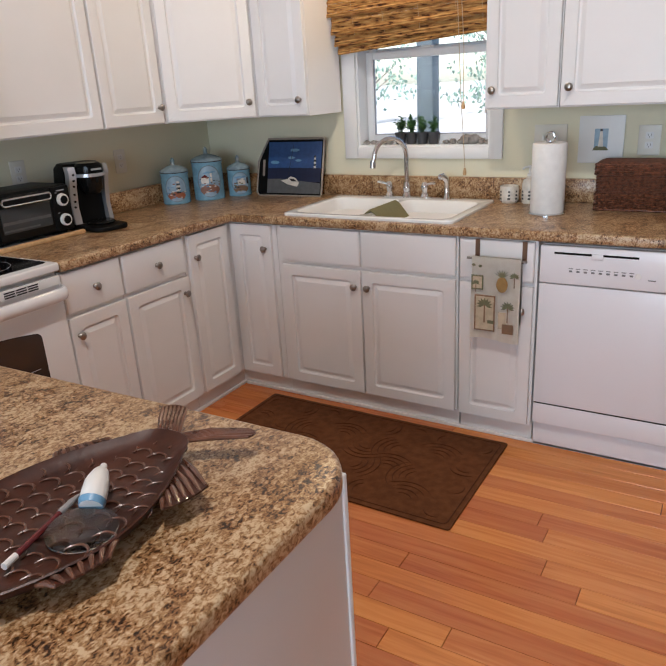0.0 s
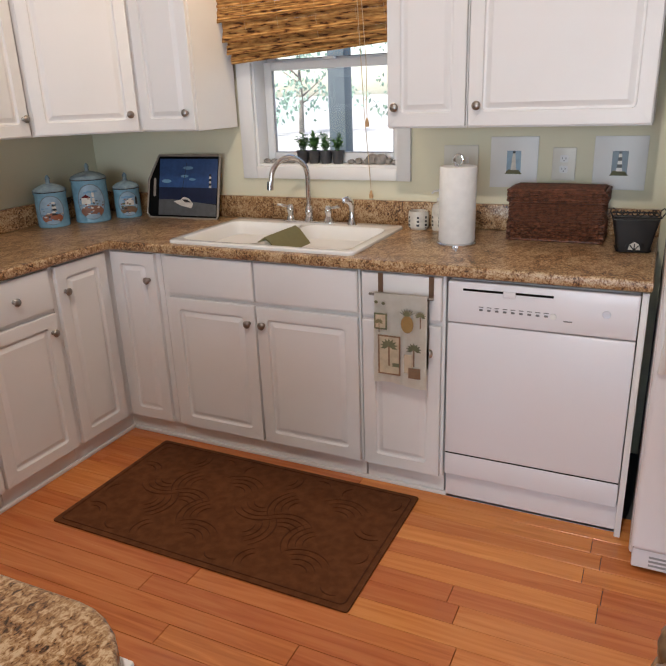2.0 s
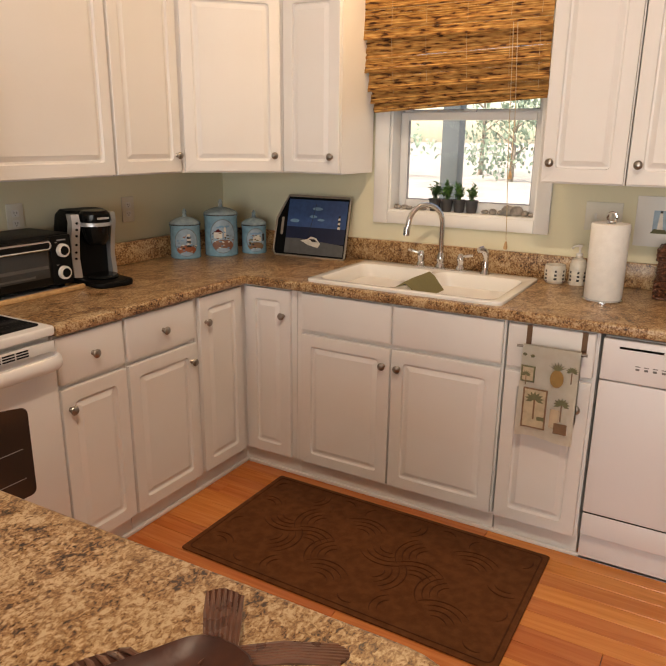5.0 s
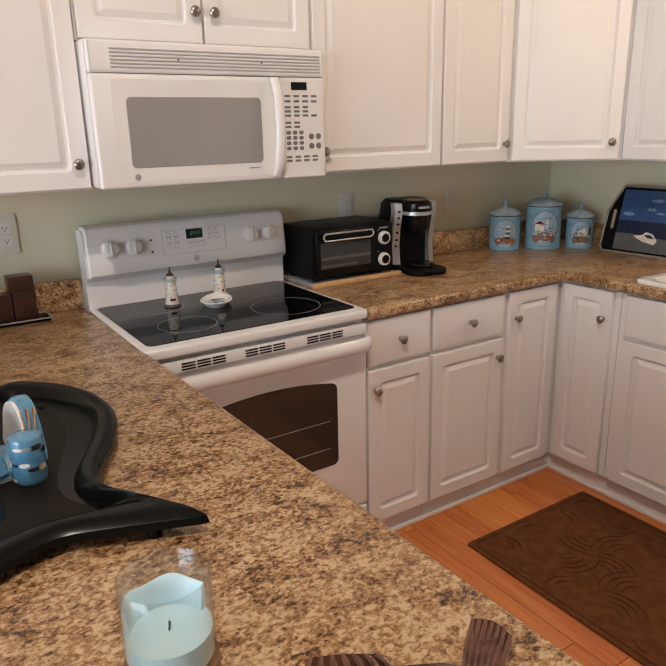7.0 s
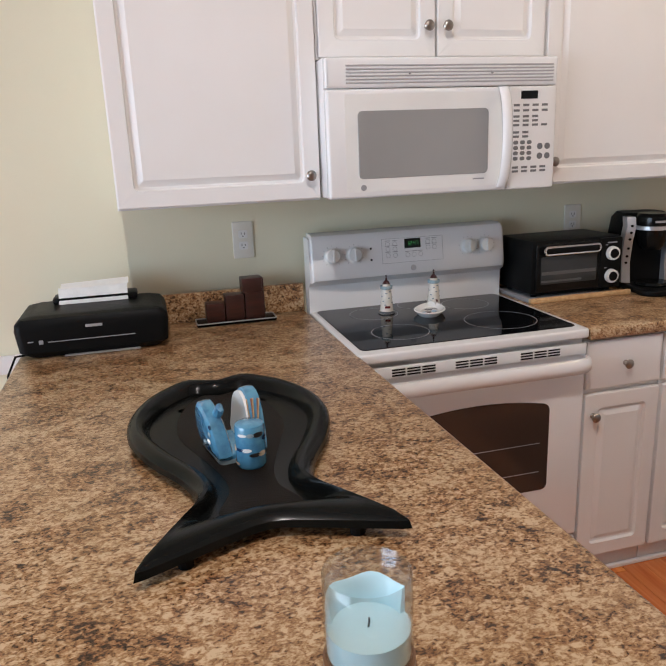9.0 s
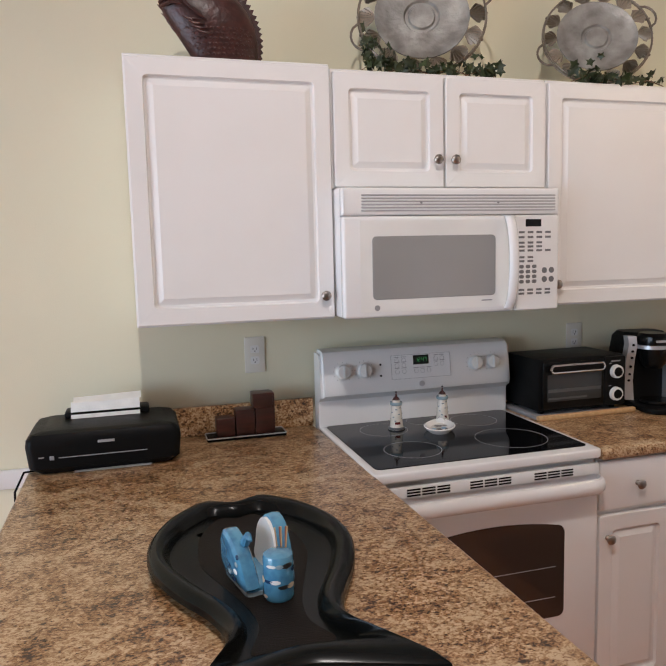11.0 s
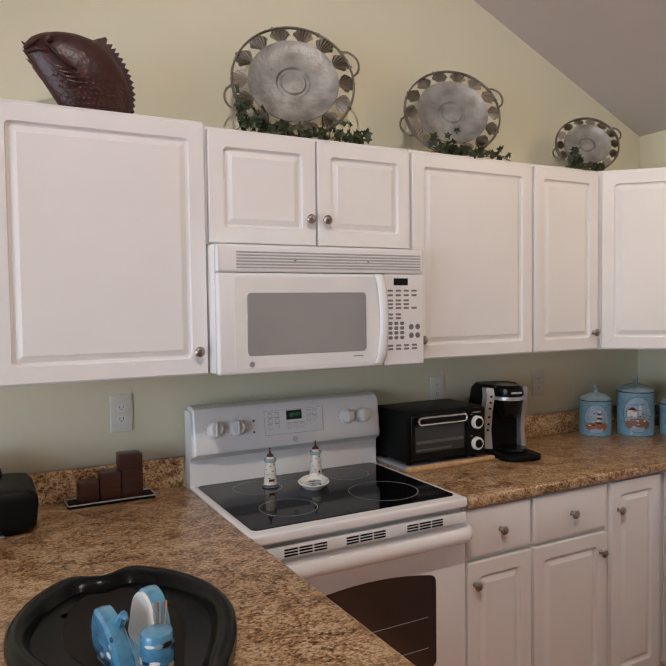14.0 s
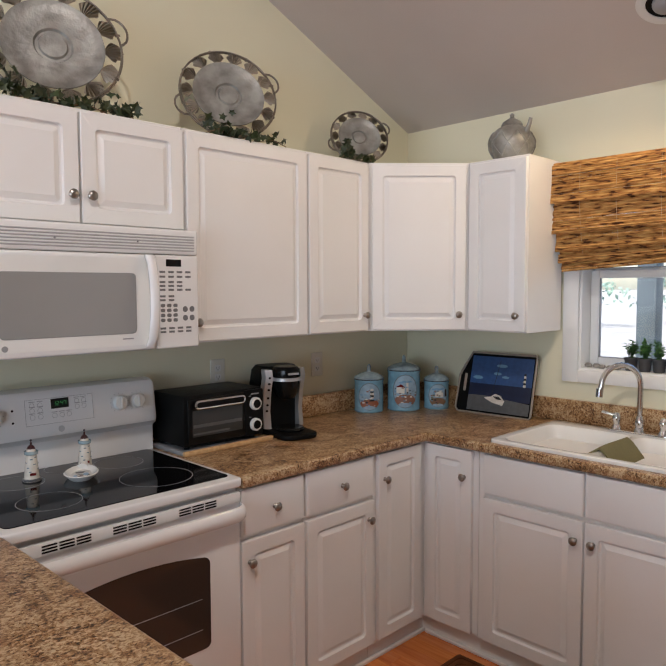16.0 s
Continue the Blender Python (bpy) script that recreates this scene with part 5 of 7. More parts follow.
def toaster_oven():
    b = thing("cutting_board", at(0.158, -1.435, TOP, 0), "wooden cutting board with a maple front edge", "cutting board")
    part("board", boxed(-0.145, 0.105, -0.185, 0.185, 0.0, 0.016, bev=0.003), GREYP, b, "grey board surface")
    part("edge", boxed(0.1055, 0.125, -0.19, 0.235, 0.0, 0.020, bev=0.006), BAMBOO_L, b, "pale maple front strip")
    s = thing("toaster_oven", at(0.01, -1.610, TOP + 0.0165, 90), "black toaster oven with two white-ringed dials on a cutting board", "toaster oven")
    W, H, D = 0.372, 0.208, 0.245
    part("body", boxed(0, W, -D, -0.015, 0.012, H, bev=0.008), BLACKP, s)
    for x in (0.03, W - 0.03):
        for y in (-D + 0.03, -0.05):
            part("foot", lathe(bmesh.new(), [(0, 0), (0.011, 0), (0.012, 0.012), (0, 0.012)], 12), BLACKP, s, "", at(x, y, 0))
    door = part("door", slab(rounded(0.012, 0.275, 0.022, H - 0.012, 0.006), 0, 0.012, bev=0.003), BLACKGLOSS, s, "dark glass drop-down door", pose(0, -D - 0.0005, 0, 90, 0, 0))
    part("door_glass", slab(rounded(0.03, 0.262, 0.05, 0.150, 0.004), 0.0122, 0.0132), SMOKE, door, "smoked glass")
    part("rack_bar", boxed(0.034, 0.258, 0.084, 0.096, 0.0133, 0.0138), RACK, door, "rack strip on the glass front, interior dimness in its colour")
    part("crumb_line", boxed(0.034, 0.20, 0.057, 0.064, 0.0133, 0.0137), RACK, door)
    part("handle", tube(bmesh.new(), [(x, z, 0.030) for x, z in rounded(0.035, 0.262, 0.160, 0.186, 0.012)], 0.0042, 8, closed=True), CHROME, door, "chrome loop handle")
    part("handle_grip", slab(rounded(0.040, 0.257, 0.164, 0.182, 0.008), 0.022, 0.033, bev=0.002), BLACKP, door)
    panel = part("control_panel", slab(rounded(0.278, W - 0.003, 0.016, H - 0.006, 0.006), 0, 0.012, bev=0.003), BLACKP, s, "", pose(0, -D - 0.0005, 0, 90, 0, 0))
    for z in (0.060, 0.145):
        d = part("dial", lathe(bmesh.new(), [(0, 0.012), (0.026, 0.012), (0.025, 0.026), (0.021, 0.027), (0, 0.027)], 28), PLASTIC, panel, "white-ringed dial", at(0.325, z, 0))
        part("dial_cap", lathe(bmesh.new(), [(0, 0.0272), (0.0175, 0.0272), (0.016, 0.031), (0, 0.031)], 24), BLACKP, d, "black dial cap")
        part("print_bar", boxed(0.296, 0.306, z + 0.03, z + 0.033, 0.0122, 0.0126), GREYP, panel)
    part("print_bar", boxed(0.305, 0.345, H - 0.026, H - 0.021, 0.0122, 0.0126), GREYP, panel, "small printed mark")


# grey darkened to paint in the dim oven interior; bars lie on the glass
RACK = material("rack_shaded_grey", (0.085, 0.083, 0.080), 0.3, scale=20)
SMOKE = material("smoked_glass", (0.030, 0.031, 0.030), 0.08, scale=8)


def coffee_maker():
    s = thing("coffee_maker", at(0.165, -1.070, TOP, 78) @ Matrix.Diagonal((1.14, 1.12, 1.03, 1)), "black and silver single-cup coffee maker", "coffee maker")
    part("base", slab(rounded(-0.075, 0.075, -0.19, 0.12, 0.045), 0, 0.022, bev=0.006), BLACKP, s)
    part("drip_tray", lathe(bmesh.new(), [(0, 0), (0.052, 0), (0.056, 0.006), (0.050, 0.014), (0, 0.014)], 28), BLACKGLOSS, s, "round black drip tray", at(0, -0.085, 0.0225))
    loops = []
    for z, y0, y1, w in ((0.022, -0.02, 0.115, 0.078), (0.12, -0.018, 0.115, 0.082), (0.20, -0.022, 0.113, 0.083), (0.262, -0.03, 0.10, 0.080), (0.282, -0.02, 0.085, 0.070)):
        loops.append([(x, y, z) for x, y in rounded(-w, w, y0, y1, 0.03)])
    part("body", loft(bmesh.new(), loops), BLACKP, s)
    loops = []
    for z, r in ((0.152, 0.030), (0.170, 0.040), (0.205, 0.046), (0.25, 0.052), (0.272, 0.050), (0.284, 0.040)):
        loops.append([(r * 1.05 * math.cos(a), -0.055 + r * 1.15 * math.sin(a), z) for a in [2 * math.pi * k / 24 for k in range(24)]])
    part("brew_head", loft(bmesh.new(), loops), BLACKGLOSS, s)
    part("head_band", lathe(bmesh.new(), [(0.053, 0.0), (0.058, 0.001), (0.058, 0.014), (0.053, 0.015)], 28), SILVERP, s, "silver handle band", at(0, -0.058, 0.226))
    part("logo_bar", boxed(-0.022, 0.022, -0.1175, -0.116, 0.254, 0.262), SILVERP, s, "small silver nameplate")
    for sx in (-1, 1):
        loops = []
        for z, y in ((0.026, -0.052), (0.10, -0.042), (0.18, -0.052), (0.24, -0.068), (0.272, -0.06)):
            x0, x1 = (0.060 * sx, 0.084 * sx)
            loops.append([(x0, y, z), (x1, y + 0.012, z), (x1, y + 0.045, z), (x0, y + 0.045, z)])
        pl = part("side_pillar", loft(bmesh.new(), loops), SILVERP, s, "silver side panel")
        if sx < 0:
            for k, z in enumerate((0.10, 0.125, 0.155, 0.19, 0.215, 0.24)):
                part("button", lathe(bmesh.new(), [(0, 0), (0.005, 0), (0.004, 0.003), (0, 0.003)], 10), BLACKP, pl, "small button", pose(-0.072, -0.0385 - 0.0265 * max(0, (z - 0.1) / 0.14), z, 90, 0, -25))
    c = thing("appliance_plug", at(0.268, -1.165, TOP + 0.012, 20), "black power plug lying on the counter", "plug")
    part("plug_body", boxed(-0.018, 0.018, -0.010, 0.010, -0.012, 0.008, bev=0.005), BLACKP, c)
    part("cable", tube(bmesh.new(), [(-0.018, 0, 0), (-0.06, 0.02, -0.006), (-0.11, 0.05, -0.008), (-0.17, 0.06, -0.008)], 0.0035, 6), BLACKP, c)


def lighthouse_things():
    for m, tag in ((at(0.200, -2.146, 0.9290), 0), (at(0.172, -1.955, 0.9290), 1)):
        s = thing("salt_shaker", m @ Matrix.Diagonal((1.18, 1.18, 1.08, 1)), "white lighthouse-shaped ceramic shaker with dark red roof on the cooktop", "shaker", "lighthouse shakers")
        b = part("tower", lathe(bmesh.new(), [(0, 0), (0.024, 0), (0.024, 0.005), (0.020, 0.007), (0.014, 0.078), (0.016, 0.080), (0.017, 0.086), (0.012, 0.088), (0.011, 0.096), (0, 0.096)], 22), CREAMP, s)
        part("roof", lathe(bmesh.new(), [(0.0115, 0.096), (0.008, 0.103), (0.003, 0.108), (0.003, 0.114), (0, 0.119)], 18), ROOF, s, "dark red domed roof")
        part("gallery", lathe(bmesh.new(), [(0.0165, 0.079), (0.0185, 0.081), (0.0185, 0.089), (0.0165, 0.090)], 18), SKYLID, s, "blue-grey gallery ring")
        part("finial", lathe(bmesh.new(), [(0, 0.1185), (0.0028, 0.1195), (0.0032, 0.122), (0, 0.1255)], 12), INK, s, "black finial")
        part("rock_base", lathe(bmesh.new(), [(0.0215, 0.0005), (0.0248, 0.001), (0.0246, 0.0055), (0.0215, 0.0075)], 22), SAND, s, "grey painted rocks")
        part("painted_house", poly_patch(rect(-0.008, 0.008, 0.018, 0.026), 0.0, 0.0205), REDP, b, "", pose(0, 0, 0, 0, 0, 80))
        for k, (a, z) in enumerate(((40, 0.04), (95, 0.05), (130, 0.035), (70, 0.065), (20, 0.055), (60, 0.028), (110, 0.07), (150, 0.05))):
            part("painted_dab", poly_patch(rect(-0.003, 0.003, z, z + 0.003), 0.0, 0.0192 - 0.00009 * (z * 1000 - 30)), GREYBLUE, b, "", pose(0, 0, 0, 0, 0, a))
    s = thing("spoon_rest", at(0.270, -2.012, 0.9290, -28) @ Matrix.Diagonal((1.18, 1.18, 1.1, 1)), "white ceramic spoon rest with a painted lighthouse", "spoon rest")
    loops = []
    for k, (i, z) in enumerate(((0.010, 0.0), (0.0, 0.010), (-0.004, 0.016), (0.000, 0.018), (0.006, 0.012), (0.014, 0.006))):
        lp = []
        for j in range(28):
            a = 2 * math.pi * j / 28
            rx, ry = 0.068 - i, 0.042 - i
            lp.append((rx * math.cos(a), ry * math.sin(a) * (1 + 0.15 * math.cos(a)), z))
        loops.append(lp)
    b = part("bowl", loft(bmesh.new(), loops), PORCELAIN, s)
    part("handle", tube(bmesh.new(), [(-0.055, 0, 0.012), (-0.08, 0.004, 0.018), (-0.11, 0.008, 0.022), (-0.13, 0.010, 0.018)], [0.014, 0.010, 0.011, 0.007], 10), PORCELAIN, s)
    for x, y, rx, ry, mt in ((0.03, 0.0, 0.016, 0.010, REDP), (0.0, 0.012, 0.014, 0.008, CLOUDB), (-0.02, -0.006, 0.010, 0.012, INK), (0.02, -0.016, 0.012, 0.006, CLOUDB), (-0.03, 0.010, 0.003, 0.012, INK), (0.006, -0.004, 0.004, 0.010, INK), (0.038, 0.010, 0.008, 0.005, CLOUDB), (0.014, 0.020, 0.010, 0.004, INK)):
        part("painted_dab", lathe(bmesh.new(), [(0, 0), (1, 0), (1, 0.0005), (0, 0.0005)], 14), mt, b, "", Matrix.Translation((x, y, 0.0062)) @ Matrix.Diagonal((rx, ry, 1, 1)))


def printer():
    s = thing("printer", at(0.045, -3.118, TOP, 90), "black inkjet printer with paper standing in its rear feed", "printer")
    w, d, h = 0.222, 0.27, 0.128
    loops = []
    for z, i, r in ((0.004, 0.030, 0.03), (0.022, 0.006, 0.026), (0.088, 0.0, 0.022), (0.108, 0.003, 0.022), (0.122, 0.016, 0.020), (0.128, 0.045, 0.018)):
        loops.append([(x, y, z) for x, y in rounded(-w + i, w - i, -d + i * 0.6, -0.01 - i * 0.3, r, 6)])
    b = part("body", loft(bmesh.new(), loops), BLACKP, s)
    part("feed_cover", boxed(-0.125, 0.135, -0.10, -0.02, 0.1275, 0.150, bev=0.008), BLACKP, s, "black rear feed cover")
    part("paper", loft(bmesh.new(), [[(x, -0.105 + 0.0, 0.129) for x in (-0.105, 0.105)] + [(0.105, -0.09, 0.129), (-0.105, -0.09, 0.129)], [(-0.105, -0.085, 0.176), (0.105, -0.085, 0.176), (0.105, -0.070, 0.176), (-0.105, -0.070, 0.176)]]), PAPER, s, "white paper stack")
    part("paper", loft(bmesh.new(), [[(-0.10, -0.075, 0.172), (0.11, -0.075, 0.176), (0.11, -0.035, 0.189), (-0.10, -0.035, 0.182)], [(-0.10, -0.075, 0.174), (0.11, -0.075, 0.178), (0.11, -0.035, 0.191), (-0.10, -0.035, 0.184)]]), PAPER, s, "curling envelope")
    part("output_slot", boxed(-0.13, 0.12, -d - 0.0015, -d + 0.004, 0.052, 0.054), GREYP, s, "thin seam of the output tray")
    part("tray_edge", boxed(-0.09, 0.13, -d + 0.004, -d + 0.02, 0.003, 0.0065), SILVERP, s, "silver tray edge")
    part("button", boxed(-0.155, -0.143, -d - 0.001, -d + 0.004, 0.048, 0.060, bev=0.001), GREYP, s, "grey square button")
    part("button", boxed(-0.185, -0.170, -d - 0.0005, -d + 0.006, 0.056, 0.059), SILVERP, s, "small silver key")
    part("name_bar", boxed(-0.020, 0.028, -d - 0.0018, -d + 0.002, 0.088, 0.096, bev=0.001), SILVERP, s, "silver nameplate")
    c = bmesh.new()
    tube(c, [(-0.19, -0.20, 0.004), (-0.235, -0.215, 0.004), (-0.262, -0.225, -0.05), (-0.265, -0.225, -0.2)], 0.0035, 6)
    part("cable", c, BLACKP, s)


def block_ornament():
    s = thing("block_ornament", at(0.075, -2.660, TOP, 90), "dark red-brown stepped wooden blocks on a narrow tray", "ornament")
    part("tray", slab(rounded(-0.14, 0.135, -0.045, 0.04, 0.006), 0.0, 0.010, bev=0.003), BLACKP, s)
    part("tray_rim", tube(bmesh.new(), [(x, y, 0.011) for x, y in rounded(-0.14, 0.135, -0.045, 0.04, 0.006)], 0.0022, 6, closed=True), SILVERP, s, "worn silver edge")
    for x0, x1, h in ((-0.105, -0.042, 0.075), (-0.038, 0.027, 0.100), (0.030, 0.098, 0.152)):
        part("block", boxed(x0, x1, -0.030, 0.028, 0.0105, h, bev=0.003), DARKBLOCK, s)
    part("block_top", boxed(0.022, 0.092, -0.034, 0.030, 0.103, 0.154, bev=0.003), DARKBLOCK, s)


def wall_plates():
    def plate(m, w, h, label, kind, cat="outlet"):
        s = thing("wall_outlet" if kind == "outlet" else "switch_plate", m, label, cat)
        part("plate", slab(rounded(-w / 2, w / 2, -h / 2, h / 2, 0.004), 0, 0.005, bev=0.0025), PLATE if kind != "mat" else PLASTIC, s)
        if kind == "outlet":
            for z in (-0.02, 0.02):
                f = part("socket", slab(rounded(-0.016, 0.016, z - 0.014, z + 0.014, 0.006), 0.005, 0.0062), PLASTIC, s)
                for x in (-0.006, 0.006):
                    part("slot", boxed(x - 0.001, x + 0.001, z - 0.002, z + 0.006, 0.0062, 0.0066), INK, f, "dark slot")
                part("slot", boxed(-0.002, 0.002, z - 0.009, z - 0.005, 0.0062, 0.0066), INK, f, "dark slot")
        return s

    W90 = lambda y, z: pose(WEST + 0.0005, y, z, 90, 0, 90)  # noqa: E731
    N0 = lambda x, z: pose(x, NORTH - 0.0005, z, 90, 0, 0)  # noqa: E731
    plate(W90(-2.606, 1.195), 0.074, 0.130, "beige duplex outlet on the wall beside the range", "outlet")
    plate(W90(-1.271, 1.183), 0.075, 0.118, "beige duplex outlet on the wall above the toaster oven", "outlet")
    plate(W90(-0.679, 1.172), 0.075, 0.118, "beige duplex outlet on the wall above the coffee maker", "outlet")
    plate(N0(2.400, 1.190), 0.088, 0.125, "white duplex outlet on the wall over the basket", "outlet")
    s = plate(N0(1.990, 1.203), 0.145, 0.118, "white double switch plate behind the paper towels", "switch", "switch plate")
    for x in (-0.03, 0.03):
        part("toggle", boxed(x - 0.005, x + 0.005, -0.012, 0.012, 0.005, 0.012, bev=0.002), PLASTIC, s)
    for x, dark in ((2.207, 0), (2.602, 1)):
        p = thing("lighthouse_plaque", N0(x, 1.195), "square white plaque with a small lighthouse picture on the wall", "wall plaque", "lighthouse plaques")
        part("panel", slab(rounded(-0.094, 0.094, -0.10, 0.10, 0.002), 0, 0.006, bev=0.002), PLASTIC, p)
        part("picture_sky", boxed(-0.028, 0.028, -0.045, 0.045, 0.006, 0.0066), (OVALSKY, GREYBLUE)[dark], p, "pale picture ground")
        part("picture_rock", poly_patch([(-0.034, -0.046), (0.034, -0.046), (0.02, -0.030), (-0.022, -0.028)]), OLIVE, p, "", pose(0, 0, 0.0066, -90, 0, 0))
        for k in range(5):
            a, b = 0.011 - 0.0012 * k, 0.0098 - 0.0012 * k
            part("lighthouse_stripe", poly_patch([(-a, -0.030 + 0.013 * k), (a, -0.030 + 0.013 * k), (b, -0.017 + 0.013 * k), (-b, -0.017 + 0.013 * k)]), (INK if dark and k % 2 else CREAMP), p, "", pose(0, 0, 0.0068, -90, 0, 0))
        part("picture_lamp", poly_patch(rect(-0.005, 0.005, 0.035, 0.044)), INK, p, "", pose(0, 0, 0.0068, -90, 0, 0))


def paper_towel():
    s = thing("paper_towel_holder", at(2.068, -0.295, TOP), "white paper towel roll on a chrome stand", "paper towels")
    part("base", lathe(bmesh.new(), [(0, 0), (0.074, 0), (0.074, 0.006), (0.068, 0.010), (0, 0.010)], 32), CHROME, s, "round chrome base")
    part("rod", tube(bmesh.new(), [(0, 0, 0.01), (0, 0, 0.298)], 0.004, 8), CHROME, s)
    part("loop", tube(bmesh.new(), [(0.016 * math.cos(a), 0, 0.312 + 0.02 * math.sin(a)) for a in [2 * math.pi * k / 16 for k in range(16)]], 0.0045, 8, closed=True), CHROME, s, "chrome loop finial")
    part("roll", lathe(bmesh.new(), [(0.02, 0.0105), (0.066, 0.0105), (0.069, 0.016), (0.0685, 0.15), (0.0692, 0.285), (0.066, 0.290), (0.02, 0.290), (0.02, 0.0105)], 40), PAPER, s, "quilted white paper roll")


def soap_things():
    c = thing("toothpick_cup", at(1.835, -0.055, TOP), "small white cup with painted black lighthouses", "cup")
    b = part("body", lathe(bmesh.new(), [(0, 0), (0.034, 0), (0.043, 0.012), (0.044, 0.06), (0.041, 0.078), (0.038, 0.078), (0.038, 0.02), (0, 0.018)], 28), CREAMP, c)
    d = thing("soap_dispenser", at(1.925, -0.045, TOP), "white ceramic soap dispenser with painted lighthouse", "soap dispenser")
    e = part("body", lathe(bmesh.new(), [(0, 0), (0.033, 0), (0.035, 0.01), (0.034, 0.085), (0.028, 0.105), (0.012, 0.115), (0.012, 0.122), (0, 0.122)], 28), CREAMP, d)
    pump = part("pump", lathe(bmesh.new(), [(0, 0.1225), (0.013, 0.1225), (0.013, 0.132), (0.005, 0.134), (0.005, 0.158), (0.010, 0.160), (0.010, 0.168), (0, 0.168)], 16), PLASTIC, d, "white pump")
    part("nozzle", tube(bmesh.new(), [(0, 0, 0.163), (-0.02, -0.02, 0.162), (-0.027, -0.027, 0.154)], 0.004, 8), PLASTIC, pump)
    for body, q in ((b, 0.0445), (e, 0.0352)):
        for a in (-40, 15, 62):
            for k in range(3):
                part("lighthouse_mark", poly_patch(rect(-0.006 + 0.001 * k, 0.006 - 0.001 * k, 0.018 + 0.016 * k, 0.027 + 0.016 * k), 0, q), INK, body, "", pose(0, 0, 0, 0, 0, a))
        part("red_band", poly_patch([(-0.03, 0.008), (0.05, 0.008), (0.05, 0.014), (-0.03, 0.014)], 0.0002, q), REDP, body)


def wicker_basket():
    s = thing("wicker_basket", at(2.405, -0.085, TOP), "dark brown woven wicker basket with lid on the counter", "basket")
    w, d, h = 0.172, 0.085, 0.195
    rnd = random.Random(5)
    part("liner", boxed(-w + 0.010, w - 0.010, -d + 0.010, d - 0.010, 0.002, h - 0.012), WICKER, s)
    bands = bmesh.new()

    def weave(bm, z, r, amp, n, half_w, half_d, phase):
        loop = rounded(-half_w, half_w, -half_d, half_d, 0.015, 3)
        pts = []
        k = len(loop)
        for i in range(k):
            a, b = Vector(loop[i]), Vector(loop[(i + 1) % k])
            m = max(1, int((b - a).length / 0.012))
            for j in range(m):
                p = a.lerp(b, j / m)
                nrm = Vector((b.y - a.y, a.x - b.x)).normalized()
                o = amp * (1 if (len(pts) + phase) % 2 else -1)
                pts.append((p.x + nrm.x * o, p.y + nrm.y * o, z))
        tube(bm, pts, r, 6, closed=True)

    z, i = 0.010, 0
    while z < 0.140:
        thick = z < 0.075
        weave(bands, z, 0.0062 if thick else 0.0030, 0.0046 if thick else 0.0022, 1, w - 0.002, d - 0.002, i)
        z += 0.0112 if thick else 0.0062
        i += 1
    tagged(part("woven_side", bands, WICKER, s, "woven strands in thick and thin bands"), "woven strands in thick and thin bands", kind="stuff")
    lid = bmesh.new()
    z = 0.150
    while z < 0.196:
        weave(lid, z, 0.0055, 0.0026, 1, w + 0.003 - (0.02 if z > 0.19 else 0), d + 0.003 - (0.02 if z > 0.19 else 0), i)
        z += 0.0095
        i += 1
    for k in range(24):
        y = -d + 0.008 + k * (2 * d - 0.016) / 23
        tube(lid, [(-w + 0.008, y, 0.192 + 0.002 * (k % 2)), (0, y, 0.195), (w - 0.008, y, 0.192 + 0.002 * ((k + 1) % 2))], 0.0042, 5)
    tagged(part("lid", lid, WICKER, s, "woven lid"), "woven lid", kind="stuff")
    part("base_rim", tube(bmesh.new(), [(x, y, 0.005) for x, y in rounded(-w - 0.002, w + 0.002, -d - 0.002, d + 0.002, 0.015)], 0.005, 8, closed=True), WICKER, s)


def iron_caddy():
    s = thing("napkin_caddy", at(2.685, -0.235, TOP, 8), "black wrought-iron scroll caddy holding dark napkins", "napkin holder")
    w0, w1, h = 0.052, 0.074, 0.135
    part("liner", loft(bmesh.new(), [[(x, y, 0.006) for x, y in rounded(-w0, w0, -0.045, 0.045, 0.012)], [(x, y, h - 0.02) for x, y in rounded(-w1, w1, -0.055, 0.055, 0.012)]]), IRON, s, "dark mesh body")
    bm = bmesh.new()
    for z, w, d in ((0.006, w0 + 0.003, 0.048), (h - 0.012, w1 + 0.003, 0.058)):
        tube(bm, [(x, y, z) for x, y in rounded(-w, w, -d, d, 0.012)], 0.003, 6, closed=True)
    part("frame", bm, IRON, s)
    for k in range(3):
        cx = -0.05 + 0.05 * k
        for d in (-1, 1):
            pts = []
            for j in range(18):
                a = j / 17 * 4.6
                r = 0.018 * (1 - j / 22)
                pts.append((cx + d * (0.012 + r * math.cos(a + 2.6)), -0.060, h + 0.008 + r * math.sin(a + 2.6)))
            part("scroll", tube(bmesh.new(), pts, 0.0022, 6), IRON, s, "curled iron scroll")
    for d in (-1, 1):
        part("scroll", tube(bmesh.new(), [(d * (w1 + 0.002), -0.058, h - 0.01), (d * (w1 + 0.014), -0.058, h + 0.012), (d * (w1 + 0.006), -0.058, h + 0.022), (d * (w1 - 0.004), -0.058, h + 0.014)], 0.0024, 6), IRON, s)
    part("front_fan", poly_patch([(-0.02, 0.0), (0.02, 0.0), (0.016, 0.018), (0.0, 0.028), (-0.016, 0.018)], 0.0), CREAMP, s, "pale card behind the scrolls", at(0, -0.0505, 0.012))
    for d in (-1, 0, 1):
        part("scroll", tube(bmesh.new(), [(0, -0.053, 0.01), (0.012 * d, -0.054, 0.026), (0.024 * d, -0.055, 0.034), (0.03 * d, -0.055, 0.022)], 0.0018, 5), IRON, s)


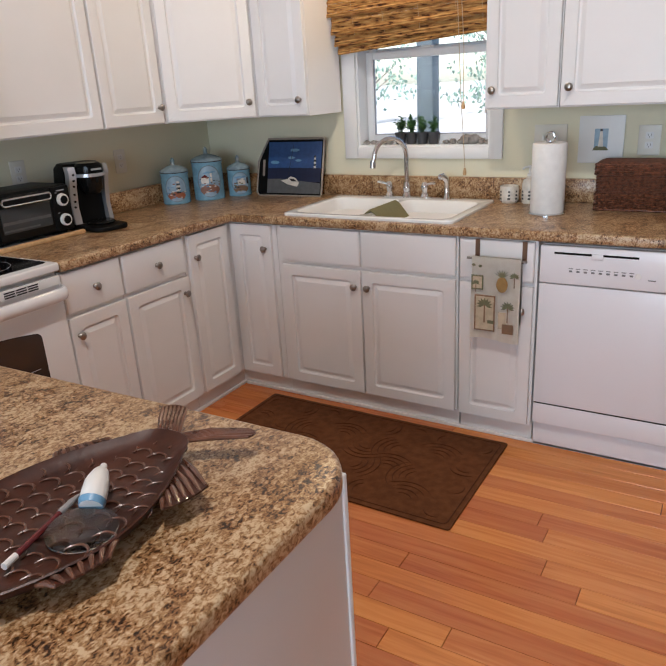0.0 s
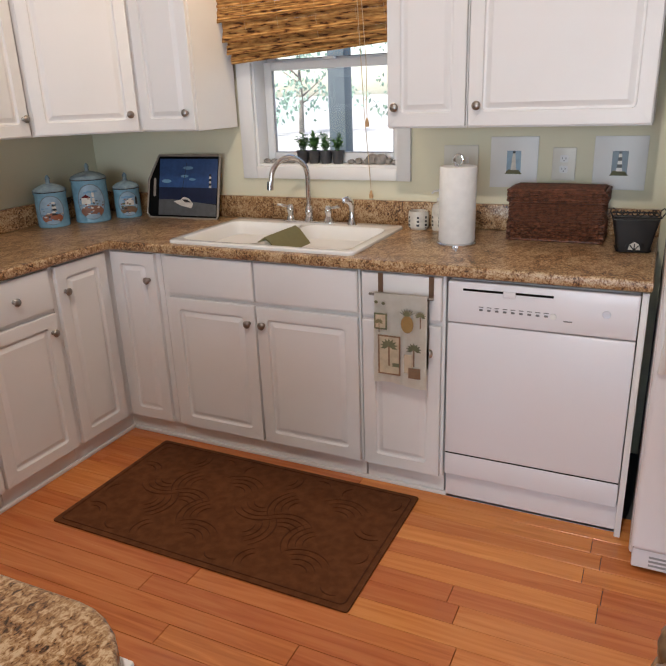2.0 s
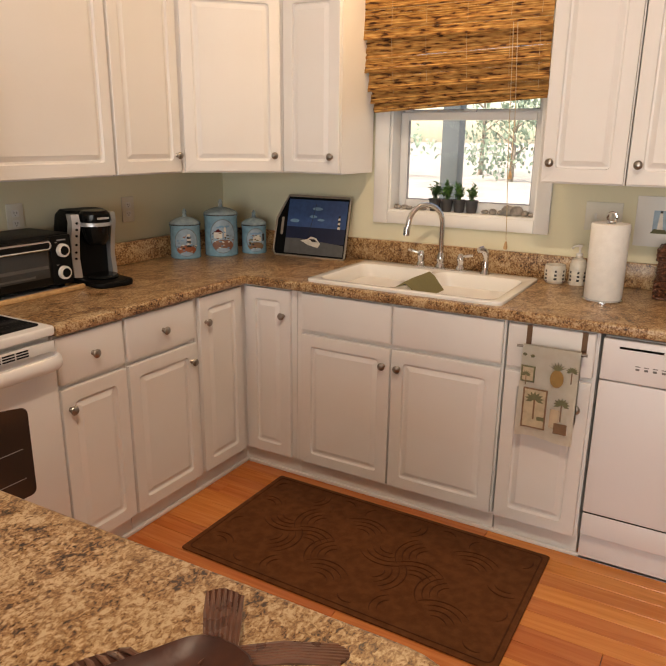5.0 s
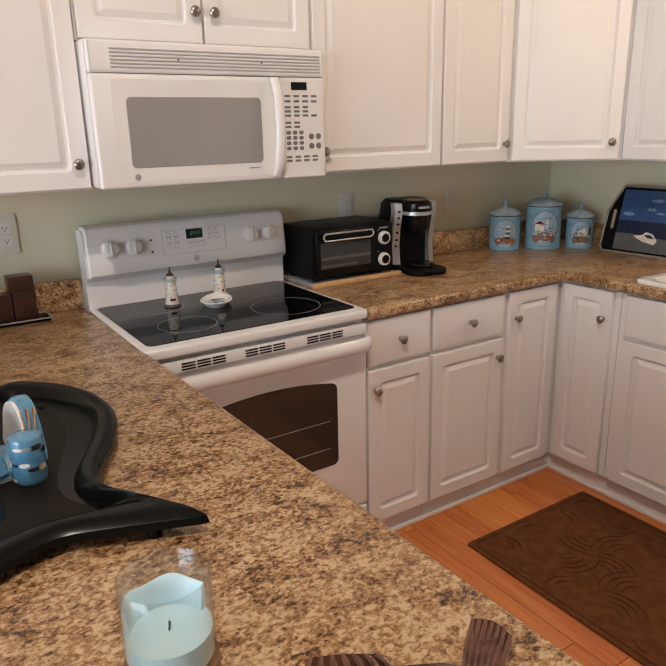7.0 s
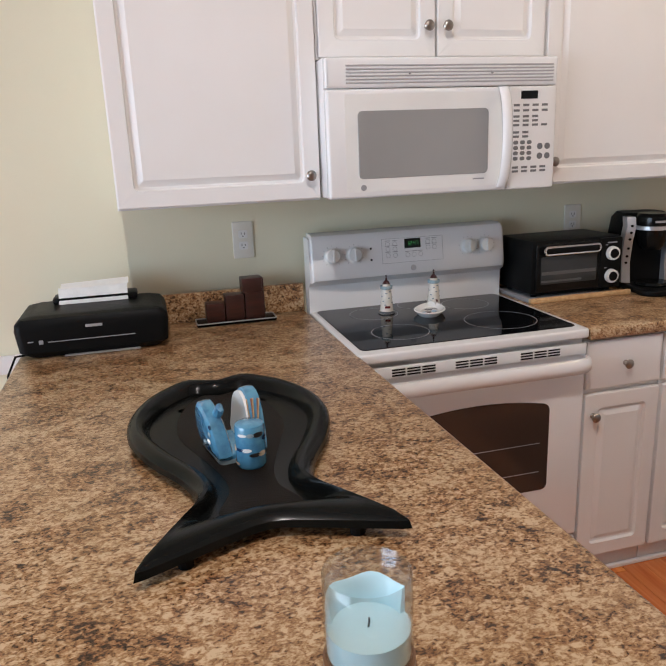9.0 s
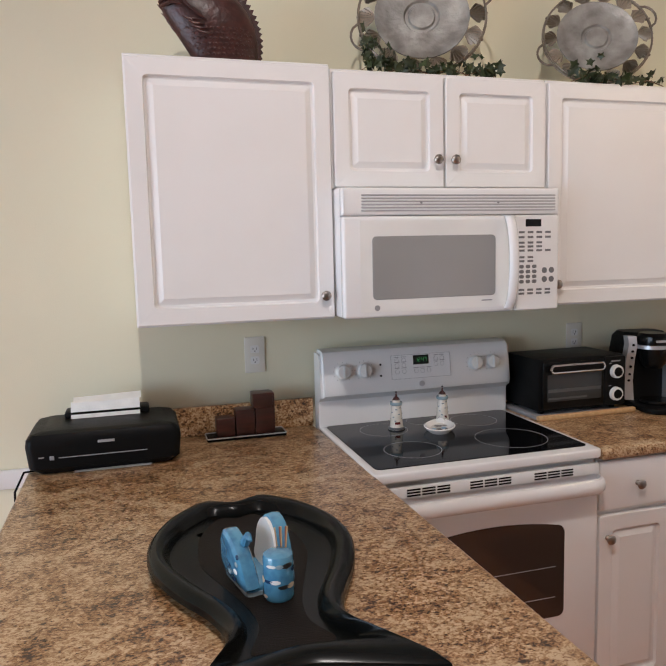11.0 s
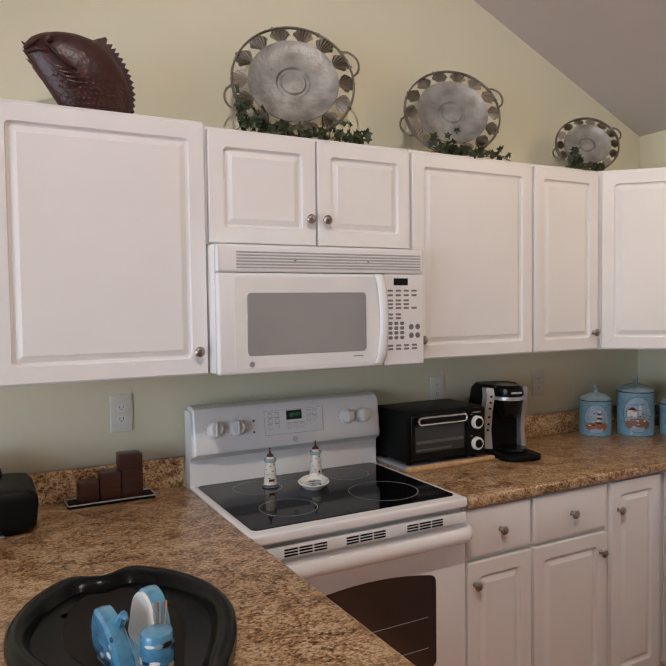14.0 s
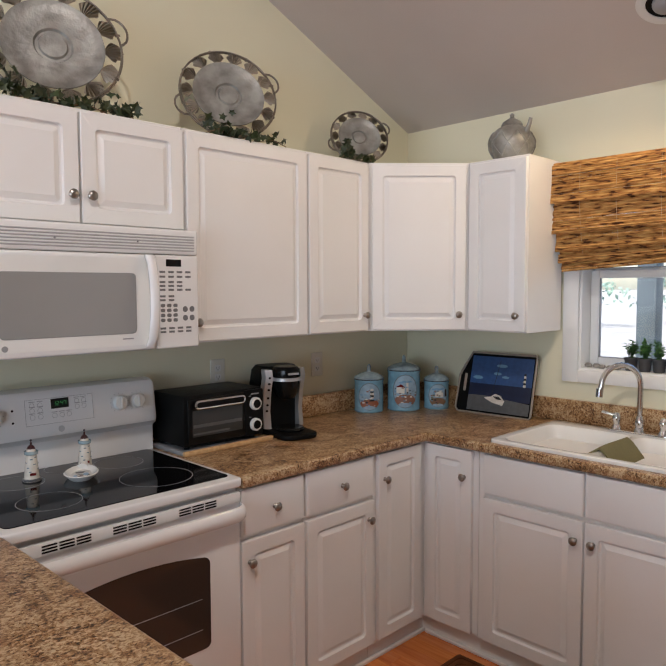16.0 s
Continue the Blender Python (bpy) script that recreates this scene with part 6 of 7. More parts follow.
def dish_towel():
    b = thing("towel_bar", at(1.978, -0.634, 0), "over-drawer towel bar in brushed metal with brown straps", "towel bar")
    part("rod", tube(bmesh.new(), [(-0.120, -0.036, 0.806), (0.118, -0.036, 0.806)], 0.005, 10), NICKEL, b)
    for x in (-0.098, 0.090):
        part("strap", boxed(x, x + 0.018, -0.0045, -0.0015, 0.80, 0.876), BRONZE, b, "brown metal strap")
        part("arm", boxed(x + 0.002, x + 0.016, -0.040, -0.0046, 0.800, 0.806), BRONZE, b)
    t = thing("dish_towel", at(1.978, -0.634, 0), "cream dish towel printed with palms and a pineapple on the bar", "towel")
    bm = bmesh.new()
    nx, prof = 26, []
    for k in range(14):
        prof.append((-0.0455 - 0.004 * math.sin(k * 0.4), 0.475 + (0.806 - 0.475) * k / 13))
    prof += [(-0.041, 0.814), (-0.036, 0.8165), (-0.031, 0.814)]
    prof += [(-0.0285, 0.806 - 0.26 * k / 6) for k in range(7)]
    grid = []
    for i in range(nx):
        u = i / (nx - 1)
        x = -0.098 + 0.196 * u
        row = []
        for j, (y, z) in enumerate(prof):
            low = max(0, (0.806 - z) / 0.33)
            wav = 0.0022 * math.sin(9 * u + 1.0) + 0.0016 * math.sin(23 * u)
            sag = 0.006 * math.sin(5.5 * u) * low
            row.append(bm.verts.new((x * (1 + 0.03 * low), (y - abs(wav) * (0.3 + low)) if j < 14 else y, z + (sag if j < 3 else 0))))
        grid.append(row)
    for a, c in zip(grid, grid[1:]):
        for j in range(len(prof) - 1):
            bm.faces.new((a[j], c[j], c[j + 1], a[j + 1]))
    bmesh.ops.solidify(bm, geom=bm.faces[:], thickness=0.0014)
    cloth = part("cloth", bm, TOWEL, t)
    Y = 0.0565

    def pr(pts, mat, dy=0.0):
        part("print", poly_patch(pts, Y + dy, 0, 0.0004), mat, cloth)

    for x0, x1, z0, z1, mt, in_mt in ((-0.080, 0.005, 0.515, 0.665, BROWN, TAN), (-0.094, -0.045, 0.685, 0.745, OLIVE, TAN), (0.018, 0.05, 0.53, 0.60, TAN, TAN)):
        pr(rect(x0, x1, z0, z1), mt)
        pr(rect(x0 + 0.006, x1 - 0.006, z0 + 0.006, z1 - 0.006), in_mt if mt is not BROWN else CREAMP2, 0.0006)
    for cx, cz, sc in ((-0.038, 0.625, 1.0), (0.055, 0.622, 0.85), (-0.075, 0.712, 0.5), (0.078, 0.748, 0.6)):
        for k in range(9):
            a = radians(-20 + 27.5 * k)
            tip = (cx + 0.034 * sc * math.cos(a), cz + 0.030 * sc * math.sin(a))
            n = (-math.sin(a) * 0.006 * sc, math.cos(a) * 0.006 * sc)
            pr([(cx, cz), ((cx + tip[0]) / 2 + n[0], (cz + tip[1]) / 2 + n[1]), tip, ((cx + tip[0]) / 2 - n[0], (cz + tip[1]) / 2 - n[1])], OLIVE, 0.001 + 0.0001 * k)
        pr(rect(cx - 0.003 * sc, cx + 0.003 * sc, cz - 0.075 * sc, cz), BROWN, 0.0009)
    pr(rect(0.035, 0.080, 0.512, 0.552), BROWN, 0.0012)
    pr(rect(-0.025, 0.0, 0.548, 0.562), OLIVE, 0.0012)
    pr([(0.030 + 0.023 * math.cos(2 * math.pi * k / 16), 0.713 + 0.032 * math.sin(2 * math.pi * k / 16)) for k in range(16)], PINE, 0.001)
    for k in range(7):
        a = radians(30 + 20 * k)
        pr([(0.024, 0.743), (0.030 + 0.036 * math.cos(a), 0.745 + 0.030 * math.sin(a)), (0.036, 0.743)], OLIVE, 0.0014 + 0.0001 * k)
    for x, z in ((-0.085, 0.785), (-0.058, 0.782)):
        pr([(x + 0.008 * math.cos(k), z + 0.006 * math.sin(k)) for k in range(6)], OLIVE, 0.001)


BRONZE = material("brown_metal", (0.20, 0.12, 0.075), 0.35, metal=0.5, scale=20)
PINE, CREAMP2 = paint("ochre_print", (0.33, 0.20, 0.07), 0.9), paint("pale_tan_print", (0.55, 0.46, 0.32), 0.9)


# ---- peninsula things ----
def smooth_loop(pts, n=4):
    """A closed curve through the points."""
    out, k = [], len(pts)
    for i in range(k):
        p0, p1, p2, p3 = (Vector(pts[(i + j) % k]) for j in (-1, 0, 1, 2))
        for j in range(n):
            t = j / n
            q = 0.5 * ((2 * p1) + (p2 - p0) * t + (2 * p0 - 5 * p1 + 4 * p2 - p3) * t * t + (3 * p1 - p0 - 3 * p2 + p3) * t ** 3)
            out.append(tuple(q))
    return out


def fish_tray():
    s = thing("fish_tray", at(0.775, -2.808, TOP, 0.8), "black glossy fish-shaped serving tray on the peninsula", "tray")
    half = [(0.030, 0), (-0.004, 0.065), (0.030, 0.115), (0.10, 0.168), (0.20, 0.205), (0.31, 0.208), (0.43, 0.170), (0.52, 0.122), (0.59, 0.102), (0.645, 0.115), (0.705, 0.150), (0.752, 0.180), (0.786, 0.202), (0.762, 0.136), (0.735, 0.068), (0.715, 0)]
    inner = [(0.070, 0), (0.058, 0.052), (0.082, 0.088), (0.135, 0.132), (0.215, 0.163), (0.30, 0.163), (0.405, 0.125), (0.495, 0.080), (0.55, 0.064), (0.59, 0.068), (0.625, 0.092), (0.645, 0.104), (0.655, 0.098), (0.655, 0.078), (0.655, 0.045), (0.655, 0)]

    def full(h):
        return smooth_loop(h + [(x, -y) for x, y in reversed(h[1:-1])], 3)

    o, i = full(half), full(inner)

    def at_z(loop, z, k=0.0, ref=None):
        return [(x + k * (rx - x), y + k * (ry - y), z) for (x, y), (rx, ry) in zip(loop, ref or loop)]

    loops = [at_z(o, 0.010, 0.25, i), at_z(o, 0.018), at_z(o, 0.030, 0.03, i), at_z(o, 0.038, 0.18, i), at_z(o, 0.042, 0.40, i), at_z(o, 0.040, 0.62, i), at_z(o, 0.032, 0.80, i), at_z(i, 0.018), at_z(i, 0.014, -0.0)]
    part("tray", loft(bmesh.new(), loops), BLACKGLOSS2, s)
    flat = [(x, y) for x, y in full([(a + 0.012 if a < 0.4 else a - 0.012, b * 0.66) for a, b in inner])]
    part("well", slab(flat, 0.0142, 0.0152), BLACKMESH, s, "finely textured well")
    for x, y in ((0.15, 0.09), (0.15, -0.09), (0.74, 0.13), (0.74, -0.13)):
        part("foot", lathe(bmesh.new(), [(0, 0), (0.012, 0), (0.012, 0.014), (0, 0.014)], 10), BLACKP, s, "", at(x, y, 0))


BLACKGLOSS2 = material("glossy_black_lacquer", (0.005, 0.0055, 0.005), 0.24, scale=10, spec=0.16)
BLACKMESH = material("black_textured_plastic", (0.011, 0.008, 0.006), 0.5, scale=20, spec=0.15, bump=0.8, bump_scale=350)
DOLPHIN = material("dolphin_blue_glaze", (0.10, 0.30, 0.46), 0.12, scale=35, dark=(0.055, 0.17, 0.30), coat=0.4, lo=0.3, hi=0.6)


def napkin_holder():
    z = TOP + 0.0155
    s = thing("napkin_holder", at(1.172, -2.818, z, 12), "blue glazed dolphin napkin holder standing in the tray", "napkin holder")
    part("base", slab(rounded(-0.055, 0.062, -0.040, 0.046, 0.012), 0, 0.018, bev=0.005), DOLPHIN, s)

    def side(y, lean, hgt):
        prof = [(-0.055, 0.008), (0.060, 0.008), (0.062, 0.04), (0.045, 0.075), (0.018, hgt), (-0.02, hgt + 0.008), (-0.045, hgt - 0.015), (-0.058, 0.05)]
        lp = smooth_loop(prof, 3)
        loops = []
        for t, k in ((-0.016, 0.8), (-0.012, 0.97), (0, 1.0), (0.012, 0.97), (0.016, 0.8)):
            loops.append([(x * k, y + t + lean * zz, 0.06 + (zz - 0.06) * k) for x, zz in lp])
        return loft(bmesh.new(), loops)

    a = part("dolphin_side", side(-0.030, -0.10, 0.096), DOLPHIN, s)
    part("dolphin_side", side(0.036, 0.08, 0.108), DOLPHIN, s)
    arch = smooth_loop([(-0.046, 0.020), (0.052, 0.020), (0.052, 0.052), (0.036, 0.084), (0.012, 0.106), (-0.018, 0.110), (-0.042, 0.090), (-0.050, 0.050)], 3)
    part("white_face", loft(bmesh.new(), [[(x, 0.0165 + 0.08 * z + d, z) for x, z in arch] for d in (0.0, 0.006)]), PORCELAIN, s, "white inner face")
    part("foot_band", slab(rounded(-0.057, 0.064, -0.0425, 0.048, 0.012), 0.0005, 0.008), SKYLID, s, "pale band round the foot")
    rnd = random.Random(2)
    for k in range(12):
        part("painted_dab", blob(rnd, rnd.uniform(0.005, 0.011), 0.002, 0.005, rough=0.05), (PORCELAIN, SKYLID, NAVYDAB)[k % 3], a, "", at(-0.046 + 0.0085 * k, -0.044 - 0.0008 * k, 0.022 + 0.017 * (k % 4)))
    part("fin", tube(bmesh.new(), [(0.03, -0.03, 0.09), (0.045, -0.03, 0.108), (0.06, -0.03, 0.104)], [0.010, 0.007, 0.003], 8), DOLPHIN, s)
    c = thing("toothpick_holder", at(1.252, -2.790, z, 0), "blue glazed dolphin shaker with sand-coloured base", "shaker")
    b = part("body", lathe(bmesh.new(), [(0, 0), (0.025, 0), (0.028, 0.006), (0.0275, 0.04), (0.0275, 0.075), (0.026, 0.081), (0.021, 0.084), (0, 0.085)], 28), DOLPHIN, c)
    for k in range(20):
        part("painted_dab", disc_patch(0.0075 + 0.002 * (k % 3), 0.003 + 0.001 * (k % 4), 0.0006, 0.0280, 0, 0.010 + 0.0095 * (k * 3 % 7), 12), (TAN, PORCELAIN, INK, NAVYDAB, SKYLID)[k % 5], b, "", pose(0, 0, 0, 0, 0, 47 * k + 20))
    for k in range(5):
        t = thing("toothpick", pose(1.205 + 0.004 * k, -2.775 + 0.003 * (k % 2), z + 0.001, 6 - 3 * k, 4 - 2 * k, 0), "wooden toothpick standing behind the shaker", "toothpick", "toothpicks")
        part("stick", tube(bmesh.new(), [(0, 0, 0.0), (0, 0, 0.112)], 0.0013, 6), (BAMBOO_L, ORANGE)[k % 2], t)


NAVYDAB = paint("navy_dab", (0.02, 0.05, 0.12), 0.2)


def jar_candle():
    s = thing("jar_candle", at(1.787, -2.740, TOP) @ Matrix.Diagonal((1.05, 1.05, 0.97, 1)), "half-burnt pale blue candle in clear glass on wooden base", "candle")
    part("base", lathe(bmesh.new(), [(0, 0), (0.047, 0), (0.050, 0.004), (0.050, 0.020), (0.047, 0.022), (0.0, 0.022)], 40), WOODBASE, s, "brown wooden base")
    g = part("glass", lathe(bmesh.new(), [(0, 0.0225), (0.046, 0.0225), (0.0475, 0.026), (0.0475, 0.130), (0.0465, 0.1315), (0.0455, 0.130), (0.0455, 0.028), (0, 0.0275)], 48), CLEAR, s, "clear glass cylinder")
    g.visible_shadow = False
    part("wax", lathe(bmesh.new(), [(0, 0.028), (0.0452, 0.028), (0.0452, 0.060), (0.040, 0.0585), (0.02, 0.0575), (0, 0.057)], 48), CANDLE, s, "pale blue wax")
    bm = bmesh.new()
    loops = []
    for k in range(14):
        a = radians(100 + 150 * k / 13)
        h = 0.094 - 0.003 * math.sin(k)
        loops.append([(0.0452 * math.cos(a), 0.0452 * math.sin(a), 0.058), (0.0452 * math.cos(a), 0.0452 * math.sin(a), h), (0.042 * math.cos(a), 0.042 * math.sin(a), h - 0.004), (0.039 * math.cos(a), 0.039 * math.sin(a), 0.058)])
    part("wax_wall", loft(bm, loops), CANDLE, s, "higher unburnt wax at the back")
    part("wick", tube(bmesh.new(), [(0, 0, 0.057), (0.001, 0.001, 0.066), (0.003, 0.0, 0.071)], 0.0012, 6), INK, s, "black wick")


WOODBASE = material("brown_wood", (0.22, 0.11, 0.05), 0.4, scale=10, stretch=(1, 1, 6), dark=(0.14, 0.065, 0.03))


# lighter brown that paints highlights onto the scale ridges and fin ribs
SCALE = material("ridge_highlight_glaze", (0.15, 0.060, 0.034), 0.28, scale=25, dark=(0.08, 0.032, 0.020), coat=0.2)


def fish_dish():
    s = thing("fish_dish", pose(2.030, -2.505, TOP + 0.008, 0, 0, -90) @ Matrix.Diagonal((0.94, 0.94, 1, 1)), "brown glazed ceramic fish platter with raised scales on the peninsula", "platter")
    half = [(0.0, 0.034), (0.05, 0.070), (0.12, 0.108), (0.20, 0.134), (0.28, 0.138), (0.36, 0.115), (0.43, 0.075), (0.475, 0.03)]
    ring = half + [(x, -y) for x, y in reversed(half)]
    o = smooth_loop(ring, 3)
    cx, cy = 0.22, 0.0
    loops = []
    for k, z in ((0.70, 0.004), (0.86, 0.012), (0.97, 0.030), (1.0, 0.036), (0.985, 0.0375), (0.93, 0.030), (0.80, 0.020), (0.5, 0.016)):
        loops.append([(cx + (x - cx) * k, y * k, z) for x, y in o])
    body = part("dish", loft(bmesh.new(), loops), BROWNCER, s)
    part("foot_ring", slab(rounded(0.12, 0.32, -0.06, 0.06, 0.05), -0.0078, 0.006, [rounded(0.13, 0.31, -0.05, 0.05, 0.04)]), BROWNCER, s)
    arc = [(0.0215 * math.cos(a), 0.0185 * math.sin(a), 0.001) for a in [radians(95 + 170 * j / 8) for j in range(9)]]
    ridge = finish("scale_ridge", tube(bmesh.new(), arc, [0.0008 + 0.0014 * math.sin(math.pi * j / 8) for j in range(9)], 5), SCALE)
    for r in range(12):
        x = 0.032 + r * 0.033
        for c in range(-4, 5):
            y = c * 0.033 + (0.0165 if r % 2 else 0)
            lim = np.interp(x, [p[0] for p in half], [p[1] for p in half]) - 0.014
            if abs(y) < lim:
                e = max(abs(y) / 0.135, abs(x - 0.22) / 0.26)
                ob = new("scale_ridge", ridge)
                ob.parent = body
                ob.location = (x, y, 0.0165 + 0.014 * max(0, e - 0.45) / 0.5)

    def fin(root, tips, z0, z1, name):
        """A thin web between root and tips with rounded ribs fanning over it."""
        n = 7
        lo = [Vector((*root[0], z0)).lerp(Vector((*root[1], z0)), k / (n - 1)) for k in range(n)]
        mid = (Vector((*tips[0], z1)) + Vector((*tips[1], z1)) - lo[0] - lo[-1]) * 0.5
        hi = [Vector((*tips[0], z1)).lerp(Vector((*tips[1], z1)), k / (n - 1)) + mid * 0.10 * math.sin(math.pi * k / (n - 1)) for k in range(n)]
        up = Vector((0, 0, 0.003))
        web = part(name, loft(bmesh.new(), [lo + hi[::-1], [p + up for p in lo + hi[::-1]]]), BROWNCER, s, "ribbed fin")
        for a, b in zip(lo, hi):
            bow = (a + b) / 2 + Vector((0, 0, 0.006))
            part("rib", tube(bmesh.new(), [a + up * 0.6, bow, b + up * 0.6], [0.0032, 0.0042, 0.0022], 6), SCALE, web)

    fin([(0.006, -0.028), (0.0, 0.012)], [(-0.056, -0.076), (-0.072, -0.032)], 0.028, 0.040, "tail_fin")
    fin([(0.0, 0.002), (0.008, 0.032)], [(-0.068, 0.112), (-0.044, 0.128)], 0.028, 0.032, "tail_fin")
    fin([(0.055, 0.074), (0.150, 0.120)], [(0.098, 0.160), (0.172, 0.140)], 0.028, 0.028, "side_fin")
    fin([(0.250, 0.134), (0.360, 0.114)], [(0.285, 0.158), (0.352, 0.140)], 0.028, 0.030, "side_fin")
    fin([(0.060, -0.078), (0.150, -0.120)], [(0.064, -0.110), (0.126, -0.146)], 0.026, 0.026, "side_fin")
    m = thing("magnifying_glass", pose(2.091, -2.741, TOP + 0.031, 4, 3, 32), "clear round magnifier lens with a white handle in the platter", "magnifying glass")
    part("lens", lathe(bmesh.new(), [(0, -0.004), (0.030, -0.001), (0.046, 0.001), (0.046, 0.003), (0.030, 0.0065), (0, 0.009)], 40), LENS, m, "clear glass lens")
    part("handle", tube(bmesh.new(), [(0.0, 0.040, 0.006), (0.0, 0.055, 0.012), (-0.002, 0.080, 0.016), (-0.004, 0.104, 0.014), (-0.005, 0.112, 0.013)], [0.016, 0.018, 0.017, 0.012, 0.006], 12), PLASTIC, m, "white plastic handle")
    part("handle_band", tube(bmesh.new(), [(0.0, 0.040, 0.006), (0.0, 0.049, 0.0095)], [0.0172, 0.0186], 12), CLOUDB, m, "blue band")
    part("handle_tip", tube(bmesh.new(), [(-0.005, 0.110, 0.013), (-0.006, 0.126, 0.012)], 0.005, 10), PLASTIC, m)
    p = thing("pen", pose(2.064, -2.818, TOP + 0.036, -2, 0, 18), "red ballpoint pen with grey grip lying in the platter", "pen")
    part("barrel", tube(bmesh.new(), [(0, 0.0, 0), (0, 0.090, 0.001)], 0.0042, 10), REDP, p, "red barrel")
    part("grip", tube(bmesh.new(), [(0, 0.0905, 0.001), (0, 0.118, 0.0015), (0, 0.132, 0.0015), (0, 0.140, 0.0015)], [0.0048, 0.0048, 0.0028, 0.0006], 10), GREYP, p, "grey grip and tip")
    part("cap", tube(bmesh.new(), [(0, -0.022, 0), (0, -0.0005, 0)], 0.0046, 10), PLASTIC, p, "white clicker end")


# ---- on top of the cabinets ----
SHELLTIN = material("tan_galvanised_tin", (0.46, 0.41, 0.34), 0.42, metal=0.3, scale=30, dark=(0.32, 0.27, 0.21), bump=0.5, bump_scale=110)


def shell_tray(m, R, handles=True, label=""):
    """A round tin tray with a ring of shells and a wire rim. Its disc lies in xz and faces -y."""
    s = thing("shell_tray", m, label, "decorative tray", "shell trays")
    r = R * 0.74
    prof = [(0, 0.012), (r * 0.26, 0.012), (r * 0.29, 0.019), (r * 0.35, 0.019), (r * 0.385, 0.011), (r * 0.75, 0.013), (r * 0.93, 0.005), (r, 0.0), (r * 1.005, 0.003), (r, 0.005), (r * 0.92, 0.009), (r * 0.74, 0.017), (r * 0.39, 0.015), (r * 0.355, 0.024), (r * 0.295, 0.024), (r * 0.26, 0.016), (0, 0.016)]
    part("plate", lathe(bmesh.new(), prof, 56, pose(0, -0.02, 0, -90, 0, 0)), TIN, s, "dished weathered tin plate")
    n = 14
    shell = bmesh.new()
    ring = []
    for j in range(15):
        a = radians(-66 + 132 * j / 14)
        q = 1.0 + (0.045 if j % 2 else -0.03)
        ring.append((math.sin(a) * q, math.cos(a) * q, 0.05 if j % 2 else 0.24))
    sw = R * 0.125
    rows = []
    for k in range(5):
        f = k / 4
        rows.append([shell.verts.new((x * sw * f ** 0.7, -0.004 - y2 * sw * f * 1.2 * math.sin(math.pi * (0.25 + 0.6 * f)), z * sw * f * 1.15)) for x, z, y2 in ring])
    for a, b in zip(rows, rows[1:]):
        for j in range(14):
            shell.faces.new((a[j], a[j + 1], b[j + 1], b[j]))
    bmesh.ops.solidify(shell, geom=shell.faces[:], thickness=0.0025)
    me = finish("shell", shell, SHELLTIN)
    for k in range(n):
        a = 2 * math.pi * (k + 0.5) / n
        ob = new("shell", me)
        ob.parent = s
        ob.matrix_basis = Matrix.Translation((math.sin(a) * (r - 0.004), -0.006, math.cos(a) * (r - 0.004))) @ pose(0, 0, 0, 0, math.degrees(a), 0) @ Matrix.Diagonal((1.50, 1.6, 2.05, 1))
    for k, (rr, y, w) in enumerate(((R, -0.012, 0.0038), (R * 0.985, -0.022, 0.0030))):
        part("wire_rim", tube(bmesh.new(), [(rr * math.cos(a), y, rr * math.sin(a)) for a in [2 * math.pi * j / 56 for j in range(56)]], w, 6, closed=True), WIRE, s, "bent wire rim")
    for j in range(8):
        a = 2 * math.pi * (j + 0.4) / 8
        part("wire_tie", tube(bmesh.new(), [(R * 0.955 * math.cos(a), -0.016, R * 0.955 * math.sin(a)), (R * 1.03 * math.cos(a), -0.016, R * 1.03 * math.sin(a))], 0.0042, 6), WIRE, s)
    if handles:
        for a0 in (22, 200):
            pts = []
            for j in range(9):
                t = math.pi * j / 8
                a = radians(a0 + 14 - 28 * j / 8)
                rr = R * (1.0 + 0.17 * math.sin(t) ** 0.6)
                pts.append((rr * math.cos(a), -0.014, rr * math.sin(a)))
            part("handle", tube(bmesh.new(), pts, 0.0042, 6), WIRE, s, "wire handle")
    return s


def ivy(m, spots, label):
    s = thing("ivy_garland", m, label, "artificial ivy", "ivy garlands")
    rnd = random.Random(len(spots) * 7 + 1)
    stems, leaves = bmesh.new(), bmesh.new()
    for x, z, n, spread in spots:
        tube(stems, [(x - spread, -0.02, 0.006), (x, -0.035, 0.012 + z * 0.6), (x + spread, -0.02, 0.008)], 0.0018, 5)
        for k in range(n):
            p = Vector((x + rnd.uniform(-spread, spread), -0.03 + rnd.uniform(-0.03, 0.02), 0.010 + abs(rnd.gauss(0, z))))
            sc = rnd.uniform(0.014, 0.026)
            mm = Matrix.Translation(p) @ pose(0, 0, 0, rnd.uniform(40, 120), rnd.uniform(-30, 30), rnd.uniform(0, 360))
            pts = []
            for j in range(10):
                a = 2 * math.pi * j / 10
                q = sc * (1.0 if j % 2 == 0 else 0.52)
                pts.append(leaves.verts.new(mm @ Vector((q * math.cos(a), q * math.sin(a), 0.25 * q * math.cos(2 * a)))))
            c = leaves.verts.new(mm @ Vector((0, 0, 0.003)))
            for j in range(10):
                leaves.faces.new((c, pts[j], pts[(j + 1) % 10]))
    part("stems", stems, WOODBASE, s)
    part("leaves", leaves, IVY, s, "dark pointed ivy leaves")


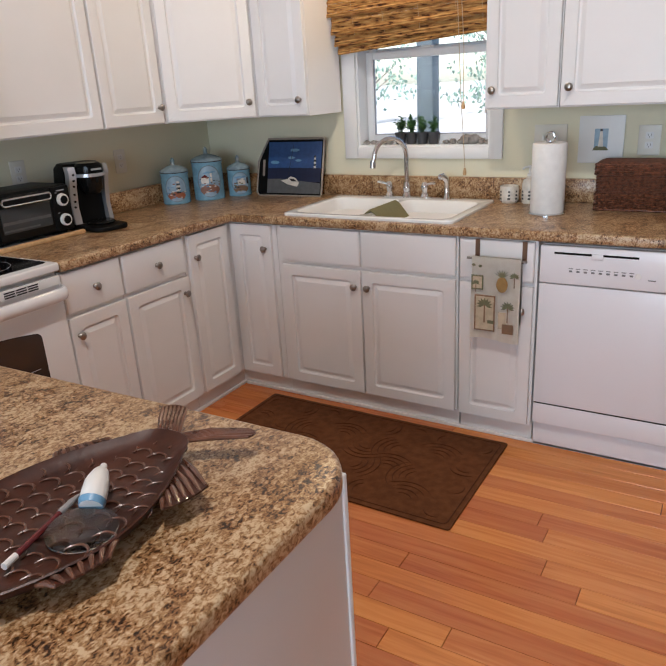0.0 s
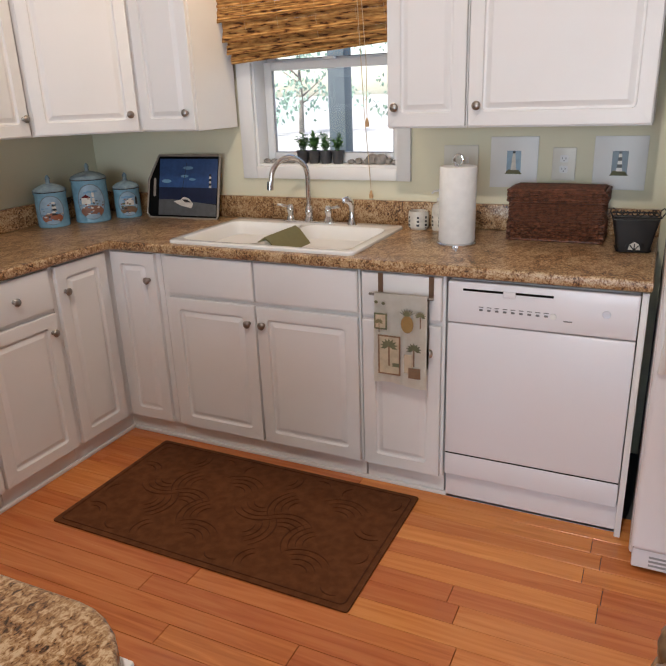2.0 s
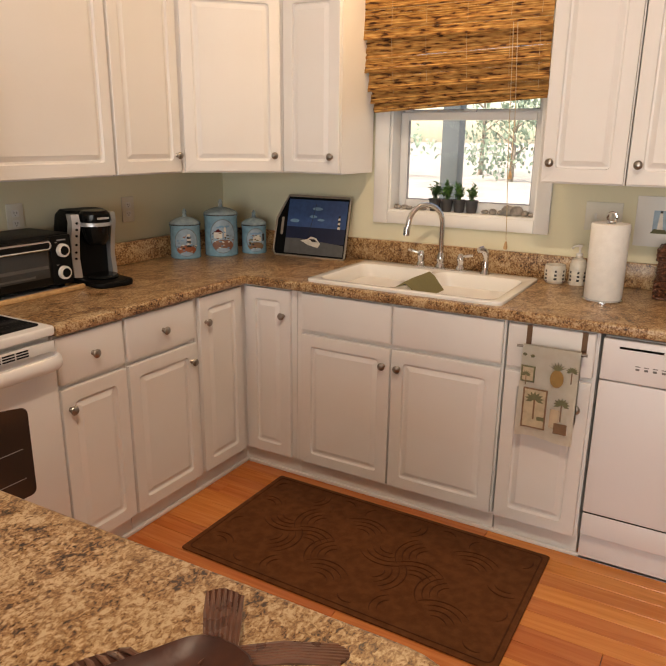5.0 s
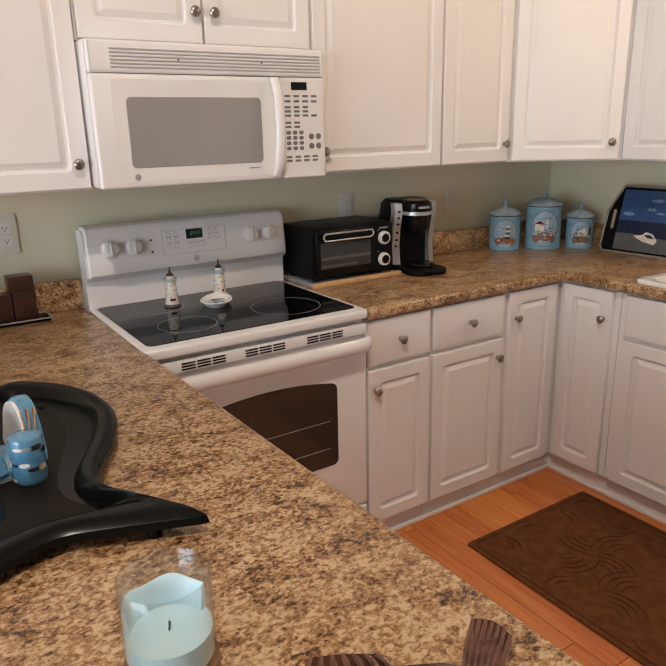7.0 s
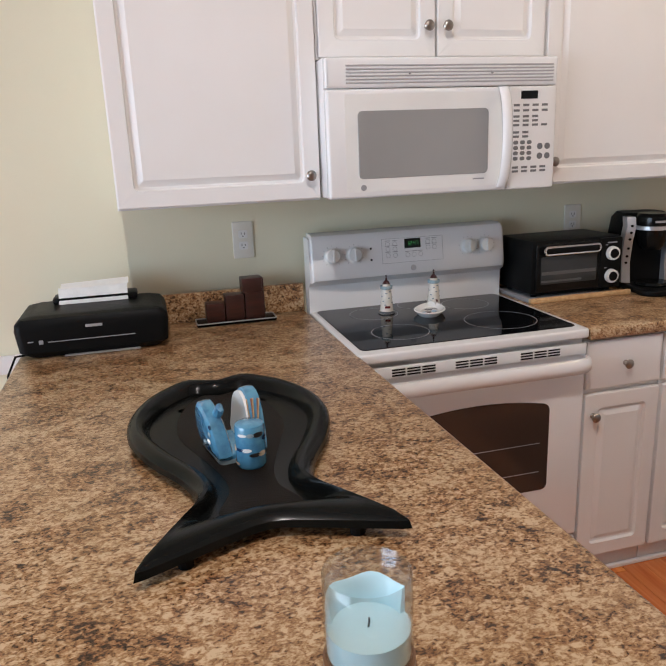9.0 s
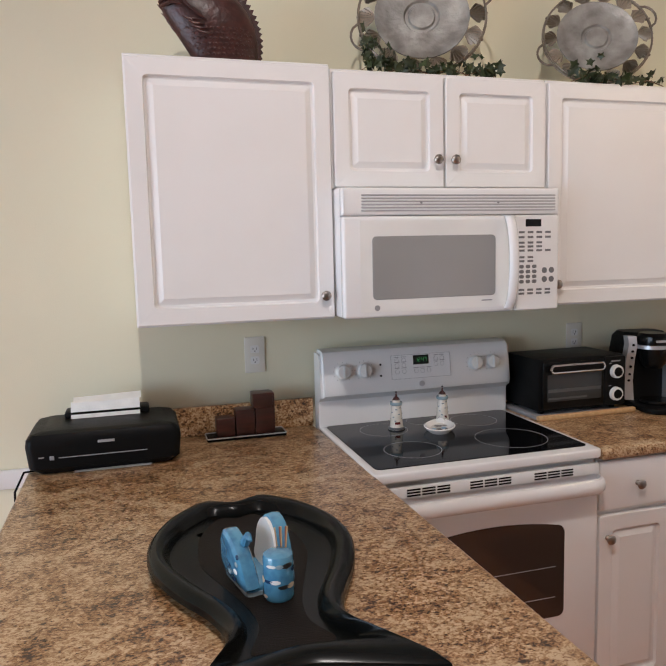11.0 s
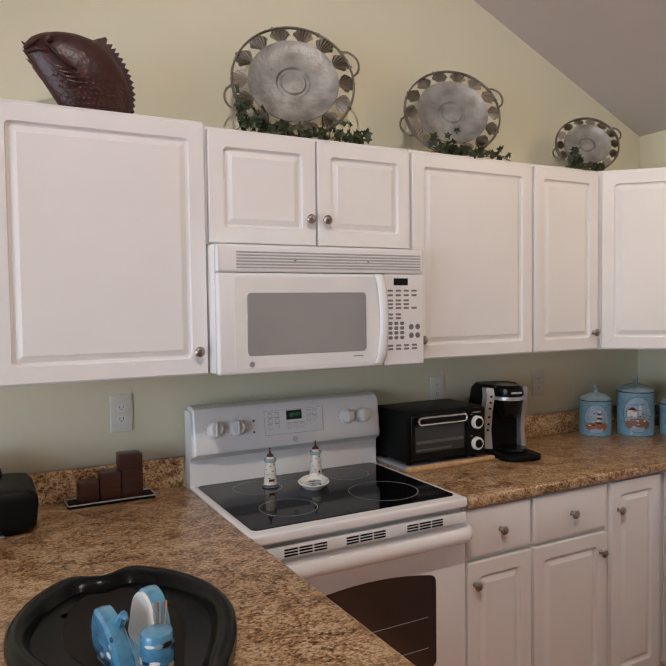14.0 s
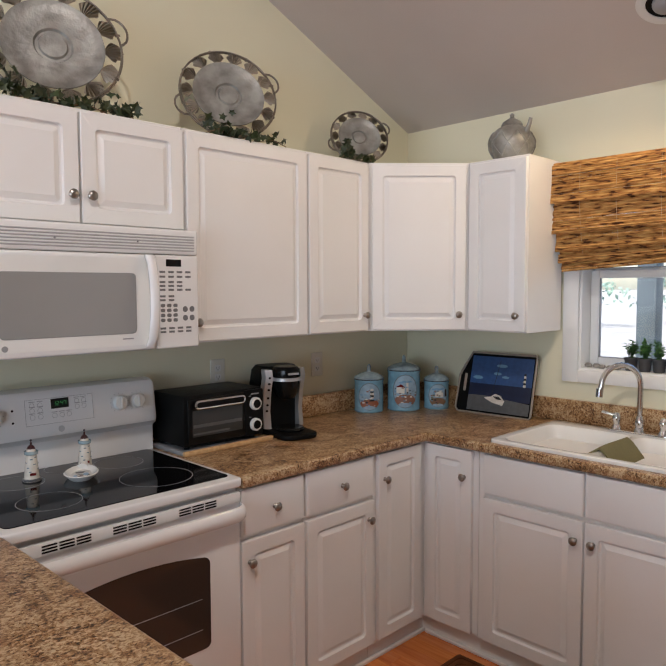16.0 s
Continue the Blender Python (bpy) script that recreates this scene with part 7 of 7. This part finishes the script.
def carved_fish():
    """A fish rising from the cabinet top, snout up: x along its side, z up, rounded towards -y."""
    s = thing("carved_fish", at(0.215, -2.742, UP1 + 0.0125, 90), "dark red carved wooden fish head-up on the cabinet top", "fish carving")
    cuts = [(0.0, -0.048, 0.137, 0.040), (0.03, -0.066, 0.144, 0.048), (0.07, -0.092, 0.146, 0.056), (0.11, -0.118, 0.138, 0.062), (0.145, -0.139, 0.124, 0.062),
            (0.170, -0.150, 0.108, 0.058), (0.190, -0.147, 0.092, 0.052), (0.208, -0.132, 0.072, 0.044), (0.222, -0.108, 0.046, 0.034), (0.231, -0.078, 0.014, 0.022), (0.234, -0.056, -0.012, 0.010)]
    loops = []
    for z, a, b, t in cuts:
        c, w = (a + b) / 2, (b - a) / 2
        loops.append([(c + w * math.cos(q), t * math.sin(q) * (1 + 0.12 * math.cos(q)), z) for q in [2 * math.pi * j / 32 for j in range(32)]])
    part("body", loft(bmesh.new(), loops), REDWOOD, s)
    edge = [(0.052, 0.222), (0.078, 0.205), (0.100, 0.182), (0.120, 0.153), (0.135, 0.120), (0.143, 0.085), (0.144, 0.048), (0.139, 0.010)]
    top = [(0.076, 0.243)]
    n = 15
    for q in range(n):
        u = 0.6 + (len(edge) - 1.6) * q / (n - 1)
        i0 = min(int(u), len(edge) - 2)
        f = u - i0
        x, z = (edge[i0][d] + (edge[i0 + 1][d] - edge[i0][d]) * f for d in (0, 1))
        dx, dz = edge[i0 + 1][0] - edge[i0][0], edge[i0 + 1][1] - edge[i0][1]
        m = math.hypot(dx, dz)
        nx, nz, h = -dz / m, dx / m, 0.026 - 0.011 * q / n
        top += [(x + nx * h, z + nz * h + 0.004), (x + nx * h * 0.55 + dx / m * 0.004, z + nz * h * 0.55 + dz / m * 0.004)]
    fin = slab([(0.030, 0.224)] + top + [(x - 0.012, z) for x, z in reversed(edge)], -0.003, 0.003)
    part("dorsal_fin", fin, REDWOOD, s, "spiny carved back fin", pose(0, 0, 0, 90, 0, 0))
    for z, a, ln in ((0.182, -0.146, 0.020), (0.158, -0.143, 0.022), (0.128, -0.126, 0.034), (0.112, -0.117, 0.026), (0.098, -0.108, 0.020)):
        part("barbel", tube(bmesh.new(), [(a + 0.016, 0, z - 0.008), (a, -0.004, z + 0.001), (a - ln * 0.55, -0.005, z + ln * 0.45)], [0.008, 0.006, 0.001], 6), REDWOOD, s, "pointed carved spine")
    part("eye", blob(random.Random(1), 0.0125, 0.008, 0.0125, rough=0.0), REDWOOD, s, "round carved eye", at(-0.088, -0.050, 0.196))
    part("lip", tube(bmesh.new(), [(-0.149, -0.010, 0.172), (-0.132, -0.038, 0.180), (-0.112, -0.050, 0.192)], [0.005, 0.006, 0.003], 8), REDWOOD, s)
    part("lip", tube(bmesh.new(), [(-0.144, -0.012, 0.160), (-0.120, -0.044, 0.164), (-0.088, -0.058, 0.160)], [0.005, 0.006, 0.002], 8), REDWOOD, s)
    part("gill_ridge", tube(bmesh.new(), [(-0.100, -0.053, 0.188), (-0.076, -0.061, 0.160), (-0.044, -0.064, 0.132), (-0.018, -0.064, 0.116)], [0.002, 0.005, 0.005, 0.002], 8), REDWOOD, s)
    for q in range(4):
        x, z = -0.085 + 0.012 * q, 0.122 - 0.012 * q
        part("fin_ray", tube(bmesh.new(), [(x, -0.057, z), (x + 0.024, -0.063, z - 0.008), (x + 0.050, -0.060, z - 0.006)], [0.002, 0.0045, 0.001], 6), REDWOOD, s)
    rnd = random.Random(8)
    me = finish("scale", blob(rnd, 0.0065, 0.002, 0.004, rough=0.1), REDWOOD)
    for r in range(7):
        z = 0.012 + r * 0.014
        a, b, t = (float(np.interp(z, [c[0] for c in cuts], [c[d] for c in cuts])) for d in (1, 2, 3))
        for q in range(11):
            u = -0.72 + 0.144 * (q + 0.5 * (r % 2))
            if u > 0.86:
                continue
            ob = new("scale", me)
            ob.parent = s
            ob.matrix_basis = pose((a + b) / 2 + (b - a) / 2 * u, -t * math.sqrt(1 - u * u) * (1 + 0.12 * u) - 0.0006, z, 0, 20, 35 * u)


def cabinet_top_things():
    lean = 16

    def tray_at(x, y, R, rz=90, l=lean, z=UP1):
        zc = z + 0.006 + R * 1.03 * math.cos(radians(l))
        return Matrix.Translation((x, y, zc)) @ pose(0, 0, 0, 0, 0, rz) @ pose(0, 0, 0, -l, 0, 0)

    shell_tray(tray_at(0.165, -2.020, 0.217, 72), 0.217, True, "large round tin tray with shell border leaning on the wall")
    shell_tray(tray_at(0.170, -1.326, 0.194, 68, 20), 0.194, True, "medium round tin tray with shell border leaning on the wall")
    shell_tray(tray_at(0.185, -0.580, 0.138, 58, 22), 0.138, True, "small round tin tray with shell border leaning in the corner")
    ivy(at(0.255, -2.02, UP1, 90), [(-0.21, 0.05, 46, 0.05), (-0.10, 0.018, 22, 0.07), (0.05, 0.014, 20, 0.08), (0.16, 0.024, 26, 0.06)], "dark green ivy garland round the large tray")
    ivy(at(0.262, -1.33, UP1, 90), [(-0.13, 0.022, 24, 0.05), (0.0, 0.014, 16, 0.07), (0.13, 0.014, 14, 0.08)], "dark green ivy garland round the medium tray")
    ivy(at(0.262, -0.69, UP1, 90), [(-0.07, 0.045, 30, 0.04), (0.06, 0.016, 12, 0.05)], "dark green ivy garland round the small tray")
    carved_fish()
    # netted jug
    v = thing("netted_jug", at(0.762, -0.175, UP1), "weathered tin jug with relief bands on the cabinet top", "jug")
    part("body", lathe(bmesh.new(), [(0, 0), (0.062, 0), (0.085, 0.025), (0.102, 0.065), (0.104, 0.095), (0.092, 0.125), (0.066, 0.150), (0.048, 0.160), (0.046, 0.166), (0, 0.166)], 32), TIN, v)
    lid = part("lid", lathe(bmesh.new(), [(0, 0.1665), (0.049, 0.1665), (0.042, 0.180), (0.024, 0.192), (0.012, 0.198), (0.009, 0.206), (0.011, 0.212), (0.006, 0.220), (0, 0.221)], 24), TIN, v, "domed lid with finial")
    part("spout", tube(bmesh.new(), [(0.080, -0.02, 0.115), (0.104, -0.03, 0.150), (0.112, -0.03, 0.178)], [0.014, 0.010, 0.008], 10), TIN, v)
    for k in range(8):
        a = 2 * math.pi * k / 8
        for d in (-1, 1):
            pts = []
            for j in range(9):
                f = j / 8
                b = a + d * f * 0.8
                z = 0.02 + f * 0.115
                r = float(np.interp(z, [0, 0.025, 0.065, 0.095, 0.125, 0.15], [0.064, 0.086, 0.103, 0.105, 0.093, 0.068]))
                pts.append((r * math.cos(b), r * math.sin(b), z))
            part("net_cord", tube(bmesh.new(), pts, 0.0034, 6), TIN, v, "raised net cord")


# ---- ceiling can, woven chair, outdoors ----
def ceiling_can(x, y):
    z = EAVE + SLOPE * (NORTH - y)
    tilt = math.degrees(math.atan(SLOPE))
    c = thing("ceiling_can_light", pose(x, y, z - 0.001, -tilt, 0, 0), "recessed ceiling can light with white trim", "ceiling light")
    part("trim_ring", lathe(bmesh.new(), [(0.066, -0.001), (0.098, -0.001), (0.100, -0.006), (0.090, -0.011), (0.066, -0.008), (0.066, -0.001)], 36), PLASTIC, c)
    part("baffle", lathe(bmesh.new(), [(0.066, -0.004), (0.060, -0.002), (0.058, -0.0015), (0, -0.0015)], 36), BLACKP, c, "dark stepped baffle")
    part("bulb", lathe(bmesh.new(), [(0, -0.030), (0.025, -0.027), (0.042, -0.014), (0.045, -0.003), (0, -0.002)], 28), GREYP, c, "grey reflector bulb")


def woven_chair():
    s = thing("woven_chair", at(3.085, -2.150, 0), "chunky woven seagrass chair standing by the peninsula", "chair")
    rnd = random.Random(21)
    bm = bmesh.new()
    for r in range(25):
        z = 0.46 + r * 0.0232
        half = 0.272 - 0.055 * max(0, (z - 0.86) / 0.16) ** 2
        n = 32
        for k in range(n):
            u = (k + (0.5 if r % 2 else 0)) / n
            a = math.pi * u
            p = Vector((-half * math.cos(a), -0.06 + 0.26 * math.sin(a) ** 0.7, z + rnd.uniform(-0.004, 0.004)))
            m = Matrix.Translation(p) @ pose(0, 0, 0, rnd.uniform(-25, 25), (38 if (k + r) % 2 else -38) + rnd.uniform(-12, 12), math.degrees(a) + 90 + rnd.uniform(-12, 12))
            q = rnd.uniform(0.85, 1.2)
            lump = bmesh.ops.create_icosphere(bm, subdivisions=2, radius=1, matrix=m @ Matrix.Diagonal((0.022 * q, 0.013, 0.0115 * q, 1)))
            for v in lump["verts"]:
                v.co += Vector((1, 1, 1)) * 0.0016 * math.sin(140 * v.co.x + 90 * v.co.z)
    part("backrest", bm, SEAGRASS, s, "knotted seagrass back")
    bm = bmesh.new()
    for i in range(9):
        for j in range(8):
            m = Matrix.Translation((-0.21 + i * 0.052, -0.22 + j * 0.05, 0.44)) @ pose(0, 0, 0, 0, 0, 40 if (i + j) % 2 else -40)
            bmesh.ops.create_icosphere(bm, subdivisions=2, radius=1, matrix=m @ Matrix.Diagonal((0.036, 0.022, 0.020, 1)))
    box(bm, -0.23, 0.23, -0.24, 0.16, 0.40, 0.44)
    part("seat", bm, SEAGRASS, s)
    for x in (-0.21, 0.21):
        for y in (-0.21, 0.14):
            part("leg", tube(bmesh.new(), [(x, y, 0), (x, y, 0.42)], [0.018, 0.024], 10), WOODBASE, s)


GROUND = material("pale_concrete", (0.42, 0.41, 0.39), 0.9, scale=1.5, dark=(0.34, 0.33, 0.31), bump=0.4, bump_scale=40)
POST = material("blue_grey_painted_post", (0.085, 0.11, 0.125), 0.6, scale=12)
# bark lightened so the outdoor glare is held in its colour
BARK = material("bark", (0.27, 0.24, 0.20), 0.9, scale=12, dark=(0.19, 0.165, 0.135), bump=0.8, bump_scale=30)


def outdoors():
    lo, hi = -500, 500
    # one sheet with a hole under the house
    slabs = slab([(lo, lo), (hi, lo), (hi, hi), (lo, hi)], -0.26, -0.21, [[(-0.1, -7.3), (6.3, -7.3), (6.3, 0.12), (-0.1, 0.12)]])
    solo("ground", slabs, GROUND, Matrix(), "pale sunlit concrete and sandy ground round the house", "ground", kind="structure")
    p = thing("porch_post", at(0.77, 1.5, -0.21), "blue-grey square porch post outside the window", "post")
    part("shaft", boxed(-0.06, 0.06, -0.06, 0.06, 0, 2.9, bev=0.006), POST, p)
    part("base", boxed(-0.08, 0.08, -0.08, 0.08, 0, 0.12, bev=0.01), POST, p)
    copy_thing(p, at(-1.9, 1.5, -0.21))
    rnd = random.Random(17)
    for i, (x, y, h, w) in enumerate(((-12.5, 26.0, 4.6, 2.6), (-6.0, 27.0, 3.8, 2.2), (-1.5, 28.0, 5.0, 2.8), (-20.0, 27.0, 5.4, 3.0), (3.6, 29, 4.4, 2.4), (-9.0, 32.0, 6.2, 3.2), (-26.0, 30, 5.6, 3.2))):
        t = thing("tree", at(x, y, -0.21), "leafy green garden tree in bright sun", "tree", "garden trees")
        bm = tube(bmesh.new(), [(0, 0, 0), (0.05, 0.02, h * 0.35), (-0.03, 0.05, h * 0.7)], [0.13, 0.09, 0.03], 9)
        for k in range(6):
            a = 1.05 * k + i
            tube(bm, [(0.03, 0.02, h * (0.28 + 0.06 * k)), (0.5 * w * math.cos(a), 0.5 * w * math.sin(a), h * (0.45 + 0.07 * k))], [0.05, 0.012], 6)
        part("trunk", bm, BARK, t)
        bm = bmesh.new()
        for k in range(46):
            a, q, zz = rnd.uniform(0, 6.28), math.sqrt(rnd.random()), rnd.uniform(0.12, 1.0)
            cr = w * (0.55 + 0.45 * math.sin(math.pi * zz)) * q
            c = Vector((cr * math.cos(a), cr * math.sin(a), h * zz))
            for _ in range(16):
                off = Vector((rnd.gauss(0, 0.26), rnd.gauss(0, 0.26), rnd.gauss(0, 0.22)))
                leaf_mesh(bm, Matrix.Translation(c + off) @ pose(0, 0, 0, rnd.uniform(0, 360), rnd.uniform(0, 360), rnd.uniform(0, 360)), rnd.uniform(0.16, 0.34), 0.075)
        part("crown", bm, TREELEAF, t)


sink()
tap()
shade()
sill_things()
canister(at(0.108, -0.425, TOP, 45), 0.076, 0.165, 0)
canister(at(0.200, -0.258, TOP, 45), 0.086, 0.205, 1)
canister(at(0.300, -0.112, TOP, 45), 0.066, 0.145, 2)
picture_tray()
toaster_oven()
coffee_maker()
lighthouse_things()
printer()
block_ornament()
wall_plates()
paper_towel()
soap_things()
wicker_basket()
iron_caddy()
dish_towel()
fish_tray()
napkin_holder()
jar_candle()
fish_dish()
cabinet_top_things()
ceiling_can(1.480, -0.345)
woven_chair()
outdoors()
